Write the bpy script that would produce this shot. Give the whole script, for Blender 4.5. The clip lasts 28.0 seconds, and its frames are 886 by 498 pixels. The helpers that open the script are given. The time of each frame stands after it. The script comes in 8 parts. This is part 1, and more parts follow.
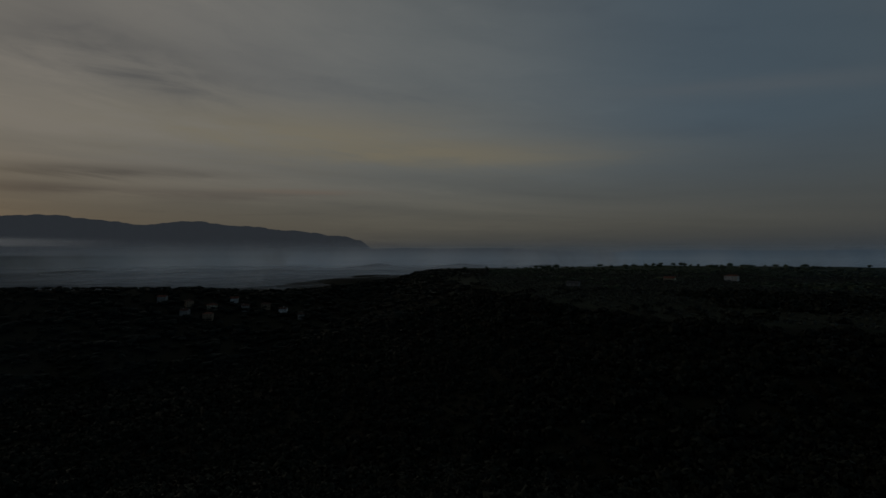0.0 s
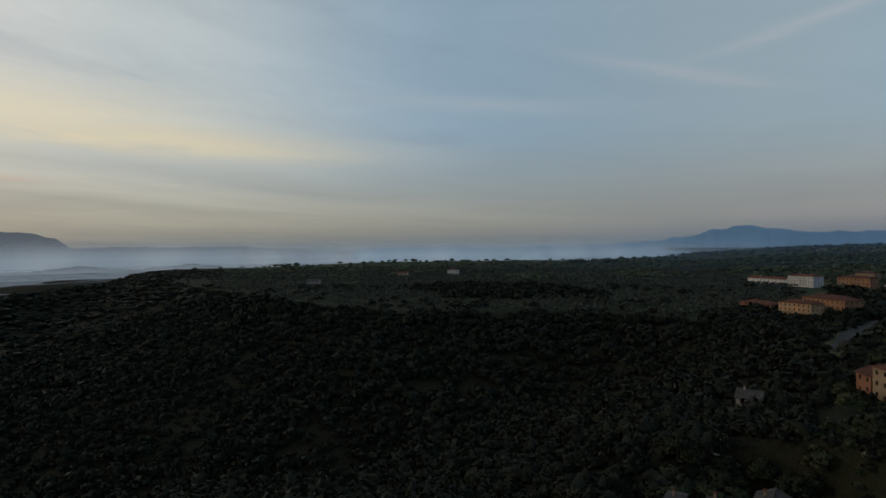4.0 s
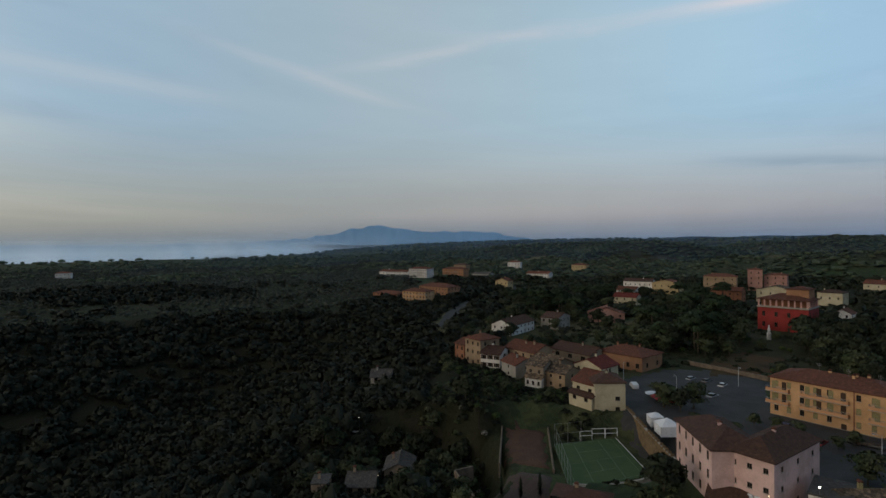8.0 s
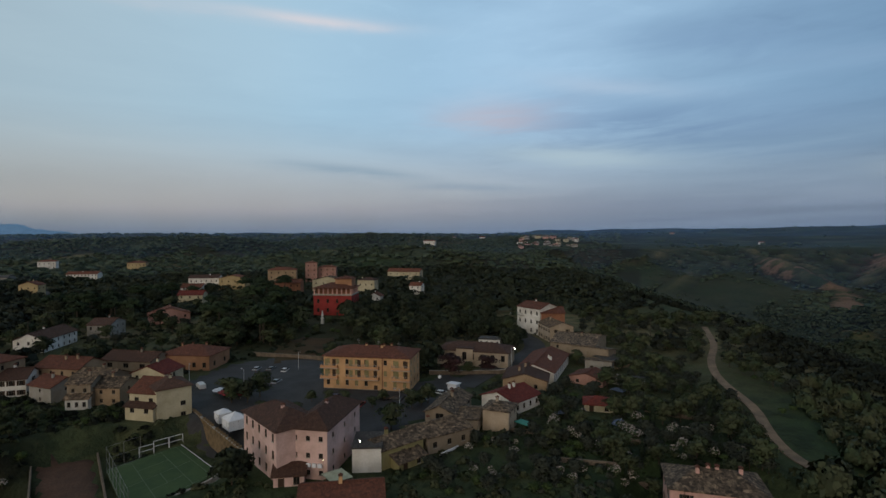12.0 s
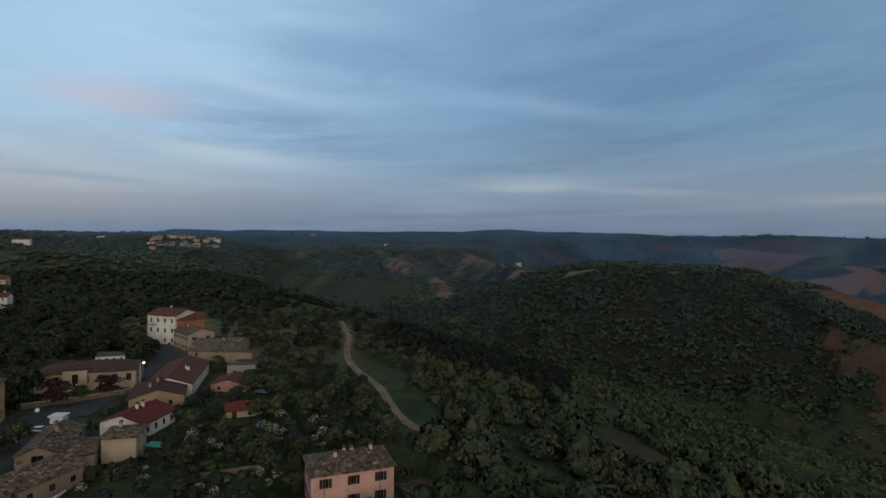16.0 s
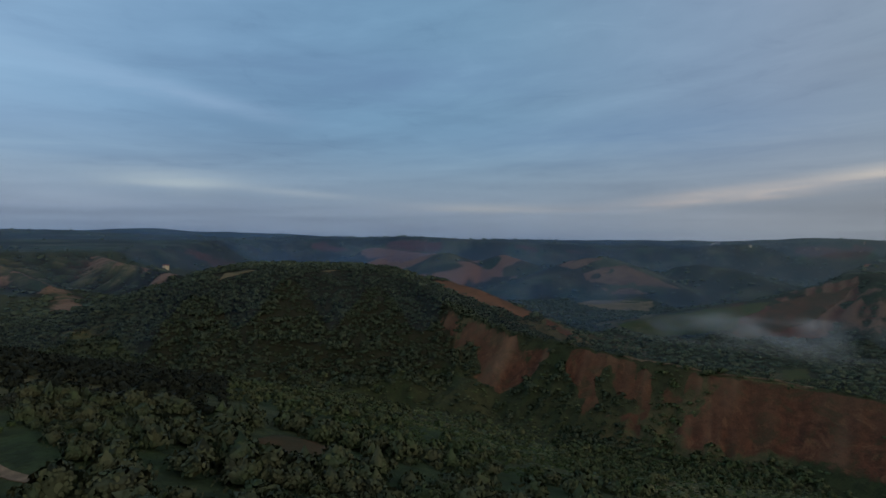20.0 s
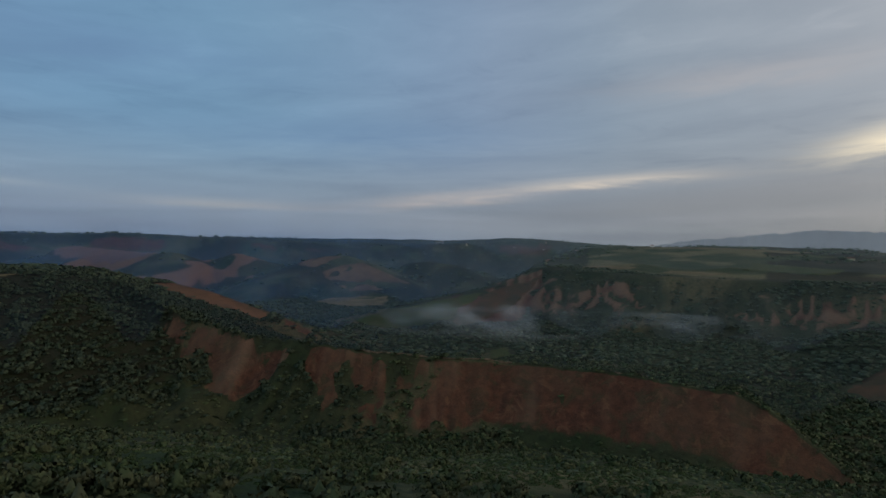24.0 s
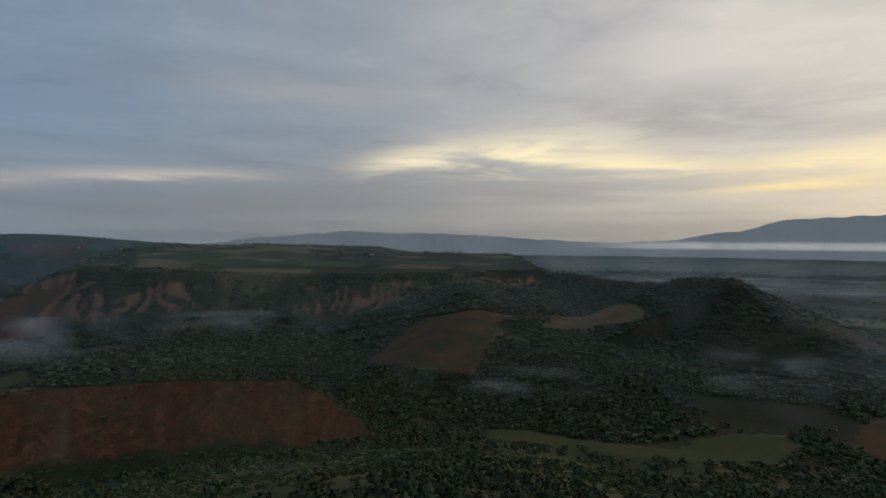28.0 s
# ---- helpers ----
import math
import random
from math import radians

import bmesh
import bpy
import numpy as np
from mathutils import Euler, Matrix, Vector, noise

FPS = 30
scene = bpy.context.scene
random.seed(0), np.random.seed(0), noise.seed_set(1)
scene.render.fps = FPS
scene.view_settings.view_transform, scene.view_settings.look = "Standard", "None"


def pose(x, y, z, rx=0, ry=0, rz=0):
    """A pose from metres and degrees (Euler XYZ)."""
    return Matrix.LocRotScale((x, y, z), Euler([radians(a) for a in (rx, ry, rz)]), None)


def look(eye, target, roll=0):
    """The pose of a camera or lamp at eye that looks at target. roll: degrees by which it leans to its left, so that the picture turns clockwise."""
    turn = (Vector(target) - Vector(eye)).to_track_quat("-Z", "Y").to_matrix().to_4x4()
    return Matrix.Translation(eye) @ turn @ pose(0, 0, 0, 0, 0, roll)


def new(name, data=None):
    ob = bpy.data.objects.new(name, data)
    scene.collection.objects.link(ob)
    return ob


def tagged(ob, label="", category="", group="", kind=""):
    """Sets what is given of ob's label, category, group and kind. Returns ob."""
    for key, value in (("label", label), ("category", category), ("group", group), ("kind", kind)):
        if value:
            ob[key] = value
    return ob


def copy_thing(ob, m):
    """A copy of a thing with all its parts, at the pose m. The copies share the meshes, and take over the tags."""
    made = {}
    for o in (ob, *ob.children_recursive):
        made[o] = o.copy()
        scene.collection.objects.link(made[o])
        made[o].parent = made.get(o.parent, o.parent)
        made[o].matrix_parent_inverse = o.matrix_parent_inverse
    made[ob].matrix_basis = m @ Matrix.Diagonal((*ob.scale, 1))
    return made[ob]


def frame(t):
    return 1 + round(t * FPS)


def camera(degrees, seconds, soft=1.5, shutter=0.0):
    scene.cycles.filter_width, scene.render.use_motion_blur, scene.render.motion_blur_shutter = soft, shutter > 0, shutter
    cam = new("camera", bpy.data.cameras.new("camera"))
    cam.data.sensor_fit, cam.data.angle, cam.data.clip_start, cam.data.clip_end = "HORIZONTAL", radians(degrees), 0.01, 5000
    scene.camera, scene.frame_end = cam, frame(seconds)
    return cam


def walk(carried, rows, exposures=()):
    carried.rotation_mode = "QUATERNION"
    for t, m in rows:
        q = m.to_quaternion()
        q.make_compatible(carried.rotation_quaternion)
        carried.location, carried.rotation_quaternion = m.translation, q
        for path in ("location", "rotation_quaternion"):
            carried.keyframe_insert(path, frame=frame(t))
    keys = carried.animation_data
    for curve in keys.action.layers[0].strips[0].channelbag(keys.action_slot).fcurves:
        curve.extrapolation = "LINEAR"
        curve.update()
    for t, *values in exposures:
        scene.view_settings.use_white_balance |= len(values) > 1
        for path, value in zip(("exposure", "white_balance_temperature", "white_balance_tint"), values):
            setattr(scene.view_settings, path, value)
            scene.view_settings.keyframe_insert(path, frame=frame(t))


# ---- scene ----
cam = camera(79.00, 28.0, soft=1.5)
EYE = 45.0
PATH = [
    (0.0, pose(0, 0, EYE, 90.31, 0.08, -0.31)),
    (0.5, pose(0, 0, EYE, 90.29, 0.14, -3.78)),
    (1.0, pose(0, 0, EYE, 90.26, 0.22, -7.45)),
    (1.5, pose(0, 0, EYE, 90.21, 0.29, -10.72)),
    (2.0, pose(0, 0, EYE, 90.16, 0.36, -15.05)),
    (2.5, pose(0, 0, EYE, 90.09, 0.48, -18.56)),
    (3.0, pose(0, 0, EYE, 90.03, 0.54, -21.82)),
    (3.5, pose(0, 0, EYE, 90.00, 0.57, -24.60)),
    (5.5, pose(0, 0, EYE, 89.64, 0.67, -38.16)),
    (6.0, pose(0, 0, EYE, 89.59, 0.63, -42.59)),
    (6.5, pose(0, 0, EYE, 89.50, 0.59, -47.30)),
    (7.0, pose(0, 0, EYE, 89.43, 0.59, -52.39)),
    (7.5, pose(0, 0, EYE, 89.35, 0.63, -57.74)),
    (8.0, pose(0, 0, EYE, 89.26, 0.72, -63.78)),
    (8.5, pose(0, 0, EYE, 89.13, 0.73, -70.18)),
    (9.0, pose(0, 0, EYE, 88.98, 0.72, -76.64)),
    (9.5, pose(0, 0, EYE, 88.82, 0.61, -83.78)),
    (10.0, pose(0, 0, EYE, 88.68, 0.52, -90.54)),
    (10.5, pose(0, 0, EYE, 88.57, 0.42, -95.56)),
    (11.0, pose(0, 0, EYE, 88.49, 0.35, -99.69)),
    (11.5, pose(0, 0, EYE, 88.46, 0.30, -103.80)),
    (13.5, pose(0, 0, EYE, 88.42, -0.29, -119.69)),
    (14.0, pose(0, 0, EYE, 88.45, -0.39, -124.45)),
    (14.5, pose(0, 0, EYE, 88.51, -0.57, -129.28)),
    (15.0, pose(0, 0, EYE, 88.57, -0.68, -134.11)),
    (15.5, pose(0, 0, EYE, 88.66, -0.76, -139.41)),
    (16.0, pose(0, 0, EYE, 88.75, -0.82, -144.35)),
    (16.5, pose(0, 0, EYE, 88.86, -0.85, -149.44)),
    (17.0, pose(0, 0, EYE, 88.96, -0.86, -154.71)),
    (17.5, pose(0, 0, EYE, 89.04, -0.88, -159.90)),
    (18.0, pose(0, 0, EYE, 89.11, -0.91, -164.69)),
    (18.5, pose(0, 0, EYE, 89.16, -0.98, -169.01)),
    (19.0, pose(0, 0, EYE, 89.22, -0.99, -172.62)),
    (19.5, pose(0, 0, EYE, 89.28, -0.98, -176.26)),
    (20.0, pose(0, 0, EYE, 89.33, -0.92, -179.68)),
    (20.5, pose(0, 0, EYE, 89.37, -0.90, -182.64)),
    (21.0, pose(0, 0, EYE, 89.40, -0.86, -185.40)),
    (21.5, pose(0, 0, EYE, 89.42, -0.84, -188.44)),
    (23.5, pose(0, 0, EYE, 89.60, -1.04, -203.31)),
    (24.0, pose(0, 0, EYE, 89.64, -1.11, -206.94)),
    (24.5, pose(0, 0, EYE, 89.73, -1.23, -210.56)),
    (25.0, pose(0, 0, EYE, 89.80, -1.32, -214.68)),
    (25.5, pose(0, 0, EYE, 89.89, -1.39, -219.65)),
    (26.0, pose(0, 0, EYE, 89.99, -1.35, -225.13)),
    (26.5, pose(0, 0, EYE, 90.10, -1.27, -231.34)),
    (27.0, pose(0, 0, EYE, 90.17, -1.07, -237.85)),
    (27.5, pose(0, 0, EYE, 90.20, -0.93, -244.42)),
    (28.0, pose(0, 0, EYE, 90.20, -0.84, -251.72)),
]
EXPOSURES = [(0.0, -2.5), (0.5, -1.6), (1.0, -0.95), (1.5, -0.62), (2.0, -0.5), (3.5, -0.4), (5.5, -0.25), (8.0, 0.0), (12.0, 0.02), (15.0, 0.10), (20.0, 0.18), (23.0, 0.16), (26.0, 0.09), (28.0, 0.0)]
walk(cam, PATH, EXPOSURES)

# ---- world, sun ----
SUN_BEARING, SUN_HEIGHT = 308.0, 5.0


def pol(b, d):
    """A place by bearing (clockwise from +y) and distance from the middle of the plan."""
    return (d * math.sin(radians(b)), d * math.cos(radians(b)))


class Web:
    """Short-hand for wiring nodes."""

    def __init__(self, tree):
        self.tree = tree

    def node(self, kind, **settings):
        n = self.tree.nodes.new(kind)
        for key, value in settings.items():
            setattr(n, key, value)
        return n

    def put(self, socket, value):
        if isinstance(value, bpy.types.NodeSocket):
            self.tree.links.new(value, socket)
        elif value is not None:
            socket.default_value = value

    def math(self, op, a, b=None, c=None, clamp=False):
        n = self.node("ShaderNodeMath", operation=op, use_clamp=clamp)
        for socket, value in zip(n.inputs, (a, b, c)):
            self.put(socket, value)
        return n.outputs[0]

    def mix(self, fac, a, b, blend="MIX"):
        n = self.node("ShaderNodeMix", data_type="RGBA", blend_type=blend)
        self.put(n.inputs["Factor"], fac)
        for socket, value in ((n.inputs[6], a), (n.inputs[7], b)):
            self.put(socket, (*value, 1) if isinstance(value, tuple) and len(value) == 3 else value)
        return n.outputs[2]

    def noise(self, vector, scale, detail=4.0, rough=0.55, warp=0.0):
        n = self.node("ShaderNodeTexNoise")
        for key, value in (("Vector", vector), ("Scale", scale), ("Detail", detail), ("Roughness", rough), ("Distortion", warp)):
            self.put(n.inputs[key], value)
        return n.outputs["Fac"]

    def ramp(self, fac, stops, smooth=False):
        n = self.node("ShaderNodeValToRGB")
        n.color_ramp.interpolation = "CARDINAL" if smooth else "LINEAR"
        items = n.color_ramp.elements
        while len(items) < len(stops):
            items.new(0.5)
        for item, (place, colour) in zip(items, stops):
            item.position = place
            item.color = (*colour, 1) if isinstance(colour, tuple) else (colour, colour, colour, 1)
        self.put(n.inputs[0], fac)
        return n.outputs[0]

    def span(self, value, a, b, lo=0.0, hi=1.0):
        n = self.node("ShaderNodeMapRange", interpolation_type="SMOOTHSTEP")
        for k, v in enumerate((value, a, b, lo, hi)):
            self.put(n.inputs[k], v)
        return n.outputs[0]


world = bpy.data.worlds.new("dawn_sky")
scene.world = world
world.use_nodes = True
web = Web(world.node_tree)
back = world.node_tree.nodes["Background"]
way = web.node("ShaderNodeTexCoord").outputs["Generated"]
split = web.node("ShaderNodeSeparateXYZ")
web.put(split.inputs[0], way)
wx, wy, wz = split.outputs
bearing = web.math("MULTIPLY", web.math("ARCTAN2", wx, wy), 180 / math.pi)           # -180..180, clockwise from +y
turn = web.math("FRACT", web.math("ADD", web.math("DIVIDE", bearing, 360.0), 1.0))    # 0..1
height = web.math("MULTIPLY", web.math("ARCSINE", wz), 180 / math.pi)                 # degrees
sky = web.node("ShaderNodeTexSky", sky_type="NISHITA", sun_disc=False, sun_elevation=radians(SUN_HEIGHT),
               sun_rotation=radians(SUN_BEARING), altitude=400, air_density=1.2, dust_density=1.5, ozone_density=2.0)
clear = web.mix(1.0, sky.outputs[0], (0.085, 0.085, 0.085), "MULTIPLY")
# a thin high cloud sheet: its own colour changes with the bearing from the dawn and with the height
mid = web.ramp(turn, [(0.0, (0.68, 0.75, 0.77)), (0.042, (0.50, 0.62, 0.71)), (0.083, (0.37, 0.515, 0.645)), (0.167, (0.405, 0.525, 0.605)), (0.25, (0.41, 0.60, 0.75)), (0.29, (0.36, 0.56, 0.75)),
                      (0.328, (0.38, 0.58, 0.79)), (0.36, (0.31, 0.49, 0.69)), (0.417, (0.19, 0.33, 0.51)), (0.514, (0.172, 0.305, 0.455)), (0.583, (0.23, 0.318, 0.445)),
                      (0.625, (0.262, 0.325, 0.405)), (0.694, (0.385, 0.405, 0.44)), (0.764, (0.64, 0.61, 0.58)), (0.83, (0.76, 0.71, 0.63)), (0.917, (1.0, 0.95, 0.86)),
                      (1.0, (0.68, 0.75, 0.77))], True)
low = web.ramp(turn, [(0.0, (0.56, 0.53, 0.44)), (0.11, (0.37, 0.38, 0.36)), (0.22, (0.44, 0.43, 0.43)), (0.305, (0.39, 0.41, 0.46)), (0.36, (0.27, 0.33, 0.43)),
                      (0.444, (0.215, 0.28, 0.38)), (0.555, (0.24, 0.287, 0.355)), (0.667, (0.278, 0.287, 0.312)), (0.778, (0.56, 0.51, 0.45)), (0.89, (0.62, 0.54, 0.42)), (1.0, (0.56, 0.53, 0.44))], True)
haze = web.ramp(turn, [(0.0, (0.20, 0.24, 0.27)), (0.19, (0.17, 0.23, 0.30)), (0.305, (0.17, 0.24, 0.34)), (0.417, (0.18, 0.25, 0.345)), (0.555, (0.20, 0.26, 0.34)),
                       (0.694, (0.32, 0.33, 0.33)), (0.805, (0.56, 0.52, 0.46)), (0.917, (0.32, 0.31, 0.30)), (1.0, (0.20, 0.24, 0.27))])
veil = web.mix(web.span(height, 1.5, 13.0), low, mid)
veil = web.mix(web.span(height, -0.6, 3.2), haze, veil)
# streaks of cloud on a flat sheet high above
flat = web.node("ShaderNodeCombineXYZ")
level = web.math("SQRT", web.math("ADD", web.math("MULTIPLY", wx, wx), web.math("MULTIPLY", wy, wy)))
side_x, side_y = web.math("DIVIDE", wx, level), web.math("DIVIDE", wy, level)
rungs = web.math("LOGARITHM", web.math("ADD", web.math("MAXIMUM", height, 0.0), 4.0), math.e)
web.put(flat.inputs[0], web.math("MULTIPLY", side_x, 1.9))
web.put(flat.inputs[1], web.math("MULTIPLY", side_y, 1.9))
web.put(flat.inputs[2], web.math("ADD", web.math("MULTIPLY", rungs, 3.4), web.math("MULTIPLY", side_x, 0.9)))
thick = web.noise(flat.outputs[0], 0.8, 5.0, 0.48, 0.6)
fine = web.noise(flat.outputs[0], 2.6, 6.0, 0.6, 0.4)
amount = web.math("ADD", web.math("MULTIPLY", thick, 0.75), web.math("MULTIPLY", fine, 0.25))
shade = web.ramp(turn, [(0.0, 0.36), (0.12, 0.12), (0.24, 0.13), (0.34, 0.42), (0.46, 0.5), (0.58, 0.42), (0.70, 0.42), (0.82, 0.55), (1.0, 0.36)])
dark = web.math("MULTIPLY", web.span(amount, 0.47, 0.64), shade)
lit = web.math("MULTIPLY", web.span(amount, 0.50, 0.36), shade)
lumps = web.node("ShaderNodeCombineXYZ")
web.put(lumps.inputs[0], web.math("MULTIPLY", side_x, 5.0))
web.put(lumps.inputs[1], web.math("MULTIPLY", side_y, 5.0))
web.put(lumps.inputs[2], web.math("MULTIPLY", rungs, 7.0))
puffs = web.noise(lumps.outputs[0], 1.6, 8.0, 0.62, 0.9)
lit = web.math("ADD", lit, web.math("MULTIPLY", web.math("MULTIPLY", web.span(puffs, 0.52, 0.74), web.span(thick, 0.62, 0.40)), web.math("MULTIPLY", shade, 0.6)), clamp=True)
dark = web.math("ADD", dark, web.math("MULTIPLY", web.math("MULTIPLY", web.span(puffs, 0.50, 0.30), web.span(thick, 0.42, 0.56)), web.math("MULTIPLY", shade, 0.45)), clamp=True)
body = web.mix(dark, veil, web.mix(1.0, veil, (0.66, 0.68, 0.74), "MULTIPLY"))
body = web.mix(web.math("MULTIPLY", lit, 0.55), body, web.mix(1.0, body, (1.5, 1.42, 1.34), "MULTIPLY"))


def streak(base, b, h, half_b, half_h, slope, colour, strength, ragged=0.5):
    """One long bank of cloud about a bearing and a height, torn by the fine noise."""
    off = web.math("SUBTRACT", bearing, b)
    off = web.math("SUBTRACT", web.math("MODULO", web.math("ADD", off, 900.0), 360.0), 180.0)
    rel = web.math("SUBTRACT", web.math("SUBTRACT", height, h), web.math("MULTIPLY", off, slope))
    rel = web.math("ADD", rel, web.math("MULTIPLY", web.math("SUBTRACT", fine, 0.5), half_h * 4.5 * ragged))
    a, c = web.math("DIVIDE", off, half_b), web.math("DIVIDE", rel, half_h)
    fall = web.math("EXPONENT", web.math("MULTIPLY", web.math("ADD", web.math("MULTIPLY", a, a), web.math("MULTIPLY", c, c)), -1.0))
    torn = web.span(web.math("ADD", fine, web.math("MULTIPLY", thick, 0.4)), 0.5, 0.85, 1.0 - ragged, 1.0)
    return web.mix(web.math("MULTIPLY", web.math("MULTIPLY", fall, torn), strength, clamp=True), base, colour)


for item in (
    (357, 10.6, 21, 1.6, -0.03, (1.0, 0.87, 0.60), 0.75, 0.3), (345, 12.4, 20, 2.6, 0.0, (1.08, 0.94, 0.66), 0.75, 0.5),
    (338, 5.7, 12, 0.45, 0.01, (0.40, 0.34, 0.32), 0.7, 0.5), (346, 6.2, 6, 0.25, 0.0, (0.80, 0.60, 0.48), 0.6, 0.5),
    (328, 7.3, 10, 0.6, 0.03, (0.26, 0.24, 0.24), 0.85, 0.5), (324, 5.7, 6, 0.5, 0.0, (0.28, 0.25, 0.25), 0.7, 0.5), (330, 17.2, 9, 2.4, -0.1, (0.36, 0.37, 0.39), 0.7, 0.6),
    (50.5, 16.7, 9, 0.6, -0.26, (0.66, 0.66, 0.70), 0.42, 0.5), (63, 19.3, 9, 0.55, 0.17, (0.66, 0.67, 0.72), 0.42, 0.5),
    (83, 20.9, 14, 0.6, 0.01, (0.72, 0.68, 0.72), 0.45, 0.6), (95, 20.9, 7, 0.5, -0.04, (0.92, 0.78, 0.76), 0.8, 0.4), (30, 15.0, 12, 0.8, -0.06, (0.62, 0.66, 0.70), 0.4, 0.4),
    (113.5, 12.5, 6.5, 1.6, 0.0, (0.60, 0.52, 0.58), 0.7, 0.6), (130, 11.0, 12, 2.4, -0.10, (0.17, 0.28, 0.47), 0.8, 0.5), (134, 18.0, 9, 2.0, -0.15, (0.22, 0.36, 0.56), 0.6, 0.5),
    (99, 6.6, 8, 0.6, -0.10, (0.25, 0.36, 0.48), 0.75, 0.5), (111, 5.0, 5, 0.4, -0.04, (0.25, 0.34, 0.46), 0.65, 0.5),
    (122, 7.9, 8, 0.9, -0.08, (0.50, 0.62, 0.68), 0.65, 0.3), (124, 14.8, 8, 0.8, -0.16, (0.50, 0.62, 0.78), 0.5, 0.4), (140, 8.4, 12, 0.9, 0.0, (0.20, 0.32, 0.48), 0.5, 0.5),
    (153.5, 5.7, 6.0, 0.8, 0.0, (0.46, 0.53, 0.57), 0.6, 0.8), (165, 4.8, 6, 0.35, -0.05, (0.38, 0.44, 0.50), 0.5, 0.4), (152, 13.7, 10, 0.8, -0.12, (0.32, 0.46, 0.66), 0.55, 0.5),
    (175, 17.0, 16, 2.2, 0.0, (0.14, 0.24, 0.41), 0.5, 0.5), (184, 3.7, 9, 0.5, 0.0, (0.42, 0.42, 0.42), 0.6, 0.6), (196, 11.0, 16, 2.0, 0.02, (0.145, 0.25, 0.42), 0.5, 0.4),
    (209, 5.1, 9, 0.6, 0.09, (0.60, 0.51, 0.46), 0.8, 0.65), (224, 6.8, 8, 0.6, 0.06, (0.74, 0.64, 0.54), 0.85, 0.65), (236, 4.8, 16, 1.3, 0.05, (0.24, 0.25, 0.28), 0.7, 0.3),
    (238, 16.0, 12, 1.4, 0.03, (0.46, 0.44, 0.45), 0.6, 0.5), (249, 9.8, 6, 1.1, 0.15, (1.12, 0.95, 0.68), 0.9, 0.6), (262, 10.8, 10, 1.9, 0.05, (1.25, 1.08, 0.70), 0.95, 0.7),
    (271, 9.1, 9, 1.1, -0.06, (1.2, 1.0, 0.62), 0.9, 0.6), (262, 6.4, 16, 1.0, 0.02, (0.34, 0.32, 0.32), 0.7, 0.4), (284, 6.2, 6, 0.5, 0.05, (1.15, 0.92, 0.42), 0.9, 0.4),
    (288, 8.4, 8, 0.9, 0.02, (1.15, 0.95, 0.55), 0.9, 0.55), (277, 13.8, 16, 2.4, 0.0, (0.40, 0.37, 0.37), 0.6, 0.6), (300, 8.0, 14, 2.0, 0.0, (1.2, 0.95, 0.55), 0.8, 0.5),
):
    body = streak(body, *item[:5], item[5], *item[6:])
dome = web.mix(1.0, body, web.ramp(web.math("DIVIDE", height, 90.0), [(0.0, 1.0), (0.26, 1.0), (0.75, 0.42), (1.0, 0.40)]), "MULTIPLY")
out = web.mix(0.86, clear, dome)
web.put(back.inputs["Color"], out)
back.inputs["Strength"].default_value = 1.0

sun = new("sun", bpy.data.lights.new("sun", "SUN"))
sun.data.energy, sun.data.angle, sun.data.color = 0.5, radians(24), (1.0, 0.86, 0.70)
sun.matrix_world = look((*pol(SUN_BEARING, 100), 100 * math.tan(radians(12))), (0, 0, 0))

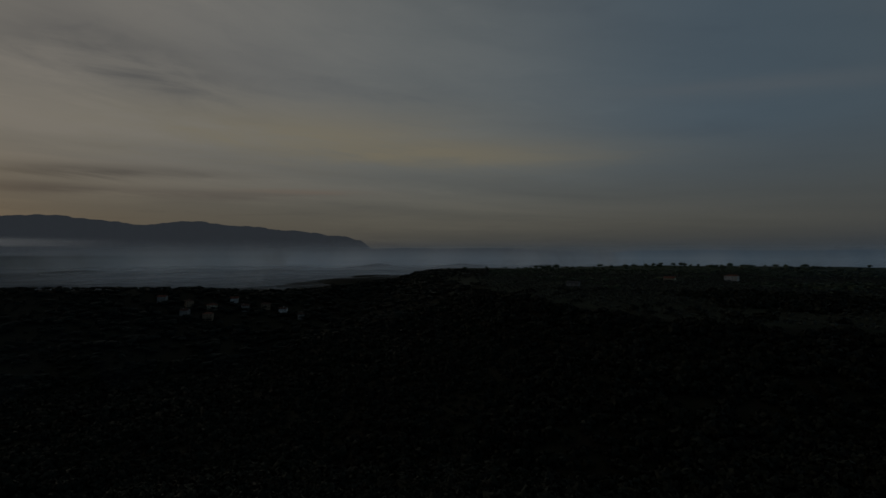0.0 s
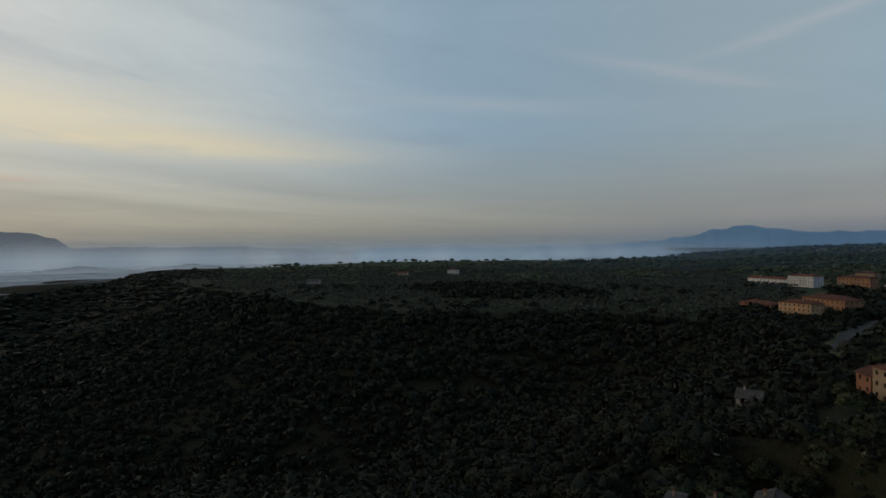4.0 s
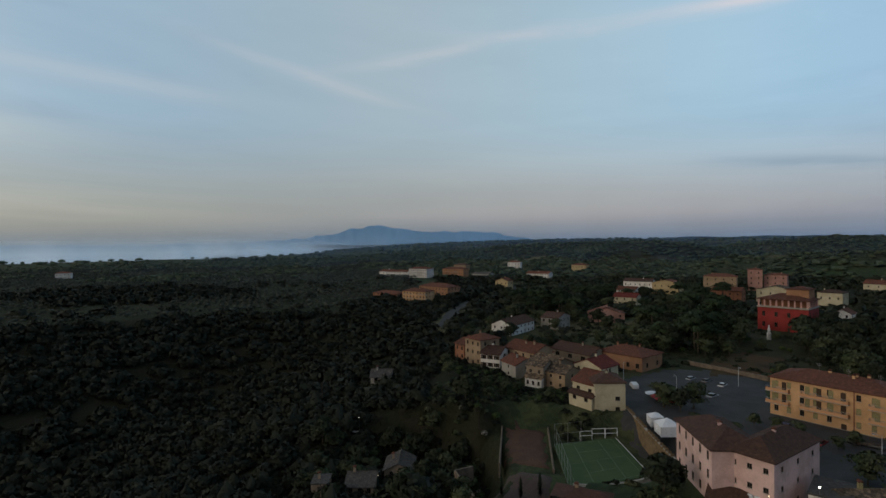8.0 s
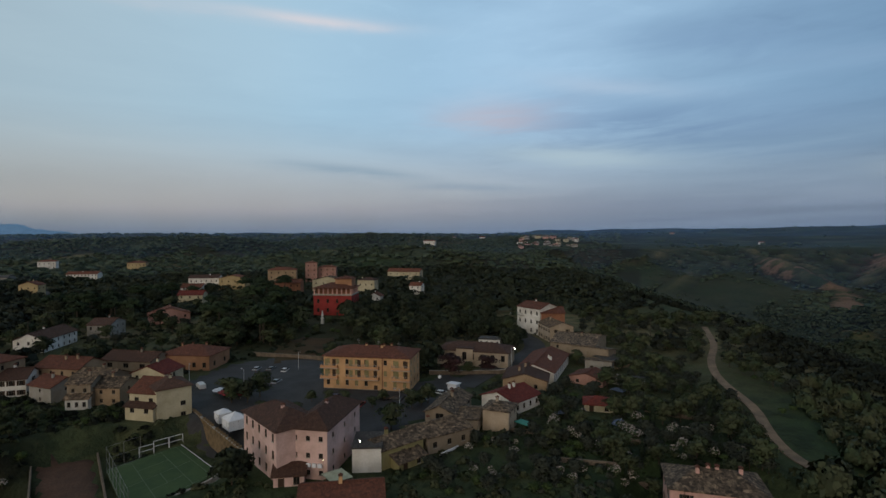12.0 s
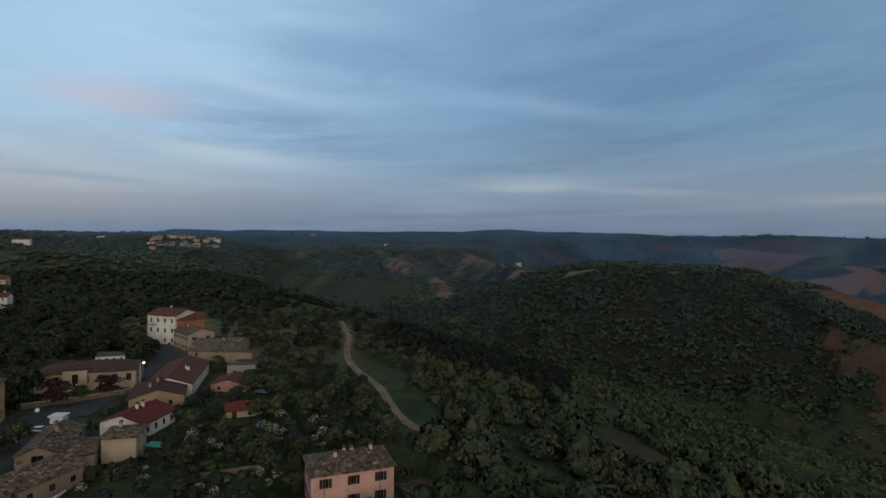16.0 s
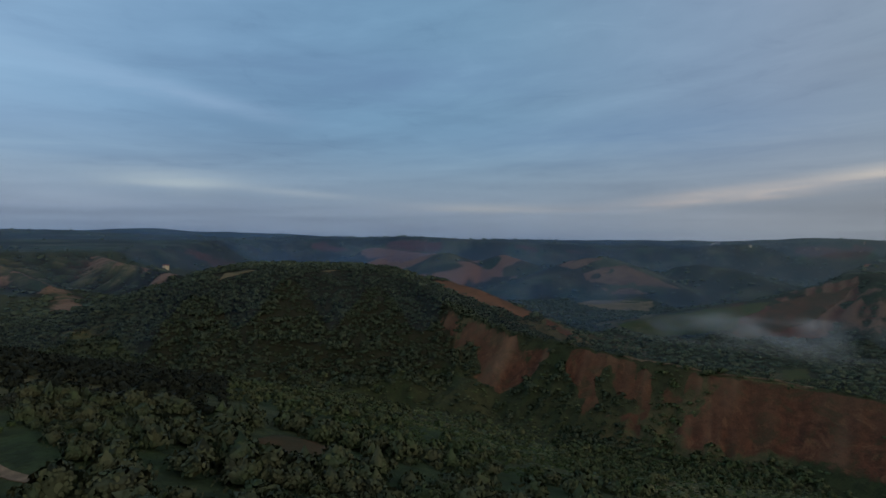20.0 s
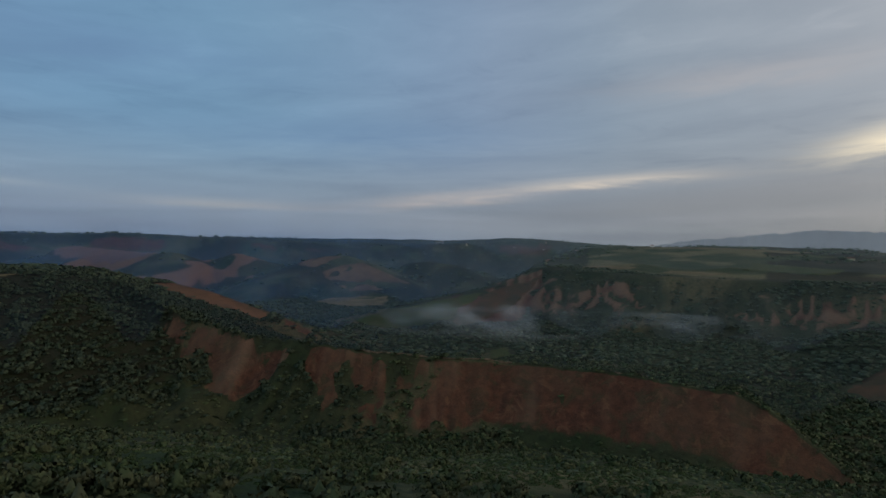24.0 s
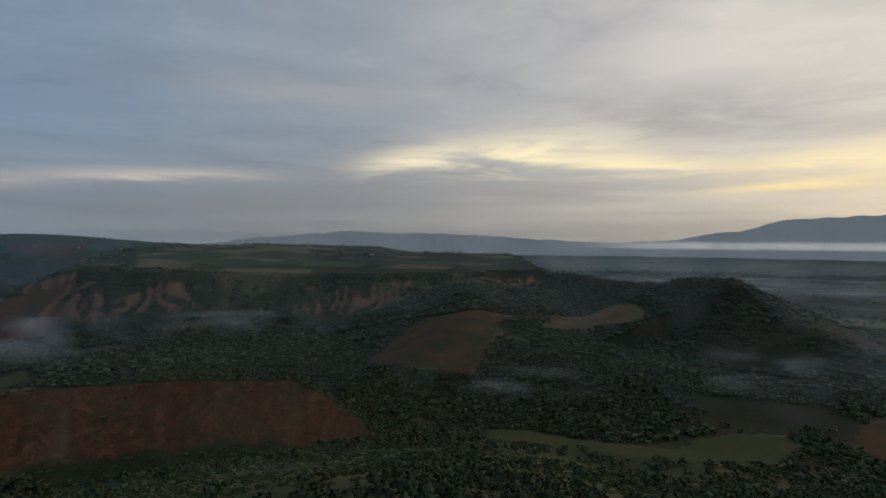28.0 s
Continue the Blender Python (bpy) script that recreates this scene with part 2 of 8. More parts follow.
# ---- materials ----
def material(name, colour, other=None, size=3.0, rough=0.85, grain=0.25, relief=0.2, relief_size=0.3, island=0.0, item=0.0, metal=0.0, stripes=0.0, cells=0.0):
    """A surface with two colours in large patches, a fine grain, relief, and chance variation by object or by island."""
    m = bpy.data.materials.new(name)
    m.use_nodes = True
    w = Web(m.node_tree)
    shader = m.node_tree.nodes["Principled BSDF"]
    place = w.node("ShaderNodeTexCoord").outputs["Object"]
    other = other or tuple(c * 0.75 for c in colour)
    col = w.mix(w.span(w.noise(place, 1.0 / size, 5.0, 0.6, 0.4), 0.35, 0.65), colour, other)
    speck = w.noise(place, 9.0 / size, 4.0, 0.7)
    col = w.mix(w.span(speck, 0.3, 0.7, 0.0, grain), col, w.mix(1.0, col, (0.45, 0.45, 0.45), "MULTIPLY"))
    if island:
        chance = w.node("ShaderNodeNewGeometry").outputs["Random Per Island"]
        col = w.mix(island, col, w.mix(1.0, col, w.ramp(chance, [(0.0, (0.45, 0.5, 0.5)), (0.5, (1.0, 1.0, 1.0)), (1.0, (1.75, 1.6, 1.3))]), "MULTIPLY"))
    if item:
        chance = w.node("ShaderNodeObjectInfo").outputs["Random"]
        col = w.mix(item, col, w.mix(1.0, col, w.ramp(chance, [(0.0, (0.55, 0.58, 0.6)), (1.0, (1.5, 1.4, 1.25))]), "MULTIPLY"))
    if cells:
        bits = w.node("ShaderNodeTexVoronoi", feature="F1")
        w.put(bits.inputs["Vector"], place)
        w.put(bits.inputs["Scale"], 1.0 / cells)
        tone = w.node("ShaderNodeSeparateColor")
        w.put(tone.inputs[0], bits.outputs["Color"])
        col = w.mix(0.85 if cells > 0.5 else 0.3, col, w.mix(1.0, col, w.ramp(tone.outputs[0], [(0.0, (0.42, 0.42, 0.44)), (0.5, (0.9, 0.88, 0.86)), (0.82, (1.25, 1.22, 1.18)), (1.0, (2.1, 2.0, 1.85))]), "MULTIPLY"))
    relief_from = w.noise(place, 1.0 / relief_size, 3.0, 0.6)
    if stripes:
        wave = w.node("ShaderNodeTexWave", bands_direction="X")
        w.put(wave.inputs["Vector"], place)
        w.put(wave.inputs["Scale"], 1.0 / stripes)
        w.put(wave.inputs["Distortion"], 1.2)
        relief_from = w.math("ADD", relief_from, wave.outputs["Fac"])
        col = w.mix(w.math("MULTIPLY", wave.outputs["Fac"], 0.35), col, w.mix(1.0, col, (0.5, 0.5, 0.5), "MULTIPLY"))
    w.put(shader.inputs["Base Color"], col)
    w.put(shader.inputs["Roughness"], rough)
    w.put(shader.inputs["Metallic"], metal)
    shader.inputs["Specular IOR Level"].default_value = 0.25
    if relief:
        bump = w.node("ShaderNodeBump")
        bump.inputs["Strength"].default_value = relief
        bump.inputs["Distance"].default_value = relief_size * 0.5
        w.put(bump.inputs["Height"], relief_from)
        w.put(shader.inputs["Normal"], bump.outputs[0])
    return m


def glass(name, colour=(0.018, 0.017, 0.017), rough=0.25):
    m = material(name, colour, size=2.0, rough=rough, grain=0.1, relief=0)
    m.node_tree.nodes["Principled BSDF"].inputs["Specular IOR Level"].default_value = 0.3
    return m


def glow(name, colour, strength):
    m = bpy.data.materials.new(name)
    m.use_nodes = True
    shader = m.node_tree.nodes["Principled BSDF"]
    shader.inputs["Emission Color"].default_value = (*colour, 1)
    shader.inputs["Emission Strength"].default_value = strength
    return m


def ground_material():
    m = bpy.data.materials.new("hill_ground")
    m.use_nodes = True
    w = Web(m.node_tree)
    shader = m.node_tree.nodes["Principled BSDF"]
    place = w.node("ShaderNodeTexCoord").outputs["Object"]
    bare = w.node("ShaderNodeAttribute", attribute_name="bare_earth").outputs["Fac"]
    clay = w.node("ShaderNodeAttribute", attribute_name="pale_clay").outputs["Fac"]
    dry = w.node("ShaderNodeAttribute", attribute_name="dry_grass").outputs["Fac"]
    darken = w.node("ShaderNodeAttribute", attribute_name="leaf_litter").outputs["Fac"]
    patches, tufts, fine = w.noise(place, 0.012, 6.0, 0.6, 0.5), w.noise(place, 0.15, 6.0, 0.65), w.noise(place, 0.9, 4.0, 0.7)
    grass = w.mix(w.span(patches, 0.38, 0.62), (0.040, 0.062, 0.026), (0.074, 0.080, 0.040))
    grass = w.mix(w.span(tufts, 0.42, 0.62, 0.0, 0.8), grass, (0.024, 0.036, 0.019))
    grass = w.mix(w.math("MULTIPLY", dry, w.span(tufts, 0.3, 0.6)), grass, (0.20, 0.16, 0.085))
    grass = w.mix(darken, grass, w.mix(w.span(tufts, 0.4, 0.6), (0.016, 0.018, 0.010), (0.026, 0.022, 0.014)))
    soil = w.mix(w.span(tufts, 0.35, 0.65), (0.122, 0.051, 0.031), (0.070, 0.032, 0.022))
    soil = w.mix(w.span(patches, 0.45, 0.7, 0.0, 0.5), soil, (0.12, 0.070, 0.042))
    soil = w.mix(w.span(w.noise(place, 0.045, 5.0, 0.65, 1.2), 0.48, 0.62, 0.0, 0.75), soil, (0.062, 0.050, 0.028))
    soil = w.mix(w.span(w.noise(place, 0.07, 5.0, 0.7, 0.8), 0.54, 0.66, 0.0, 0.6), soil, (0.18, 0.088, 0.050))
    soil = w.mix(w.math("MULTIPLY", clay, w.span(fine, 0.3, 0.6, 0.5, 1.0)), soil, (0.22, 0.140, 0.092))
    cover = w.span(w.math("ADD", bare, w.math("MULTIPLY", w.math("SUBTRACT", tufts, 0.5), 0.9)), 0.32, 0.60)
    col = w.mix(cover, grass, soil)
    col = w.mix(w.span(fine, 0.35, 0.7, 0.0, 0.45), col, w.mix(1.0, col, (0.45, 0.45, 0.45), "MULTIPLY"))
    w.put(shader.inputs["Base Color"], col)
    w.put(shader.inputs["Roughness"], 0.95)
    shader.inputs["Specular IOR Level"].default_value = 0.1
    bump = w.node("ShaderNodeBump")
    bump.inputs["Strength"].default_value, bump.inputs["Distance"].default_value = 0.8, 2.0
    w.put(bump.inputs["Height"], w.math("ADD", tufts, w.math("MULTIPLY", fine, 0.3)))
    w.put(shader.inputs["Normal"], bump.outputs[0])
    return m


def mist_material(name, most, size, fade, colour=(0.85, 0.88, 0.92), bias=0.0, shine=None):
    """Thin mist: a white scattering sheet, torn by noise, clear at its edges (the attribute "edge"). shine: emission
    added on top.
    """
    m = bpy.data.materials.new(name)
    m.use_nodes = True
    w = Web(m.node_tree)
    for n in list(m.node_tree.nodes):
        m.node_tree.nodes.remove(n)
    place = w.node("ShaderNodeTexCoord").outputs["Object"]
    edge = w.node("ShaderNodeAttribute", attribute_name="edge").outputs["Fac"]
    body = w.noise(place, 1.0 / size, 6.0, 0.6, 0.6)
    amount = w.math("MULTIPLY", w.math("MULTIPLY", w.span(body, 0.5 - fade - bias, 0.5 + fade - bias), edge), most)
    clear, white, lets = w.node("ShaderNodeBsdfTransparent"), w.node("ShaderNodeBsdfDiffuse"), w.node("ShaderNodeBsdfTranslucent")
    half, blend, end = w.node("ShaderNodeMixShader"), w.node("ShaderNodeMixShader"), w.node("ShaderNodeOutputMaterial")
    for n in (white, lets):
        n.inputs["Color"].default_value = (*colour, 1)
    half.inputs[0].default_value = 0.5
    w.put(half.inputs[1], white.outputs[0])
    w.put(half.inputs[2], lets.outputs[0])
    w.put(blend.inputs[0], amount)
    w.put(blend.inputs[1], clear.outputs[0])
    full = half.outputs[0]
    # emission stands in for light the mist would scatter
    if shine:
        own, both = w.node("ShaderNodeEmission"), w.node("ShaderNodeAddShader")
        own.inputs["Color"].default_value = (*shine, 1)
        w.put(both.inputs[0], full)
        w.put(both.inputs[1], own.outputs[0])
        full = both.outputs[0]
    w.put(blend.inputs[2], full)
    w.put(end.inputs["Surface"], blend.outputs[0])
    return m


GROUND = ground_material()
PAINT = {k: material(k + "_plaster", c, tuple(v * s for v, s in zip(c, (0.78, 0.76, 0.72))), 4.0, 0.9, 0.22, 0.15, 0.15, item=0.15) for k, c in dict(
    ochre=(0.66, 0.40, 0.21), pink=(0.72, 0.50, 0.46), rose=(0.68, 0.41, 0.36), cream=(0.54, 0.48, 0.34), white=(0.74, 0.72, 0.69), stone=(0.30, 0.24, 0.18),
    tan=(0.36, 0.26, 0.17), red=(0.29, 0.042, 0.038), brick=(0.30, 0.14, 0.085), grey=(0.36, 0.34, 0.31), yellow=(0.46, 0.36, 0.20), olive=(0.30, 0.265, 0.13), beige=(0.45, 0.365, 0.28),
    orange=(0.38, 0.205, 0.12), salmon=(0.44, 0.25, 0.21)).items()}
TILE = {k: material(k + "_roof_tiles", c, d, 0.8, 0.9, 0.85, 0.8, 0.3, item=0.3, stripes=0.42, cells=0.55 if k == "old" else 0.4) for k, (c, d) in dict(
    terracotta=((0.28, 0.105, 0.066), (0.19, 0.078, 0.052)), red=((0.33, 0.065, 0.046), (0.23, 0.052, 0.04)), old=((0.34, 0.25, 0.175), (0.12, 0.09, 0.066)),
    brown=((0.165, 0.086, 0.062), (0.125, 0.068, 0.05)), grey=((0.16, 0.15, 0.14), (0.11, 0.10, 0.10))).items()}
PANE, DARK_WOOD, GREEN_WOOD = glass("window_glass"), material("dark_shutter_wood", (0.07, 0.045, 0.03), size=0.5), material("green_shutter_paint", (0.028, 0.036, 0.028), size=0.5)
FRAME = material("window_frame_wood", (0.14, 0.115, 0.09), size=0.5)
TRIM = material("stone_trim", (0.42, 0.38, 0.33), size=1.0)
METAL = material("grey_metal", (0.30, 0.30, 0.30), size=0.6, rough=0.5, metal=0.6)
PALE_METAL = material("pale_metal", (0.55, 0.55, 0.55), size=0.6, rough=0.5)
ASPHALT = material("asphalt", (0.058, 0.056, 0.056), (0.042, 0.040, 0.040), 6.0, 0.9, 0.3, 0.2, 0.1)
GRAVEL = material("gravel", (0.27, 0.185, 0.12), (0.17, 0.12, 0.08), 3.0, 0.95, 0.4, 0.4, 0.2)
CONCRETE = material("concrete", (0.30, 0.28, 0.26), (0.22, 0.20, 0.19), 2.0, 0.9, 0.35)
STONEWALL = material("rubble_stone", (0.22, 0.17, 0.125), (0.14, 0.11, 0.085), 1.2, 0.95, 0.5, 0.7, 0.4)
TURF = material("court_turf", (0.062, 0.100, 0.040), (0.046, 0.082, 0.034), 5.0, 0.95, 0.25, 0.1, 0.1)
CLAY = material("ploughed_soil", (0.115, 0.062, 0.040), (0.085, 0.048, 0.032), 5.0, 0.95, 0.5, 0.6, 0.5)
LINE = material("white_line_paint", (0.62, 0.64, 0.60), size=1.0)
WHITE = material("white_fabric", (0.74, 0.75, 0.78), (0.66, 0.67, 0.70), 1.5, 0.8, 0.1, 0.1, 0.2)
BARK = material("bark", (0.085, 0.065, 0.045), size=0.6, relief=0.6)
# wood is near black: backlit shade of the left valley put into its colour
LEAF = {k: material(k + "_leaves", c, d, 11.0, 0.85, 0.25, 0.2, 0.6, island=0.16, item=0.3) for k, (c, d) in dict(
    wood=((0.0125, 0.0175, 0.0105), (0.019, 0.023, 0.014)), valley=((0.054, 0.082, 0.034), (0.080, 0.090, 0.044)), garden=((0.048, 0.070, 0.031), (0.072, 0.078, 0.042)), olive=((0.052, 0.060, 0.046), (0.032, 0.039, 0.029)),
    cypress=((0.016, 0.028, 0.014), (0.022, 0.034, 0.018)), pine=((0.024, 0.042, 0.018), (0.032, 0.050, 0.022)), scrub=((0.050, 0.086, 0.026), (0.070, 0.092, 0.034)),
    plateau=((0.026, 0.037, 0.019), (0.040, 0.046, 0.026)), plum=((0.050, 0.022, 0.024), (0.036, 0.020, 0.020)), far=((0.046, 0.068, 0.038), (0.066, 0.082, 0.048)), blossom=((0.38, 0.36, 0.33), (0.30, 0.22, 0.22))).items()}
FIELD = {k: material(k + "_field", c, d, 40.0, 0.95, 0.3, 0.4, 2.0) for k, (c, d) in dict(
    straw=((0.17, 0.128, 0.074), (0.12, 0.10, 0.056)), green=((0.052, 0.070, 0.026), (0.070, 0.068, 0.030)), soil=((0.100, 0.055, 0.031), (0.055, 0.048, 0.027)),
    dim=((0.058, 0.066, 0.032), (0.080, 0.074, 0.038)), tan=((0.15, 0.10, 0.06), (0.11, 0.075, 0.047)), meadow=((0.085, 0.095, 0.046), (0.115, 0.102, 0.055)), orange=((0.155, 0.080, 0.047), (0.115, 0.066, 0.04))).items()}

for m in FIELD.values():
    m.node_tree.nodes["Principled BSDF"].inputs["Specular IOR Level"].default_value = 0.05

# ---- shape of the land: plateaus, ridges and valleys, in bearings (degrees clockwise) and metres ----
def lattice(i, j, seed):
    n = (i * 374761393 + j * 668265263 + seed * 974634777) & 0x7FFFFFFF
    n = ((n ^ (n >> 13)) * 1274126177) & 0x7FFFFFFF
    return ((n ^ (n >> 16)) & 0xFFFF) / 65535.0


def vnoise(x, y, seed=0):
    """Smooth value noise in 0..1 over arrays."""
    i, j = np.floor(x).astype(np.int64), np.floor(y).astype(np.int64)
    u, v = x - i, y - j
    u, v = u * u * (3 - 2 * u), v * v * (3 - 2 * v)
    a, b = lattice(i, j, seed), lattice(i + 1, j, seed)
    c, d = lattice(i, j + 1, seed), lattice(i + 1, j + 1, seed)
    return (a * (1 - u) + b * u) * (1 - v) + (c * (1 - u) + d * u) * v


def fbm(x, y, size, octaves=4, seed=0):
    total, amp, norm = 0.0, 1.0, 0.0
    for k in range(octaves):
        total = total + amp * vnoise(x / size * 2 ** k + 17.3 * k, y / size * 2 ** k - 9.1 * k, seed + k)
        norm += amp
        amp *= 0.5
    return total / norm


def step(a, b, x):
    t = np.clip((x - a) / (b - a), 0, 1)
    return t * t * (3 - 2 * t)


def smax(a, b, k):
    return 0.5 * (a + b + np.sqrt((a - b) ** 2 + k * k))


def outside(x, y, corners):
    """Distance outside a polygon (negative inside)."""
    best, inside = np.full(x.shape, 1e9), np.zeros(x.shape, bool)
    n = len(corners)
    for k in range(n):
        (ax, ay), (bx, by) = corners[k], corners[(k + 1) % n]
        ex, ey = bx - ax, by - ay
        t = np.clip(((x - ax) * ex + (y - ay) * ey) / (ex * ex + ey * ey + 1e-9), 0, 1)
        best = np.minimum(best, np.hypot(x - ax - t * ex, y - ay - t * ey))
        cross = (ay > y) != (by > y)
        inside ^= cross & (x < ex * (y - ay) / (ey if abs(ey) > 1e-9 else 1e-9) + ax)
    return np.where(inside, -best, best)


def crest(x, y, line):
    """Nearest point of a crest line: distance, height there, distance along, and the side (+1: towards the middle)."""
    best, high, along, side, run = np.full(x.shape, 1e9), np.zeros(x.shape), np.zeros(x.shape), np.ones(x.shape), 0.0
    pts = [(*pol(b, d), z) for b, d, z in line]
    for (ax, ay, az), (bx, by, bz) in zip(pts, pts[1:]):
        ex, ey = bx - ax, by - ay
        length = math.hypot(ex, ey)
        t = np.clip(((x - ax) * ex + (y - ay) * ey) / length ** 2, 0, 1)
        d = np.hypot(x - ax - t * ex, y - ay - t * ey)
        near = d < best
        best = np.where(near, d, best)
        high = np.where(near, az + t * (bz - az), high)
        along = np.where(near, run + t * length, along)
        r_here, r_crest = np.hypot(x, y), np.hypot(ax + t * ex, ay + t * ey)
        side = np.where(near, np.where(r_here < r_crest, 1.0, -1.0), side)
        run += length
    return best, high, along, side


TOWN = [pol(b, d) for b, d in (
    (60, 82), (64, 140), (64, 180), (62, 300), (52, 372), (40, 385), (25, 392), (12, 480), (3, 720), (-3, 1100), (0, 1600), (20, 1900),
    (42, 2000), (50, 2600), (56, 4890), (80, 4890), (115, 4890), (118, 3000), (116, 1500), (119, 800), (122, 600), (127, 420), (133, 330),
    (137, 262), (142, 150), (150, 88), (180, 60), (230, 56), (280, 56), (330, 60), (20, 64))]
WOODED_HILL = [pol(b, d) for b, d in ((157, 800), (162, 725), (170, 735), (174.5, 830), (170, 1000), (160, 1000))]
FAR_RIM = [pol(b, d) for b, d in (
    (119, 1080), (124, 1080), (132, 1200), (140, 1300), (148, 1450), (153, 1750), (158, 2600), (172, 3100), (186, 2900), (200, 3200),
    (212, 3400), (222, 3500), (226, 4890), (160, 4890), (118, 4890), (116, 1600))]
SCARP_HILL = [pol(b, d) for b, d in (
    (217, 1380), (220, 1240), (228, 1200), (238, 1210), (248, 1260), (256, 1320), (262, 1550), (258, 2600), (240, 4000), (222, 4890),
    (219, 3000), (217, 1800))]
RED_RIDGE = ((173, 840, 2), (177, 720, -14), (181, 620, -35), (187, 545, -46), (193, 512, -50), (200, 490, -56), (206, 480, -58),
             (214, 480, -60), (225, 470, -61), (236, 460, -65), (240, 452, -78), (246, 440, -112))
BACK_SPUR = ((176, 930, -8), (180, 890, -17), (183.5, 865, -29), (187, 840, -48), (189.5, 820, -60), (193, 800, -84), (196, 780, -112))
FIELD_SPUR = ((218.3, 1350, -4), (215, 1300, -30), (212, 1250, -53), (205.8, 1150, -72), (198.5, 1080, -98), (194.3, 1000, -112))
KNOLL = ((256, 1500, -8), (261.6, 1600, -10), (267.2, 1400, -14), (271.4, 1250, -19), (274.8, 1170, -13), (275.7, 1150, -2), (280.5, 1100, 2), (281.6, 1085, -14), (284.7, 1000, -48), (287, 950, -71), (288.4, 900, -98), (290, 880, -115))
BROWN_SPUR = ((256, 1250, -15), (255, 900, -54), (253, 800, -70), (250, 720, -92), (247, 640, -113))
LEFT_HILL = ((306, 980, -70), (316, 940, -22), (321, 900, -4), (333, 880, -9), (344, 850, -17), (352, 950, -12), (2, 1050, -4))
MIST_HILL = ((346, 2000, -60), (352, 1850, -32), (359, 1750, -30), (6, 1800, -50))
CANYON_SPURS = (((136, 1350, 6), (140, 1120, -1), (142, 1050, -19), (144.2, 990, -37), (145, 900, -52), (144, 800, -70), (143, 700, -100)),
                ((147, 1400, 4), (148.5, 1150, 0), (151.5, 1080, -12), (154.4, 1000, -20), (157, 900, -10)),
                ((155, 930, -26), (153.9, 900, -36), (150, 820, -57), (146.6, 760, -76), (143, 690, -102)),
                ((135, 1300, 2), (133, 1050, -15), (130, 800, -40), (128, 640, -70)))
VILLAGE_HILL = ((112, 1700, 36), (116, 1420, 36), (119, 1340, 33), (122.5, 1330, 24), (125, 1400, 14))
MID_HILLS = ((188, 2300, -40), (191, 2000, -40), (194.2, 1900, 2), (196.6, 1880, 8), (199, 1800, -16), (201.5, 1700, -46), (204, 1600, -76), (206, 1550, -104))
DARK_HILL = ((199, 2050, -92), (200.7, 2000, -72), (203, 2000, -20), (205.2, 2000, -8), (207.9, 1900, -19), (211.6, 1700, -62), (213, 1650, -98))
RED_HILLS = ((172, 2500, 10), (178, 2300, 4), (180.5, 2100, 10), (183, 2200, -22), (186, 2150, 8), (189, 2000, -24), (191, 1900, -64))
ROLLING_HILLS = (((62, 1500, 2), (70, 1350, 30), (78, 1250, 38), (84, 1200, 40), (88, 1150, 33), (92, 1100, 14)),
                 ((52, 1100, -1), (60, 1000, 4), (68, 950, 8), (74, 900, 5)),
                 ((94, 1500, 34), (100, 1450, 48), (106, 1500, 42), (110, 1600, 30)),
                 ((95, 760, 22), (103, 720, 26), (109, 700, 21), (115, 720, 8)))


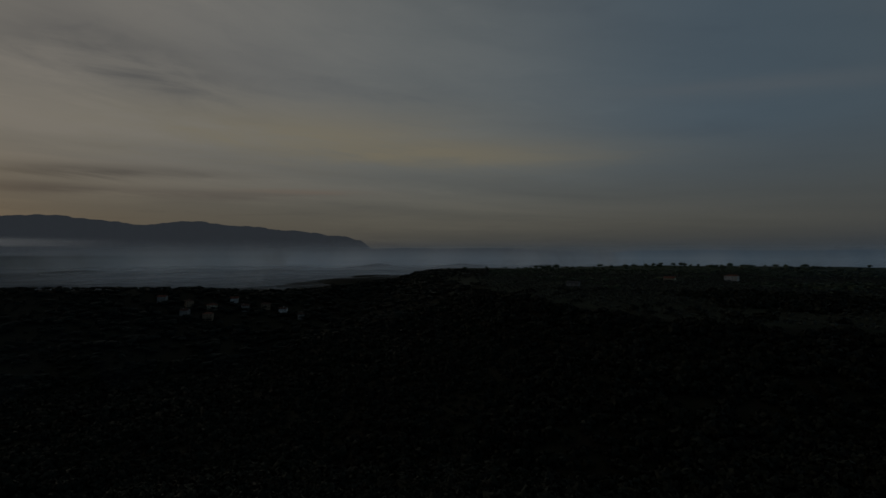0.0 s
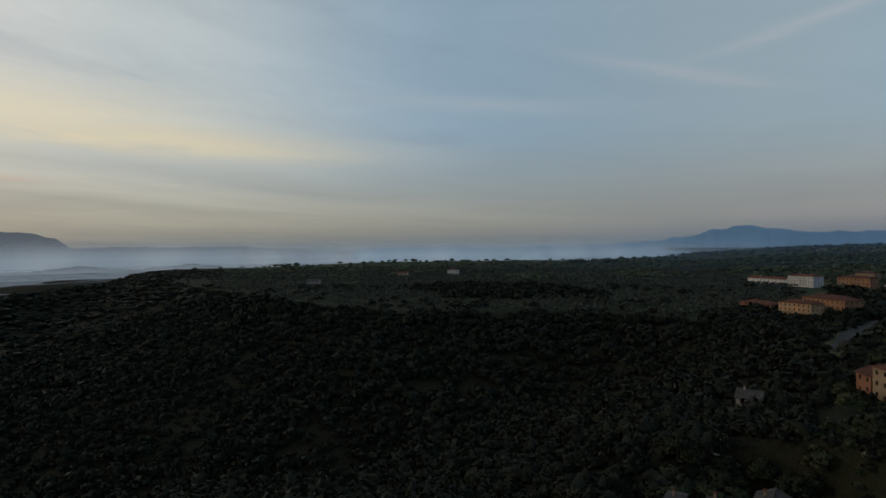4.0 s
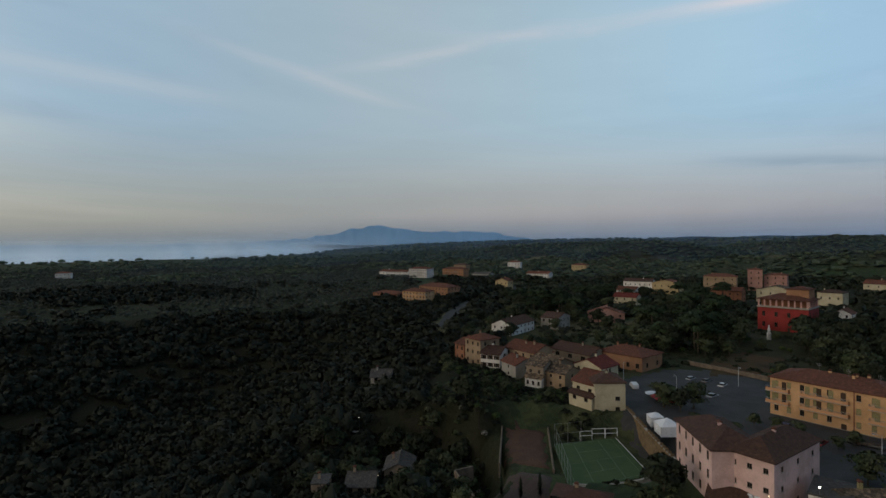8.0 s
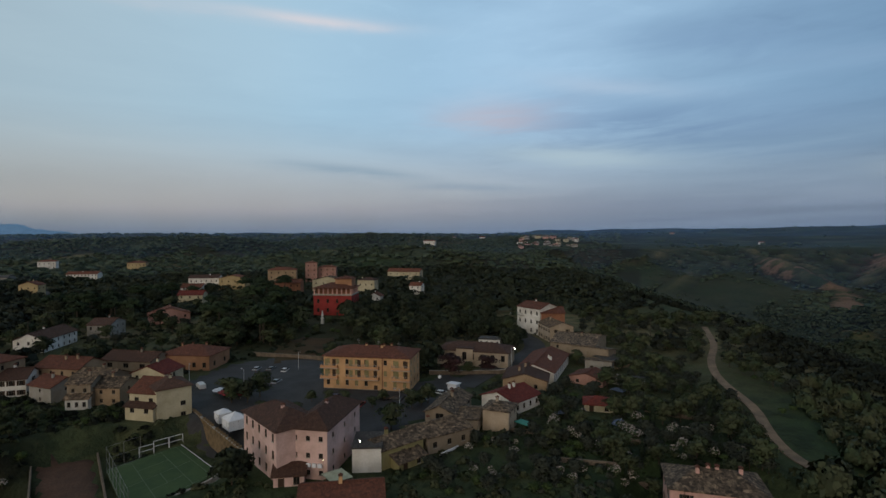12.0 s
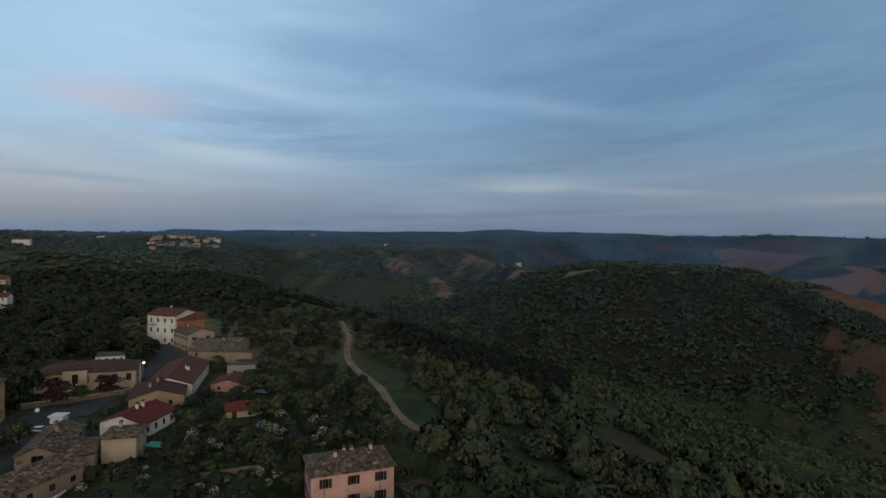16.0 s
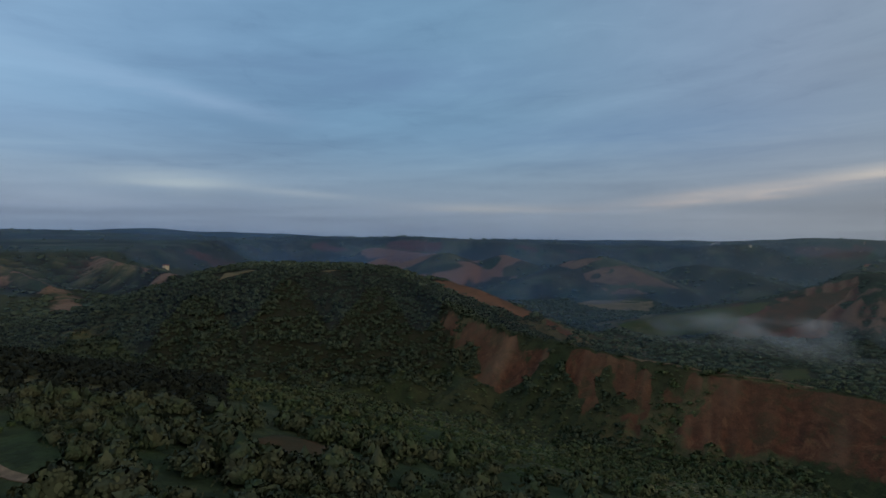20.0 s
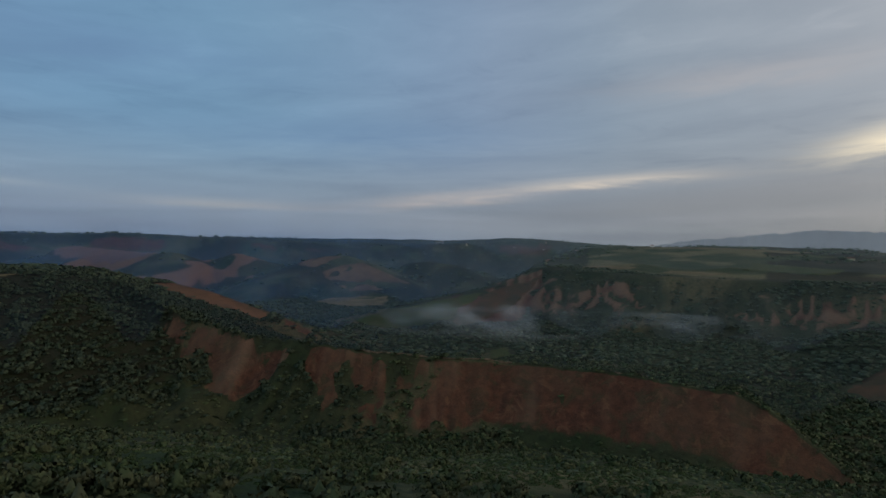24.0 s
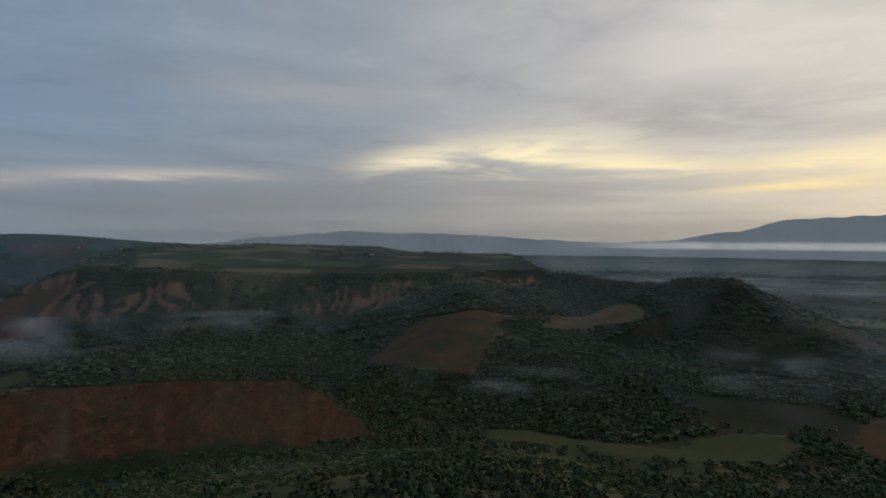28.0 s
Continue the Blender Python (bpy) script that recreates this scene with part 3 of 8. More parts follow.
def land(x, y, full=False):
    """Height of the ground and the share of bare red earth at arrays of places."""
    x, y = np.asarray(x, float), np.asarray(y, float)
    r = np.hypot(x, y)
    b = np.degrees(np.arctan2(x, y)) % 360
    left = step(300, 318, b) + step(75, 55, b) * (b < 180)
    z = -110 + 34 * left * step(900, 400, r) + 8 * fbm(x, y, 260, 3, 3) - 4
    z = z + 142 * step(2300, 4880, r)
    earth = np.zeros_like(z)
    big = fbm(x, y, 520, 4, 11)
    gully = np.abs(2 * vnoise(x / 46 + 0.4 * y / 46, y / 46, 21) - 1) * 0.6 + np.abs(2 * vnoise(x / 19, y / 19, 22) - 1) * 0.4
    # wide plateaus
    sd = outside(x, y, TOWN)
    rise = (-2 + 18 * step(48, 62, b) * (b < 200)) * step(500, 1700, r) + 36 * step(1200, 3600, r) * step(50, 75, b) + 25 * step(1500, 4600, r) * step(95, 125, b)
    wav = (fbm(x, y, 190, 3, 31) - 0.5) * 7 * step(230, 420, r) * (1 - 0.85 * step(52, 58, b) * step(126, 120, b) * step(800, 600, r))
    top = rise + wav + (fbm(x, y, 900, 3, 33) - 0.5) * 30 * step(700, 1800, r)
    z = smax(z, top - (0.31 + 0.12 * (big - 0.5)) * np.maximum(sd, 0) - 0.02 * sd.clip(-60, 0) * 0, 5)
    sd = outside(x, y, WOODED_HILL)
    z = smax(z, 4 + 6 * (big - 0.5) - (0.36 + 0.1 * (gully - 0.4)) * np.maximum(sd, 0), 6)
    sd = outside(x, y, FAR_RIM) + 130 * (fbm(x, y, 330, 3, 41) - 0.5) + 60 * (gully - 0.4)
    h = 12 + 78 * step(1300, 4600, r) + 14 * (big - 0.5) - 0.40 * np.maximum(sd, 0)
    scar = step(0.45, 0.7, fbm(x, y, 210, 3, 43))
    earth = np.maximum(earth, (h > z) * step(8, 40, sd) * step(260, 120, sd) * scar * step(138, 150, b) * 0.55 * step(4200, 3400, r))
    z = smax(z, h, 8)
    sd = outside(x, y, SCARP_HILL) + 60 * (fbm(x, y, 160, 3, 45) - 0.5)
    scarp = np.abs(np.sin(math.pi * (b / 1.3 + 3.0 * vnoise(b / 2.2, r / 90, 49))))
    h = -10 + (80 - 34 * step(232, 256, b)) * step(216, 224, b) * step(1230, 2500, r) + 10 * (big - 0.5) - 0.58 * np.maximum(sd + 24 * (1 - scarp) * step(0, 30, sd) * fbm(x, y, 70, 3, 69) * 1.6, 0)
    earth = np.maximum(earth, (h > z) * step(10, 35, sd) * step(185, 90, sd) * step(0.35, 0.58, 0.6 * fbm(x, y, 120, 2, 46) + 0.4 * fbm(x, y, 22, 3, 71)) * step(0.15, 0.7, scarp) * 0.72)
    clay = (h > z - 1) * step(0.5, 0.9, scarp) * 0.6
    z = smax(z, h, 6)
    # spurs running down into the canyon
    for line in CANYON_SPURS:
        d, high, along, side = crest(x, y, line)
        ribs = np.abs(np.sin(math.pi * (along / 48 + 1.5 * vnoise(along / 60, d / 70, 47))))
        h = high - 0.55 * d + 3 * np.minimum(d / 14, 1) - step(4, 45, d) * (17 * (1 - ribs) + 5 * (1 - np.abs(2 * vnoise(along / 17, d / 90, 50) - 1)))
        earth = np.maximum(earth, (h > z) * step(120, 25, d + 80 * fbm(x, y, 70, 3, 48)) * step(0.36, 0.56, fbm(x, y, 45, 3, 44) + 0.25 * (ribs - 0.5)) * 0.7 * step(134, 140, b))
        clay = np.maximum(clay, (h > z) * (0.55 + 0.4 * step(0.6, 0.95, ribs)))
        z = smax(z, h, 4)
    # crests
    for line, near, far, rough in ((BACK_SPUR, 0.42, 0.4, 0), (FIELD_SPUR, 0.3, 0.25, 0), (KNOLL, 0.34, 0.4, 0), (BROWN_SPUR, 0.22, 0.22, 0),
                                   (LEFT_HILL, 0.3, 0.25, 0), (MIST_HILL, 0.2, 0.2, 0), (RED_HILLS, 0.3, 0.3, 0), (MID_HILLS, 0.24, 0.25, 0), (DARK_HILL, 0.26, 0.25, 0), (VILLAGE_HILL, 0.13, 0.1, 0),
                                   *((line, slope, slope, 0) for line, slope in zip(ROLLING_HILLS, (0.15, 0.16, 0.16, 0.24)))):
        d, high, along, side = crest(x, y, line)
        h = high + 5 * (big - 0.5) - np.where(side > 0, near, far) * d + 3 * np.minimum(d / 20, 1)
        if line is BACK_SPUR:
            earth = np.maximum(earth, (h > z) * step(0.3, 0.5, fbm(x, y, 60, 3, 58)) * 0.7)
        if line is RED_HILLS:
            folds = np.abs(np.sin(math.pi * (along / 90 + 1.6 * vnoise(along / 110, d / 150, 67))))
            h = h - step(10, 90, d) * 22 * (1 - folds)
            earth = np.maximum(earth, (h > z) * step(0.40, 0.55, fbm(x, y, 150, 3, 66)) * 0.75)
            clay = np.maximum(clay, (h > z) * 0.6)
        if line is FIELD_SPUR:
            earth = np.maximum(earth, (h > z) * (side > 0) * step(206, 210, b) * step(0.28, 0.5, fbm(x, y, 80, 3, 57)) * 0.8)
        z = smax(z, h, 6)
    d, high, along, side = crest(x, y, RED_RIDGE)
    wander = 5.0 * vnoise(along / 26, d / 30, 72)
    gully_a = np.abs(2 * vnoise((along + wander) / 15, d / 85, 73) - 1)
    gully_b = np.abs(2 * vnoise((along + 2 * wander) / 6.5, d / 45, 74) - 1)
    cut = step(1, 18, d) * ((5.5 * (1 - gully_a) + 3.0 * (1 - gully_b) + 4.0 * fbm(x, y, 34, 3, 70)) * step(640, 500, along) + 1.6 * (1 - gully_b)
                            + 1.6 * np.abs(2 * vnoise(along / 3.6, d / 30, 68) - 1) * step(660, 560, along))
    h = high - np.where(side > 0, 0.85 * d + cut - 4 + 3.0 * (fbm(x, y, 9, 3, 60) - 0.5), 0.34 * d)
    clay = np.maximum(clay, (side > 0) * step(80, 50, d) * step(0.42, 0.85, 0.5 * gully_a + 0.35 * gully_b + 0.3 * fbm(x, y, 26, 3, 56)) * (0.35 + 0.65 * step(680, 540, along)) * step(190, 270, along) * 0.55)
    bare = (h > z - 2) * (side > 0) * step(0.0, 6, d) * step(66, 44, d + 18 * fbm(x, y, 40, 2, 54)) * step(140, 210, along)
    keep = step(0.43, 0.55, fbm(x, y, 24, 4, 55) + 0.30 * step(470, 570, along) + 0.14 * (gully_a - 0.5))
    earth = np.maximum(earth, bare * keep)
    z = smax(z, h, 2.5)
    z = z + 100 * step(1500, 3300, r) * (fbm(x, y, 1000, 4, 35) - 0.5) * step(64, 80, b) * step(262, 244, b)
    # local levels in the town
    for (bb, dd), rad, level in (((70.6, 106), 12.5, -6.0), ((79.5, 122.5), 16.5, -4.0), ((72.6, 130), 14, -5.0), ((96, 285), 30, 2.0), ((135.5, 98), 15, -4.0), ((57, 124), 24, -15.0)):
        px, py = pol(bb, dd)
        w = step(rad * 1.25, rad, np.hypot(x - px, y - py))
        z = z * (1 - w) + level * w
    return (z, np.clip(earth, 0, 1), np.clip(clay, 0, 1)) if full else (z, np.clip(earth, 0, 1))

# ---- the ground, one sheet to the horizon ----
def mesh_from(name, verts, faces, mat, smooth=False):
    """A mesh from arrays of places and of triangles or quads."""
    verts, faces = np.asarray(verts, np.float32), np.asarray(faces, np.int32)
    me = bpy.data.meshes.new(name)
    k = faces.shape[1]
    me.vertices.add(len(verts))
    me.vertices.foreach_set("co", verts.ravel())
    me.loops.add(faces.size)
    me.loops.foreach_set("vertex_index", faces.ravel())
    me.polygons.add(len(faces))
    me.polygons.foreach_set("loop_start", np.arange(len(faces), dtype=np.int32) * k)
    if smooth:
        me.polygons.foreach_set("use_smooth", np.ones(len(faces), bool))
    me.update(calc_edges=True)
    if mat:
        me.materials.append(mat)
    return me


def share(me, name, values):
    """A number for each vertex, for the material to read."""
    a = me.attributes.new(name, "FLOAT", "POINT")
    a.data.foreach_set("value", np.asarray(values, np.float32))


def height_at(x, y):
    return float(land(np.array([x]), np.array([y]))[0][0])


radii = np.sort(np.concatenate([np.exp(np.linspace(math.log(22), math.log(4900), 270)), np.linspace(402, 520, 60), np.linspace(760, 1330, 60)]))
RINGS, SPOKES = len(radii), 860
angles = np.arange(SPOKES) / SPOKES * 2 * math.pi
gr, ga = np.meshgrid(radii, angles, indexing="ij")
gx, gy = (gr * np.sin(ga)).ravel(), (gr * np.cos(ga)).ravel()
gz, gearth, gclay = land(gx, gy, True)
gdry = step(0.5, 0.66, fbm(gx, gy, 120, 3, 61)) * step(150, 260, np.hypot(gx, gy)) * 0.8 * (np.abs((np.degrees(np.arctan2(gx, gy)) + 180) % 360 - 180 - 2) > 60)
gbear, gdist = np.degrees(np.arctan2(gx, gy)) % 360, np.hypot(gx, gy)
canyon = step(125, 131, gbear) * step(160, 155, gbear) * step(640, 740, gdist) * step(1600, 1350, gdist)
some = canyon > 0
hollow = np.zeros_like(gz)
hollow[some] = sum(land(gx[some] + 24 * c, gy[some] + 24 * k)[0] for c, k in ((1, 0), (-1, 0), (0, 1), (0, -1))) / 4 - gz[some]
gdry = gdry * (1 - canyon) + canyon * (0.12 + 0.75 * step(-0.8, -4.5, hollow)) * step(0.25, 0.6, fbm(gx, gy, 60, 3, 62))
gdry = np.where((gbear > 85) & (gbear < 105) & (gdist > 200) & (gdist < 268), 0.12, gdry)
gdry = np.where((outside(gx, gy, WOODED_HILL) < 260) & (gbear > 150) & (gbear < 181), 0, gdry)
gdry = np.where((gdist > 1300) & (gbear > 115) & (gbear < 222), gdry * 0.3, gdry)
# ground darkened over sectors of bearing and distance, and in canyon hollows
gdark = np.where((outside(gx, gy, TOWN) > 2) & ((gbear < 68) | (gbear > 300)) & (gdist > 60), 0.9, 0.0)
gdark = np.maximum(gdark, 0.6 * ((gbear < 61) & (gdist > 150) & (gdist < 1600)))
gdark = np.maximum(gdark, 0.8 * ((gbear > 238) & (gbear < 300) & (gdist > 420)) * step(0.3, 0.5, fbm(gx, gy, 140, 3, 63)))
gdark = np.maximum(gdark, 0.85 * ((outside(gx, gy, WOODED_HILL) < 240) & (gbear > 150) & (gbear < 181)))
gdark = np.maximum(gdark, 0.75 * ((gbear > 62) & (gbear < 128) & (gdist > 330)) * step(0.3, 0.5, fbm(gx, gy, 110, 3, 64)))

gdark = np.maximum(gdark, 0.6 * ((gbear > 126) & (gbear < 222) & (gdist > 640)) * (1 - canyon) * step(0.35, 0.55, fbm(gx, gy, 90, 3, 65)))
gdark = np.maximum(gdark, canyon * (0.25 + 0.6 * step(-0.5, 3.0, hollow)))
gdark = np.maximum(gdark, 0.4 * ((gbear > 150) & (gbear < 300) & (gdist > 330) & (gdist < 1300)))
gdark = np.maximum(gdark, 0.5 * ((gbear > 85) & (gbear < 105) & (gdist > 200) & (gdist < 300)))
gdark = np.maximum(gdark, 0.85 * step(50, 56, gbear) * step(72, 68, gbear) * (gdist > 70) * (gdist < 260))
ring, spoke = np.meshgrid(np.arange(RINGS - 1), np.arange(SPOKES), indexing="ij")
a = (ring * SPOKES + spoke).ravel()
b = (ring * SPOKES + (spoke + 1) % SPOKES).ravel()
quads = np.stack([a, a + SPOKES, b + SPOKES, b], 1)
middle = np.array([[0, 0, height_at(0.0, 1.0)]])
verts = np.concatenate([np.stack([gx, gy, gz], 1), middle])
me = mesh_from("ground", verts, quads, GROUND, True)
share(me, "bare_earth", np.append(gearth, 0))
share(me, "pale_clay", np.append(gclay, 0))
share(me, "dry_grass", np.append(gdry, 0))
share(me, "leaf_litter", np.append(gdark, 0))
ground = tagged(new("ground", me), "green and dry hillsides with bare red earth slopes", "ground", kind="structure")
bm = bmesh.new()
rim = [bm.verts.new(v) for v in verts[:SPOKES]]
core = bm.verts.new(middle[0])
for k in range(SPOKES):
    bm.faces.new((core, rim[(k + 1) % SPOKES], rim[k]))
me = bpy.data.meshes.new("hilltop_ground")
bm.to_mesh(me)
bm.free()
me.materials.append(GROUND)
tagged(new("ground_hilltop", me), "grassy hilltop ground below", "ground", kind="structure")


def drape(name, corners, mat, lift=0.25, cell=4.0, label="", category="field", kind="structure"):
    """A patch of other ground, laid over the land inside a polygon, with a thin rim."""
    xs, ys = [c[0] for c in corners], [c[1] for c in corners]
    nx, ny = max(2, int((max(xs) - min(xs)) / cell) + 2), max(2, int((max(ys) - min(ys)) / cell) + 2)
    ax, ay = np.linspace(min(xs) - cell, max(xs) + cell, nx), np.linspace(min(ys) - cell, max(ys) + cell, ny)
    px, py = (v.ravel() for v in np.meshgrid(ax, ay, indexing="ij"))
    def rim(u, v):
        wob = min(cell * 2.2, 14.0) if cell > 4.5 else 0.0
        return outside(u + wob * (fbm(u, v, cell * 5, 3, 95) - 0.5) * 2, v + wob * (fbm(u, v, cell * 5, 3, 96) - 0.5) * 2, corners)
    sd = rim(px, py)
    # pull the cells that straddle the outline onto it
    eps = 0.5
    dx = (rim(px + eps, py) - rim(px - eps, py)) / (2 * eps)
    dy = (rim(px, py + eps) - rim(px, py - eps)) / (2 * eps)
    pull = np.where((sd > 0) & (sd < cell * 1.5), sd, 0)
    px, py = px - dx * pull, py - dy * pull
    pz = land(px, py)[0] + np.where(sd > 0.01, -0.4, lift)
    i, j = np.meshgrid(np.arange(nx - 1), np.arange(ny - 1), indexing="ij")
    k = (i * ny + j).ravel()
    quads = np.stack([k, k + ny, k + ny + 1, k + 1], 1)
    keep = (sd[quads] <= 0.01).any(1) & (sd[quads] < cell * 1.5).all(1)
    quads = quads[keep]
    used, inv = np.unique(quads, return_inverse=True)
    if not len(used):
        return None
    me = mesh_from(name, np.stack([px, py, pz], 1)[used], inv.reshape(-1, 4), mat, True)
    return tagged(new(name, me), label, category, kind=kind)


def ribbon(name, points, width, mat, lift=0.3, label="", category="road", flat=None):
    """A road or track along a line of places, draped over the land, with a thickness."""
    pts = [Vector((*p, 0)) for p in points]
    line = []
    for p, q in zip(pts, pts[1:]):
        n = max(2, int((q - p).length / 4))
        line += [p.lerp(q, k / n) for k in range(n)]
    line.append(pts[-1])
    for _ in range(6):
        line = [line[0]] + [(line[k - 1] + line[k] * 2 + line[k + 1]) / 4 for k in range(1, len(line) - 1)] + [line[-1]]
    bm = bmesh.new()
    rows = []
    for k, p in enumerate(line):
        t = (line[min(k + 1, len(line) - 1)] - line[max(k - 1, 0)]).normalized()
        n = Vector((-t.y, t.x, 0))
        row = []
        for s in (-1, -0.5, 0, 0.5, 1):
            c = p + n * s * width / 2
            z = flat if flat is not None else max(height_at(c.x, c.y), height_at(p.x, p.y) - 0.4)
            row.append(bm.verts.new((c.x, c.y, z + lift)))
        low = [bm.verts.new(row[e].co + Vector((0, 0, -0.8))) for e in (0, -1)]
        rows.append([low[0], *row, low[1]])
    for r, q in zip(rows, rows[1:]):
        for k in range(len(r) - 1):
            bm.faces.new((r[k], r[k + 1], q[k + 1], q[k]))
    bmesh.ops.recalc_face_normals(bm, faces=bm.faces)
    me = bpy.data.meshes.new(name)
    bm.to_mesh(me)
    bm.free()
    me.materials.append(mat)
    return tagged(new(name, me), label, category, kind="structure")


FIELDS = []


def field(kind, label, *corners, cell=6.0):
    shape = [pol(b, d) for b, d in corners]
    FIELDS.append(shape)
    drape("field", shape, FIELD[kind], 0.5, cell, label)


field("green", "pale green hay field on the valley floor", (256, 462), (261.9, 458), (267, 435), (272.7, 442), (278.9, 520), (284, 548), (285.6, 522), (283.6, 458), (277.5, 400), (270.7, 380), (262, 385), (256.7, 410))
field("soil", "brown ploughed field on a hillside spur", (243.3, 735), (247.5, 850), (249.9, 915), (253.5, 900), (259.4, 920), (257.4, 786), (255.1, 667), (248.8, 671), cell=9.0)
field("tan", "dry field on the knoll side", (263.4, 1002), (267.8, 1080), (272, 1025), (272.3, 950), (267.8, 965), (262.3, 880), cell=9.0)
field("soil", "ploughed brown field by the valley woods", (288, 560), (292, 700), (300, 720), (304, 560), (296, 470), cell=9.0)
field("orange", "bare orange field on a far spur", (178, 888), (181, 876), (184.7, 858), (189.2, 822), (188, 790), (184.7, 796), (182.3, 795), cell=9.0)
field("green", "bright green field on the valley side", (197.3, 1050), (201.9, 1106), (205.8, 1140), (211.6, 1226), (209.6, 1129), (207.5, 1059), (201.4, 967), cell=10.0)
field("soil", "bare brown field running down a spur", (207.8, 1065), (212.2, 1238), (216.5, 1281), (217.9, 1320), (216.5, 1244), (214.2, 1139), (208.6, 1005), cell=10.0)
field("green", "small green meadow behind the red ridge", (212, 800), (214.2, 830), (214.8, 766), (211.8, 730), cell=6.0)
field("tan", "pale stubble field on a rounded hill", (194.3, 1725), (196.3, 1780), (198.4, 1805), (201.3, 1700), (203.6, 1612), (199.6, 1637), (194.9, 1671), cell=12.0)
field("tan", "tan ploughed field on a rounded hill", (191.8, 1803), (194.2, 1870), (196.3, 1860), (195.4, 1815), (193.6, 1746), cell=12.0)
field("straw", "straw field in the far valley", (193.4, 1461), (195.5, 1562), (201.3, 1513), (200.8, 1366), (197.3, 1342), cell=12.0)
field("tan", "dry field on the far valley side", (196.3, 1623), (199, 1630), (200.8, 1565), (197.3, 1571), cell=12.0)
field("straw", "dry stubble field on the plateau", (221, 1400), (226, 1390), (227, 1470), (222, 1500), cell=16.0)
field("straw", "yellow stubble field on the plateau", (229, 1330), (234, 1320), (236, 1400), (230, 1420), cell=16.0)
field("green", "green field on the plateau", (236, 1500), (243, 1450), (244, 1600), (237, 1680), cell=16.0)
field("tan", "tan field on the plateau", (246, 1450), (252, 1420), (253, 1560), (247, 1600), cell=16.0)
field("straw", "pale field on the far plateau", (225, 2300), (240, 2100), (242, 2400), (227, 2600), cell=30.0)

drape("field", [pol(b, d) for b, d in ((118.2, 330), (121.2, 350), (126.2, 372), (130.8, 345), (128.5, 305), (124, 290), (120, 300))], FIELD["dim"], 0.3, 4.6, "dim olive grass on the hill behind the tall house")
drape("field", [pol(b, d) for b, d in ((88.5, 224), (92.7, 238), (96.4, 232), (95.2, 203), (94.7, 192), (89.3, 194))], FIELD["soil"], 0.3, 4.6, "bare brown bank above the car park")
field("soil", "bare brown clearing among the trees", (160, 176), (163.3, 192), (166.7, 186), (169.6, 179), (168.5, 162), (165, 150), (162.2, 154), cell=3.0)
field("straw", "pale cliff scar below the hilltop", (157.4, 742), (160.4, 735), (160.6, 752), (157.6, 764), cell=5.0)
field("straw", "pale cliff scar below the hilltop", (166.9, 722), (168.6, 728), (168.8, 746), (167.0, 738), cell=5.0)

# the far mountains and the misty plain's far edge, beyond all that the land reaches
def mountains(name, label, profile, distance, colour):
    """A far range, round in plan and lumpy: (bearing, degrees high) give its skyline."""
    bm = bmesh.new()
    n = 300
    b0, b1 = profile[0][0], profile[-1][0]
    rows = []
    for k in range(n + 1):
        b = b0 + (b1 - b0) * k / n
        for (pb, ph), (qb, qh) in zip(profile, profile[1:]):
            if pb <= b <= qb:
                t = (b - pb) / (qb - pb)
                t = t * t * (3 - 2 * t)
                h = ph + (qh - ph) * t
        h += 0.13 * (noise.noise(Vector((b * 0.9, distance, 0))) + 0.6 * noise.noise(Vector((b * 2.7, distance, 3))) + 0.35 * noise.noise(Vector((b * 8.0, distance, 5)))) * min(1, (h + 0.6))
        top = EYE + distance * math.tan(radians(h))
        row = []
        for s in range(6):
            f = s / 5
            d = distance - 420 * (1 - f) ** 1.5 + 40 * noise.noise(Vector((b * 1.3, f * 4, 1)))
            row.append(bm.verts.new((*pol(b, d), -60 + (top + 60) * f ** 1.3)))
        rows.append(row)
    for r, q in zip(rows, rows[1:]):
        for k in range(5):
            bm.faces.new((r[k], q[k], q[k + 1], r[k + 1]))
    me = bpy.data.meshes.new(name)
    bm.to_mesh(me)
    bm.free()
    for p in me.polygons:
        p.use_smooth = True
    me.materials.append(colour)
    return tagged(new(name, me), label, "mountains", kind="structure")


def haze_glow_material(name, colour, strength):
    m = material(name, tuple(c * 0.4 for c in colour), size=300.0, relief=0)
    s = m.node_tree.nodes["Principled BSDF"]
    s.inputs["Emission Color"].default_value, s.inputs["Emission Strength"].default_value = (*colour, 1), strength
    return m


# distance haze painted on the ranges as a blue-grey emission of their own
BLUE_FAR, GREY_FAR = haze_glow_material("blue_distance", (0.075, 0.135, 0.20), 1.0), haze_glow_material("grey_distance", (0.105, 0.12, 0.14), 1.0)
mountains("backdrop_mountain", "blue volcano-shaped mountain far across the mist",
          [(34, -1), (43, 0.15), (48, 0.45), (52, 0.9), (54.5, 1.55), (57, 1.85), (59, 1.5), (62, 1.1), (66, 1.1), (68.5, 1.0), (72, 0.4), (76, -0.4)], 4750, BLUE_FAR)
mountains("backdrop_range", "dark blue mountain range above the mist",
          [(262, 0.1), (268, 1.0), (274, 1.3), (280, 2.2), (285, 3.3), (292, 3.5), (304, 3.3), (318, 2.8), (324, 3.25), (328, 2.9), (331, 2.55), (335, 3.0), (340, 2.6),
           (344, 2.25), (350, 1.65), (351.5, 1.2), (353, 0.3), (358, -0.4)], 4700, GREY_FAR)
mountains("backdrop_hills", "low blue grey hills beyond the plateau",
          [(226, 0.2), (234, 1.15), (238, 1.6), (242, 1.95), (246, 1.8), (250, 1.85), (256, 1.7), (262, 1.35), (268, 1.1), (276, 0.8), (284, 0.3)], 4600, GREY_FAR)
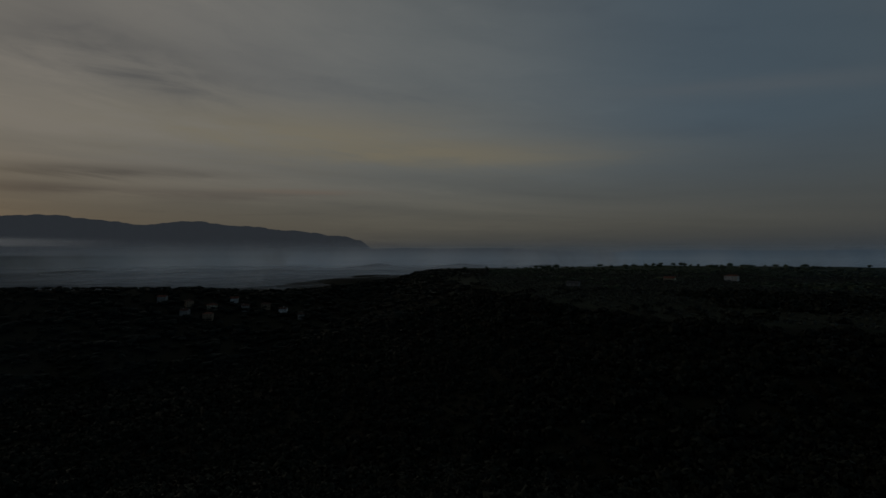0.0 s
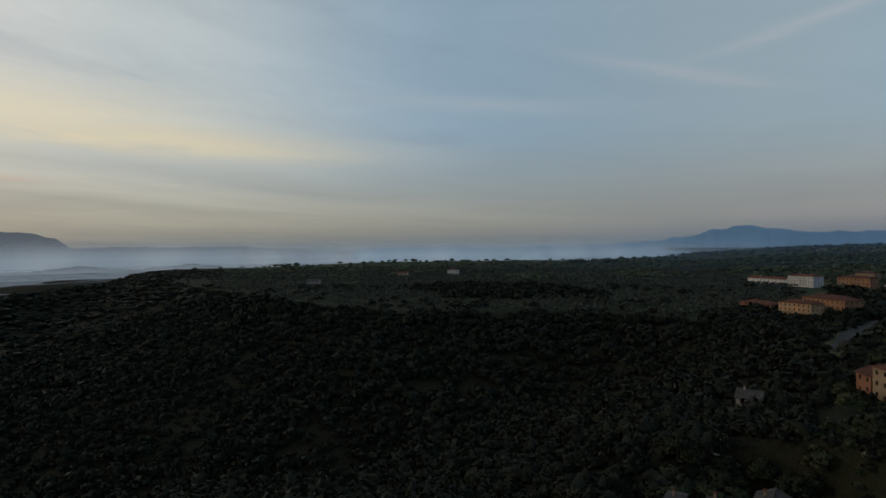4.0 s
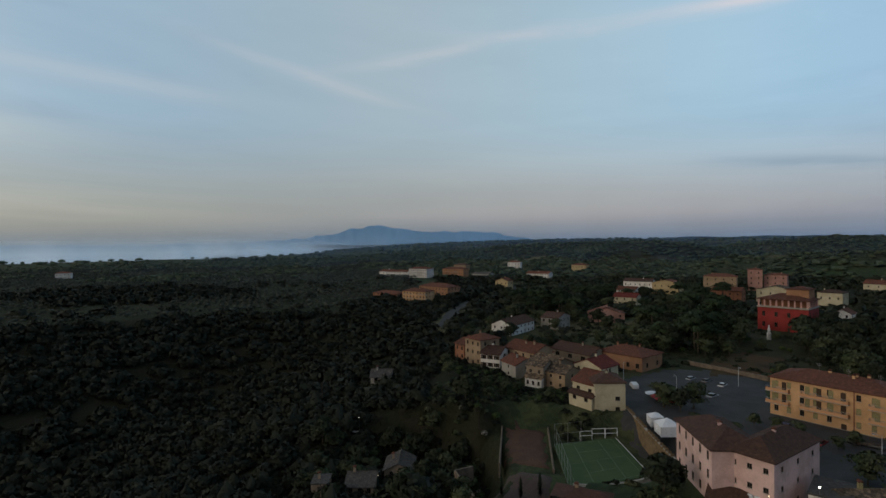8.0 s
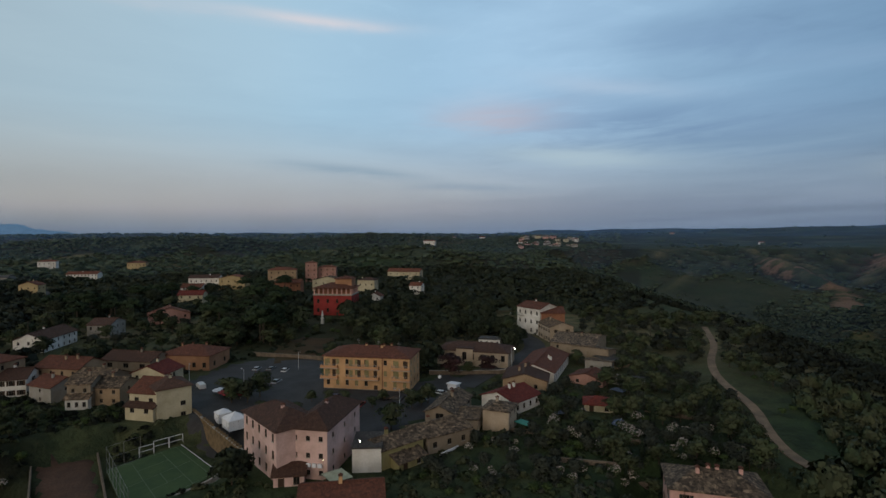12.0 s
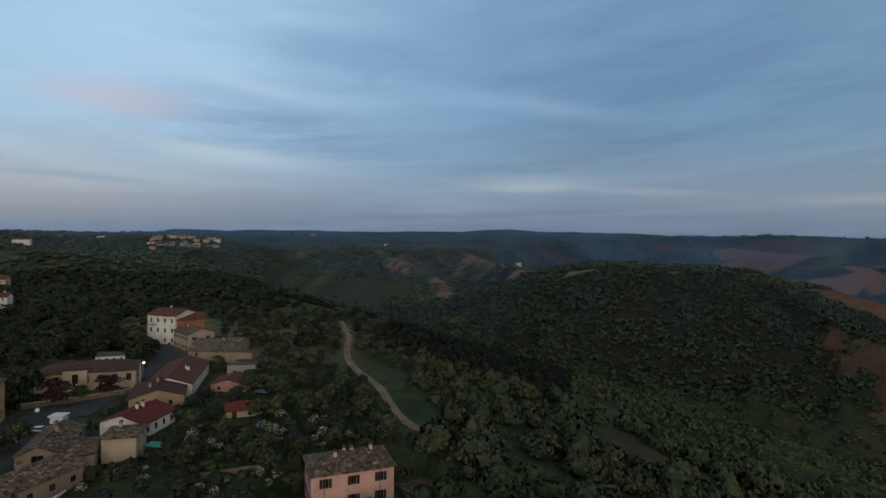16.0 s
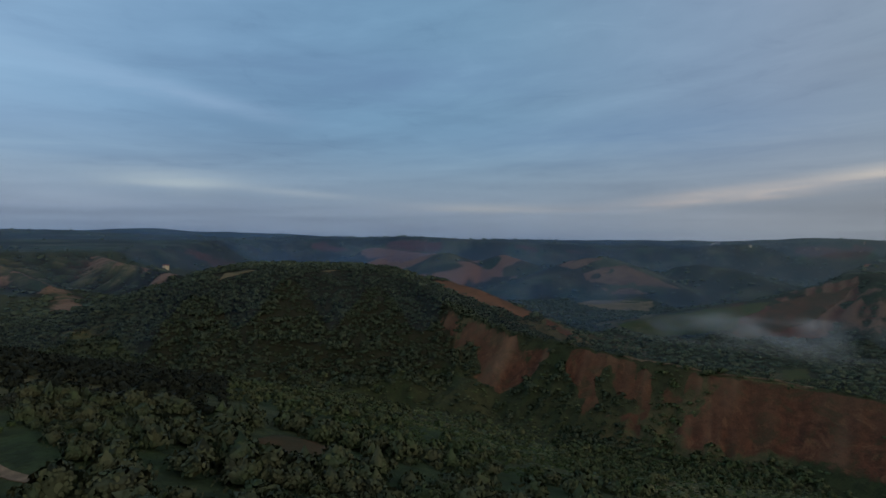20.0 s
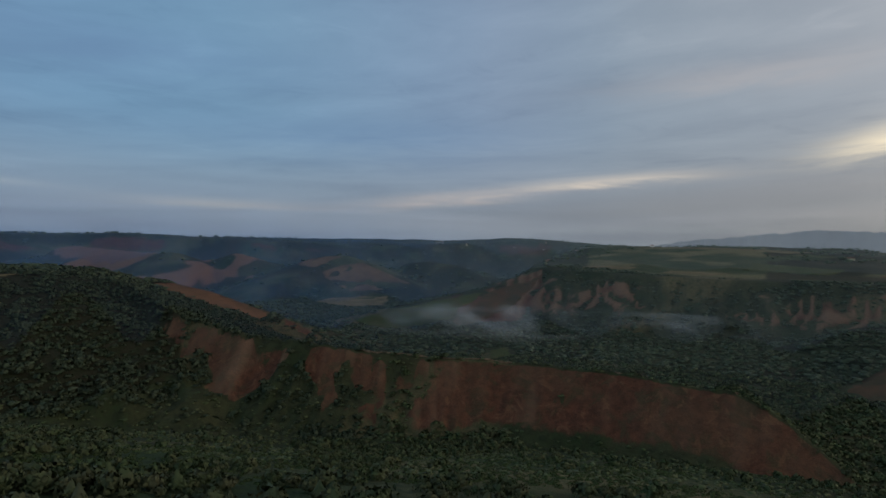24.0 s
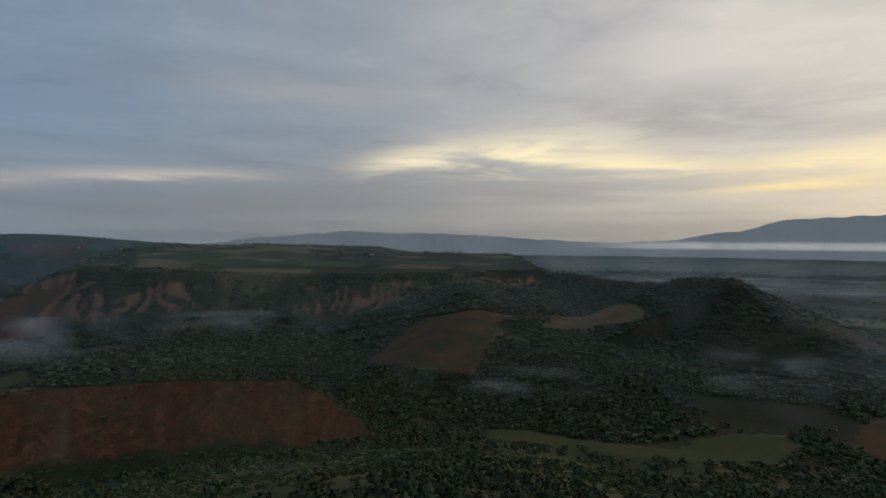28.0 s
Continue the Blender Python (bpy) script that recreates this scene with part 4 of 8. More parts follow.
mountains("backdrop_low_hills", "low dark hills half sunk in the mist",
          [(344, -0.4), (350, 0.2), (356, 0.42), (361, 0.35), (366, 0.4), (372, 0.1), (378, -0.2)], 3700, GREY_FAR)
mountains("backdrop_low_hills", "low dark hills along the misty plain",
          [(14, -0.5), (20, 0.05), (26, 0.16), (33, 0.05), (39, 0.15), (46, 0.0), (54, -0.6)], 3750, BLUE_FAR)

# ---- mist ----
def mist_sheet(label, b0, b1, d0, d1, z, lump, mat, curl=0.0):
    """A low sheet of mist over a stretch of the valley."""
    nb, nd = max(12, int((b1 - b0) / 0.7)), 26
    bb, ff = np.meshgrid(np.linspace(b0, b1, nb), np.linspace(0, 1, nd), indexing="ij")
    dd = d0 * (d1 / d0) ** ff
    x, y = dd * np.sin(np.radians(bb)), dd * np.cos(np.radians(bb))
    zz = z + lump * (fbm(x, y, 160, 3, 71) - 0.5) * 2 + curl * ff
    torn = fbm(x, y, 60, 3, 72)
    edge = step(0, 0.18, (bb - b0) / (b1 - b0)) * step(1, 0.82, (bb - b0) / (b1 - b0)) * step(0, 0.25, ff) * step(1, 0.85, ff)
    if d1 < 1500:
        edge = edge * step(0.3, 0.62, torn) * step(0, 0.4, (bb - b0) / (b1 - b0)) * step(1, 0.6, (bb - b0) / (b1 - b0)) * step(0, 0.45, ff)
    k = (np.arange(nb - 1)[:, None] * nd + np.arange(nd - 1)[None]).ravel()
    me = mesh_from("mist_bank", np.stack([x.ravel(), y.ravel(), zz.ravel()], 1), np.stack([k, k + nd, k + nd + 1, k + 1], 1), mat, True)
    share(me, "edge", edge.ravel())
    return tagged(new("mist_bank", me), label, "mist", "mist banks", "stuff")


PLAIN_MIST = mist_material("plain_mist", 0.75, 420.0, 0.22)
VALLEY_MIST = mist_material("valley_mist", 0.27, 60.0, 0.2, bias=0.03)
THIN_MIST = mist_material("thin_plain_mist", 0.35, 420.0, 0.22)
mist_sheet("thin grey mist lying over the plain", 258, 326, 1700, 4800, -70, 7, THIN_MIST)
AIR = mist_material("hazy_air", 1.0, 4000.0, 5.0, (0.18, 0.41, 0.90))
# haze tint put into the sheets' colour: blue away from the dawn, grey towards it
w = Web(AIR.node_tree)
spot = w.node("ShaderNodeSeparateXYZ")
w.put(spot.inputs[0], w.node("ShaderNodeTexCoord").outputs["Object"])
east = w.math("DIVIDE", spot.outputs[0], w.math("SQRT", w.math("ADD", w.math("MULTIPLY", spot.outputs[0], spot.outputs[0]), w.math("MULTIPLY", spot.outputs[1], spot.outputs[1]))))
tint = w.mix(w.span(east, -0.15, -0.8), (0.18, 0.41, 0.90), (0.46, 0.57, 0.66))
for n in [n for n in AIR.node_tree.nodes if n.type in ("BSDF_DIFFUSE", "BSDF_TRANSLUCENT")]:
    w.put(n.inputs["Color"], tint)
for z, far in ((-78, 4800), (-58, 4850), (-36, 4870)):
    mist_sheet("low white mist lying over the plain", -48, 64, 1500 if z > -70 else 1150, far, z, 7, PLAIN_MIST)
mist_sheet("thin mist drifting over the stream valley", 196, 226, 760, 1010, -92, 9, VALLEY_MIST, 26)
mist_sheet("thin mist drifting over the stream valley", 201, 222, 840, 960, -84, 10, VALLEY_MIST, 30)
mist_sheet("wisp of mist under the scarps", 222, 240, 880, 1010, -90, 7, VALLEY_MIST, 26)
mist_sheet("thin veil of mist over the stream woods", 252, 268, 520, 640, -100, 5, VALLEY_MIST, 12)
mist_sheet("thin mist by the valley woods", 285, 312, 600, 860, -84, 10, VALLEY_MIST, 44)
mist_sheet("thin wisp of mist by the valley woods", 276, 290, 560, 760, -96, 10, VALLEY_MIST, 34)


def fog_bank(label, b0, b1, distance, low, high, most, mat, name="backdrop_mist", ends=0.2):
    """A far standing sheet of mist, also used for the haze rings, thin towards its top and ends."""
    n, m = max(20, int((b1 - b0) / 1.2)), 10
    verts, faces, edge = [], [], []
    for k in range(n + 1):
        f = k / n
        for s in range(m):
            g = s / (m - 1)
            b = b0 + (b1 - b0) * f
            verts.append((*pol(b, distance + 60 * math.sin(b * 0.7)), low + (high - low) * g))
            end = min(1, f / ends, (1 - f) / ends) if b1 - b0 < 359 else 1
            fade = (1 - g) ** 1.2 if name != "backdrop_mist" else max(0.0, min(1.0, (1 - g) / 0.4)) ** 1.5
            edge.append(most * end * fade * min(1, g * 4 + (0.0 if low > -100 else 1)))
    for k in range(n):
        for s in range(m - 1):
            i, j = k * m + s, (k + 1) * m + s
            faces.append((i, j, j + 1, i + 1))
    me = mesh_from(name, verts, faces, mat, True)
    share(me, "edge", edge)
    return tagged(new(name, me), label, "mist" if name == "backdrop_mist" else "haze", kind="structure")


THIN_BANK = mist_material("far_grey_mist", 1.0, 3000.0, 2.0, (0.7, 0.74, 0.78))
# BANK and FOOT carry an added glow to brighten the far mist
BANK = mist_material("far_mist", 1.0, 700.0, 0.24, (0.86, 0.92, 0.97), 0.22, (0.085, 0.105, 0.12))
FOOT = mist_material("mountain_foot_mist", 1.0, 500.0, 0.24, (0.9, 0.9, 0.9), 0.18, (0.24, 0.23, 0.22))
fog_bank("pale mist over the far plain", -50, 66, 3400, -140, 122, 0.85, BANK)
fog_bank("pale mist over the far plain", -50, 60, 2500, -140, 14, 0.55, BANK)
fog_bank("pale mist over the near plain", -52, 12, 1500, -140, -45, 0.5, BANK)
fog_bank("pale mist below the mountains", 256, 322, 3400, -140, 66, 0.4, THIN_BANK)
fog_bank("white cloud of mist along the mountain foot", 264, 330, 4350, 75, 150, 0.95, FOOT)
# rings of translucent sheet added to imitate haze thickening with distance
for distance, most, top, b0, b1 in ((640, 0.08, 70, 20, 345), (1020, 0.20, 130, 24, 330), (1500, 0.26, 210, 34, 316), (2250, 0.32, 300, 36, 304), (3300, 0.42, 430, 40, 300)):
    fog_bank("thin standing sheet tinted as distance haze", b0, b1, distance, -130, top, most, AIR, "backdrop_haze", 0.1)

# ---- woods: trees that nobody could count ----
def ico(level):
    bm = bmesh.new()
    bmesh.ops.create_icosphere(bm, subdivisions=level, radius=1.0)
    v = np.array([x.co[:] for x in bm.verts])
    f = np.array([[y.index for y in x.verts] for x in bm.faces])
    bm.free()
    return v, f


def clump(level, seed, leaves=0, squash=0.8, lump=0.35, leaf=None):
    """One crown, about one unit round: a lumpy core with loose leafy sprays round it."""
    rng = np.random.RandomState(seed)
    v, f = ico(level)
    bumps = rng.normal(size=(7, 3))
    bumps /= np.linalg.norm(bumps, axis=1)[:, None]
    grow = 1 + lump * (np.exp(6 * ((v @ bumps.T).clip(-1, 1) - 1)).sum(1) - 0.5) + rng.uniform(-0.2, 0.2, len(v))
    v = v * grow[:, None] * (0.58 if leaves > 100 else 0.5 if leaves > 10 else 0.8)
    v[:, 2] *= squash
    v[:, 2] = np.where(v[:, 2] < 0, v[:, 2] * 0.75, v[:, 2])
    if leaves:
        c = rng.normal(size=(leaves, 3))
        c /= np.linalg.norm(c, axis=1)[:, None]
        c[:, 2] = np.abs(c[:, 2]) * 0.95 - 0.25
        near = 1 + lump * (np.exp(6 * ((c @ bumps.T).clip(-1, 1) - 1)).sum(1) - 0.5)
        out_way = c / np.linalg.norm(c, axis=1)[:, None]
        c = c * (near * rng.uniform(0.5, 1.15, leaves) ** 0.7)[:, None] * np.array([1, 1, squash])
        # each spray lies roughly along the crown's surface
        face = out_way + rng.normal(size=(leaves, 3)) * 0.7
        face /= np.linalg.norm(face, axis=1)[:, None]
        u = np.cross(face, rng.normal(size=(leaves, 3)))
        u /= np.linalg.norm(u, axis=1)[:, None]
        w = np.cross(face, u)
        s = (rng.uniform(0.09, 0.21, leaves) * (leaf if leaf else 1.0 if leaves > 90 else 1.35 if leaves > 30 else 1.9))[:, None]
        tri = np.stack([c - u * s, c + u * s * 0.9 + w * s * 0.3, c + w * s * 1.3, c - w * s * 0.9 + u * s * 0.4], 1)
        base = len(v)
        k = base + 4 * np.arange(leaves)
        v = np.concatenate([v, tri.reshape(-1, 3)])
        f = np.concatenate([f, np.stack([k, k + 1, k + 2], 1), np.stack([k, k + 3, k + 1], 1)])
    return v, f


def soften(me, normals):
    """Leaves take the light by the form of their crown."""
    n = normals / np.maximum(np.linalg.norm(normals, axis=1)[:, None], 1e-6)
    rng = np.random.RandomState(len(n) % 9973)
    n = n + np.repeat(rng.normal(size=(len(n) // 4 + 1, 3)), 4, axis=0)[:len(n)] * 0.42
    n /= np.maximum(np.linalg.norm(n, axis=1)[:, None], 1e-6)
    me.normals_split_custom_set_from_vertices(n.astype(np.float32))


def planted(name, places, sizes, kinds, mat, label, category="trees", tall=1.0, seed=5):
    """Many crowns joined into one mesh."""
    rng = np.random.RandomState(seed)
    which = rng.randint(0, len(kinds), len(places))
    vs, fs, ns, n = [], [], [], 0
    for k, (v, f) in enumerate(kinds):
        p, s = places[which == k], sizes[which == k]
        if not len(p):
            continue
        a = rng.uniform(0, 2 * math.pi, len(p))
        ca, sa = np.cos(a)[:, None], np.sin(a)[:, None]
        st = rng.uniform(0.85, 1.25, len(p))[:, None] * tall
        x = (v[None, :, 0] * ca - v[None, :, 1] * sa) * s[:, None]
        y = (v[None, :, 0] * sa + v[None, :, 1] * ca) * s[:, None]
        z = v[None, :, 2] * s[:, None] * st
        vs.append(np.stack([x + p[:, :1], y + p[:, 1:2], z + p[:, 2:3]], 2).reshape(-1, 3))
        fs.append((f[None] + (np.arange(len(p)) * len(v))[:, None, None] + n).reshape(-1, 3))
        ns.append(np.stack([x, y, z + 0.35 * s[:, None]], 2).reshape(-1, 3))
        n += len(p) * len(v)
    if not vs:
        return None
    me = mesh_from(name, np.concatenate(vs), np.concatenate(fs), mat, True)
    soften(me, np.concatenate(ns))
    return tagged(new(name, me), label, category, kind="stuff")


def scatter(b0, b1, d0, d1, spacing, seed):
    """Places spread evenly by chance over a sector of the land."""
    rng = np.random.RandomState(seed)
    n = int(radians(b1 - b0) / 2 * (d1 ** 2 - d0 ** 2) / spacing ** 2)
    b = np.radians(rng.uniform(b0, b1, n))
    d = np.sqrt(rng.uniform(d0 ** 2, d1 ** 2, n))
    return d * np.sin(b), d * np.cos(b), rng


BUILT = [pol(b, d) for b, d in ((61, 128), (64, 205), (70, 220), (70, 320), (92, 330), (112, 262), (121, 262), (124, 178), (127, 118), (141, 108), (141, 78), (100, 70), (70, 84))]
GRAVEL_LANE = [(204, -195), (188, -182), (168, -166), (150, -146), (134, -132), (121, -124), (105, -117), (96, -109), (86, -101), (77, -95), (70, -96)]
BEND_ROAD = [(146, -52), (160, -66), (171, -82), (180, -93), (192, -101), (215, -104.5), (238, -106), (262, -116)]
FAR_ROAD = [(250, 122), (298, 141), (345, 152), (403, 162), (455, 160), (520, 175)]
LANES = [(GRAVEL_LANE, 2.9), (BEND_ROAD, 6.0), (FAR_ROAD, 7.0)]


def wooded(x, y, seed):
    """How thickly trees stand at places on the land, 0..1."""
    z, earth = land(x, y)
    r, b = np.hypot(x, y), np.degrees(np.arctan2(x, y)) % 360
    patch = fbm(x, y, 150, 3, 81)
    big = fbm(x, y, 420, 3, 83)
    sd = outside(x, y, TOWN)
    on_town = sd < 4
    thick = np.where(on_town, step(0.44, 0.56, big) * 0.8 * step(380, 520, r) + 0.15, step(0.30, 0.45, patch) * 0.9 + 0.1)
    thick = np.where(on_town & (b > 63) & (b < 128) & (r > 300), 0.45 + 0.5 * step(0.30, 0.46, patch), thick)
    # open green floor of the right-hand valley, and scrub slopes
    open_floor = (~on_town) & (b > 150) & (b < 262) & (z < -70) & (r < 520)
    thick = np.where(open_floor, step(0.38, 0.52, patch) * 0.8 + 0.1, thick)
    hill = outside(x, y, WOODED_HILL)
    thick = np.where((hill < 260) & (b > 150) & (b < 181), 0.95, thick)
    thick = np.where(on_town & (b > 141) & (b < 298) & (r < 140), 0.8, thick)
    slope = (b > 150) & (b < 298) & (r < 260)
    thick = np.where(slope, thick * (0.2 + 0.8 * step(0.42, 0.54, fbm(x, y, 34, 3, 87))), thick)
    band = (b > 176) & (b < 252) & (r > 225) & (r < 330)
    thick = np.where(band, thick * (0.15 + 0.6 * step(0.45, 0.6, fbm(x, y, 45, 3, 86))), thick)
    left = (~on_town) & ((b < 68) | (b > 300)) & (r < 1000)
    thick = np.where(left, 0.97, thick)
    right = (b > 238) & (b < 300) & (r > 420)
    thick = np.where(right, step(0.28, 0.42, patch) * 0.93, thick)
    # trees gather in the gullies of the bare slopes
    gather = (b > 126) & (b < 240) & (r > 640)
    round_about = sum(land(x + 30 * c, y + 30 * s)[0] for c, s in ((1, 0), (-1, 0), (0, 1), (0, -1))) / 4
    thick = np.where(gather & (hill > 260), np.clip(step(0.5 - 2.0 * step(154, 162, b), 5.0 - 1.5 * step(154, 162, b), round_about - z) * 1.1 + step(0.5, 0.65, patch) * (0.15 + 0.3 * step(154, 162, b)) + 0.5 * (b > 190) * (z < -85), 0, 1), thick)
    olive = on_town & (b < 63) & (r < 1150)
    thick = np.where(olive, step(0.53, 0.60, patch) * 0.85 + 0.04, thick)
    thick = np.where(outside(x, y, SCARP_HILL) < -30, step(0.5, 0.6, big) * 0.6, thick)
    thick = thick * (earth < 0.25)
    for shape in FIELDS:
        thick = np.where(outside(x, y, shape) < 3, 0, thick)
    thick = np.where(outside(x, y, BUILT) < 2, 0, thick)
    thick = np.where((b > 256) & (b < 285) & (r > 285) & (r < 400), thick * 0.2, thick)
    for line, gap in LANES:
        for (ax, ay), (bx, by) in zip(line, line[1:]):
            t = np.clip(((x - ax) * (bx - ax) + (y - ay) * (by - ay)) / ((bx - ax) ** 2 + (by - ay) ** 2), 0, 1)
            thick = np.where(np.hypot(x - ax - t * (bx - ax), y - ay - t * (by - ay)) < gap, 0, thick)
    return z, thick


CLOSE = [clump(1, 70 + k, 330, 0.95, 0.6, 0.6) for k in range(6)]
NEAR = [clump(1, k, 170, 0.95, 0.6, 0.85) for k in range(8)]
MIDDLE = [clump(1, 20 + k, 62, 0.9, 0.6, 1.35) for k in range(8)]
LOW = [clump(1, 90 + k, 76, 0.8, 0.6, 0.85) for k in range(6)]
OUTER = [clump(1, 30 + k, 24, 0.8, 0.6, 1.9) for k in range(8)]
FARTHER = [clump(1, 40 + k, 5, 0.6, 0.5, 2.4) for k in range(6)]
BELT = [clump(1, 60 + k, 0, 0.5, 0.5) for k in range(3)]


def wood(label, mat, kinds, b0, b1, d0, d1, spacing, size, lift, seed, tall=1.0, name="woodland"):
    x, y, rng = scatter(b0, b1, d0, d1, spacing, seed)
    z, thick = wooded(x, y, seed)
    keep = rng.uniform(0, 1, len(x)) < thick
    s = size * rng.uniform(0.5, 1.3, len(x)) * (0.7 + 0.6 * vnoise(x / 28, y / 28, 91))
    p = np.stack([x, y, z + s * lift], 1)[keep]
    planted(name, p, s[keep], kinds, mat, label, tall=tall, seed=seed)


# left-valley woods use the wood leaves, whose colour already holds their shade
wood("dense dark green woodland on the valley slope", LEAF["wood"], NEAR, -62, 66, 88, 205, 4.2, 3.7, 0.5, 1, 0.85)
wood("green trees and scrub on the slope below the village", LEAF["garden"], CLOSE, 141, 166, 58, 125, 5.2, 3.5, 0.65, 2)
wood("green trees and scrub on the slope below the village", LEAF["garden"], NEAR, 141, 166, 125, 205, 5.0, 3.4, 0.6, 27)
wood("green trees and scrub on the slope below the village", LEAF["garden"], CLOSE, 166, 298, 58, 125, 5.2, 3.5, 0.65, 22)
wood("green trees and scrub on the slope below the village", LEAF["garden"], NEAR, 166, 298, 125, 205, 5.0, 3.4, 0.6, 227)
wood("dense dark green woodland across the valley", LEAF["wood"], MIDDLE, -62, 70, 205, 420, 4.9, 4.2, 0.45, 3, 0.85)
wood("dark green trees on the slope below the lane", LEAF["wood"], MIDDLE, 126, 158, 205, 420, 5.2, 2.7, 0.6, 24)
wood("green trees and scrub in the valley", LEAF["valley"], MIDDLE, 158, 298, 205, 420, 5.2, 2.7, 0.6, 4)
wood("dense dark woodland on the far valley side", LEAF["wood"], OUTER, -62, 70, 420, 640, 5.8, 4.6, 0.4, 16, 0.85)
wood("dark green woodland on the flat-topped hill", LEAF["far"], OUTER, 126, 200, 420, 820, 4.8, 3.4, 0.4, 5, 0.9)
wood("dark green woods along the valley", LEAF["valley"], OUTER, 200, 298, 420, 760, 5.6, 3.9, 0.4, 6, 0.85)
wood("dark green woods on the village plateau", LEAF["plateau"], OUTER, 66, 126, 285, 620, 6.4, 3.8, 0.6, 7, 0.75)
wood("distant dark green woods", LEAF["far"], FARTHER, 128, 298, 760, 1500, 8.2, 5.0, 0.3, 8, 0.75)
wood("distant dark green woods", LEAF["far"], FARTHER, 5, 128, 620, 1500, 10.0, 5.0, 0.35, 9, 0.7)
wood("far woods on the horizon", LEAF["far"], BELT, 0, 300, 1500, 3600, 40, 9.0, 0.4, 10)
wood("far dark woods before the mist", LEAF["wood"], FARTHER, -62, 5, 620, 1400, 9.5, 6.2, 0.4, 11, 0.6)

# olive groves in rows on the plateau
rng = np.random.RandomState(77)
gx, gy = np.meshgrid(np.arange(60, 1000, 7.5), np.arange(160, 1150, 7.5), indexing="ij")
gx, gy = gx.ravel() + rng.uniform(-1.2, 1.2, gx.size), gy.ravel() + rng.uniform(-1.2, 1.2, gy.size)
gb, gd = np.degrees(np.arctan2(gx, gy)), np.hypot(gx, gy)
keep = (outside(gx, gy, TOWN) < -6) & (gb < 61) & (gd < 1150) & (fbm(gx, gy, 150, 3, 81) < 0.58) & (rng.uniform(0, 1, gx.size) < 0.35 + 0.6 * step(0.35, 0.55, fbm(gx, gy, 60, 2, 84)))
gx, gy = gx[keep], gy[keep]
planted("olive_grove", np.stack([gx, gy, land(gx, gy)[0] + 1.9], 1), rng.uniform(1.5, 2.5, len(gx)), FARTHER,
        LEAF["olive"], "grey green olive trees in planted rows", "trees", 0.95, 12)
# vines and young olives behind the red ridge
vx, vy = [], []
for row in range(14):
    for k in range(70):
        b, d = 214.5 + 19.5 * k / 70, 500 + row * 9 + 3 * math.sin(k)
        if d < 520 + 110 * math.sin(math.pi * k / 70):
            vx.append(pol(b, d)[0])
            vy.append(pol(b, d)[1])
vx, vy = np.array(vx), np.array(vy)
planted("vineyard", np.stack([vx, vy, land(vx, vy)[0] + 0.7], 1), rng.uniform(1.0, 1.7, len(vx)), FARTHER[:2], LEAF["olive"],
        "rows of young olive trees behind the red ridge", "trees", 0.9, 13)
# light green scrub on the open valley floor
x, y, rng = scatter(150, 262, 235, 500, 4.6, 14)
z, earth = land(x, y)
keep = (earth < 0.2) & (z < -55) & (rng.uniform(0, 1, len(x)) < 0.55)
for shape in FIELDS:
    keep &= outside(x, y, shape) > 2
planted("scrub", np.stack([x, y, z + 0.3], 1)[keep], rng.uniform(1.0, 2.4, keep.sum()), FARTHER, LEAF["valley"], "light green scrub on the valley floor", "bushes", 0.8, 15)

# fresh green scrub in a band across the valley side
x, y, rng = scatter(168, 292, 205, 330, 3.4, 18)
z = land(x, y)[0]
keep = rng.uniform(0, 1, len(x)) < step(0.36, 0.5, fbm(x, y, 30, 3, 88)) * 0.9
planted("scrub", np.stack([x, y, z + 0.25], 1)[keep], rng.uniform(0.8, 1.9, keep.sum()), LOW, LEAF["scrub"], "fresh green bushes on the valley side", "bushes", 0.75, 19)

# ---- builders for the things of the village ----
def part(name, bm, mat, parent, label="", at=None):
    """Links a bmesh (or a mesh made before) as one mesh object under a thing or a part."""
    if isinstance(bm, bmesh.types.BMesh):
        bmesh.ops.recalc_face_normals(bm, faces=bm.faces)
        me = bpy.data.meshes.new(name)
        bm.to_mesh(me)
        bm.free()
        me.materials.append(mat)
    else:
        me = bm
    ob = new(name, me)
    ob.parent = parent
    if at is not None:
        ob.matrix_basis = at
    if label:
        ob["label"] = label
    return ob


def block(bm, x0, x1, y0, y1, z0, z1):
    v = [bm.verts.new((x, y, z)) for z in (z0, z1) for x, y in ((x0, y0), (x1, y0), (x1, y1), (x0, y1))]
    for q in ((0, 3, 2, 1), (4, 5, 6, 7), (0, 1, 5, 4), (1, 2, 6, 5), (2, 3, 7, 6), (3, 0, 4, 7)):
        bm.faces.new([v[k] for k in q])


def soft_block(bm, x0, x1, y0, y1, z0, z1, r=0.05):
    t = bmesh.new()
    block(t, x0, x1, y0, y1, z0, z1)
    bmesh.ops.bevel(t, geom=t.edges[:], offset=r, segments=2, affect="EDGES")
    me = bpy.data.meshes.new("soft")
    t.to_mesh(me)
    t.free()
    bm.from_mesh(me)
    bpy.data.meshes.remove(me)


def tube(bm, x, y, z0, z1, r0, r1, n=8):
    rows = []
    for z, r in ((z0, r0), (z1, r1)):
        rows.append([bm.verts.new((x + r * math.cos(2 * math.pi * k / n), y + r * math.sin(2 * math.pi * k / n), z)) for k in range(n)])
    for k in range(n):
        bm.faces.new((rows[0][k], rows[0][(k + 1) % n], rows[1][(k + 1) % n], rows[1][k]))
    bm.faces.new(rows[0][::-1])
    bm.faces.new(rows[1])


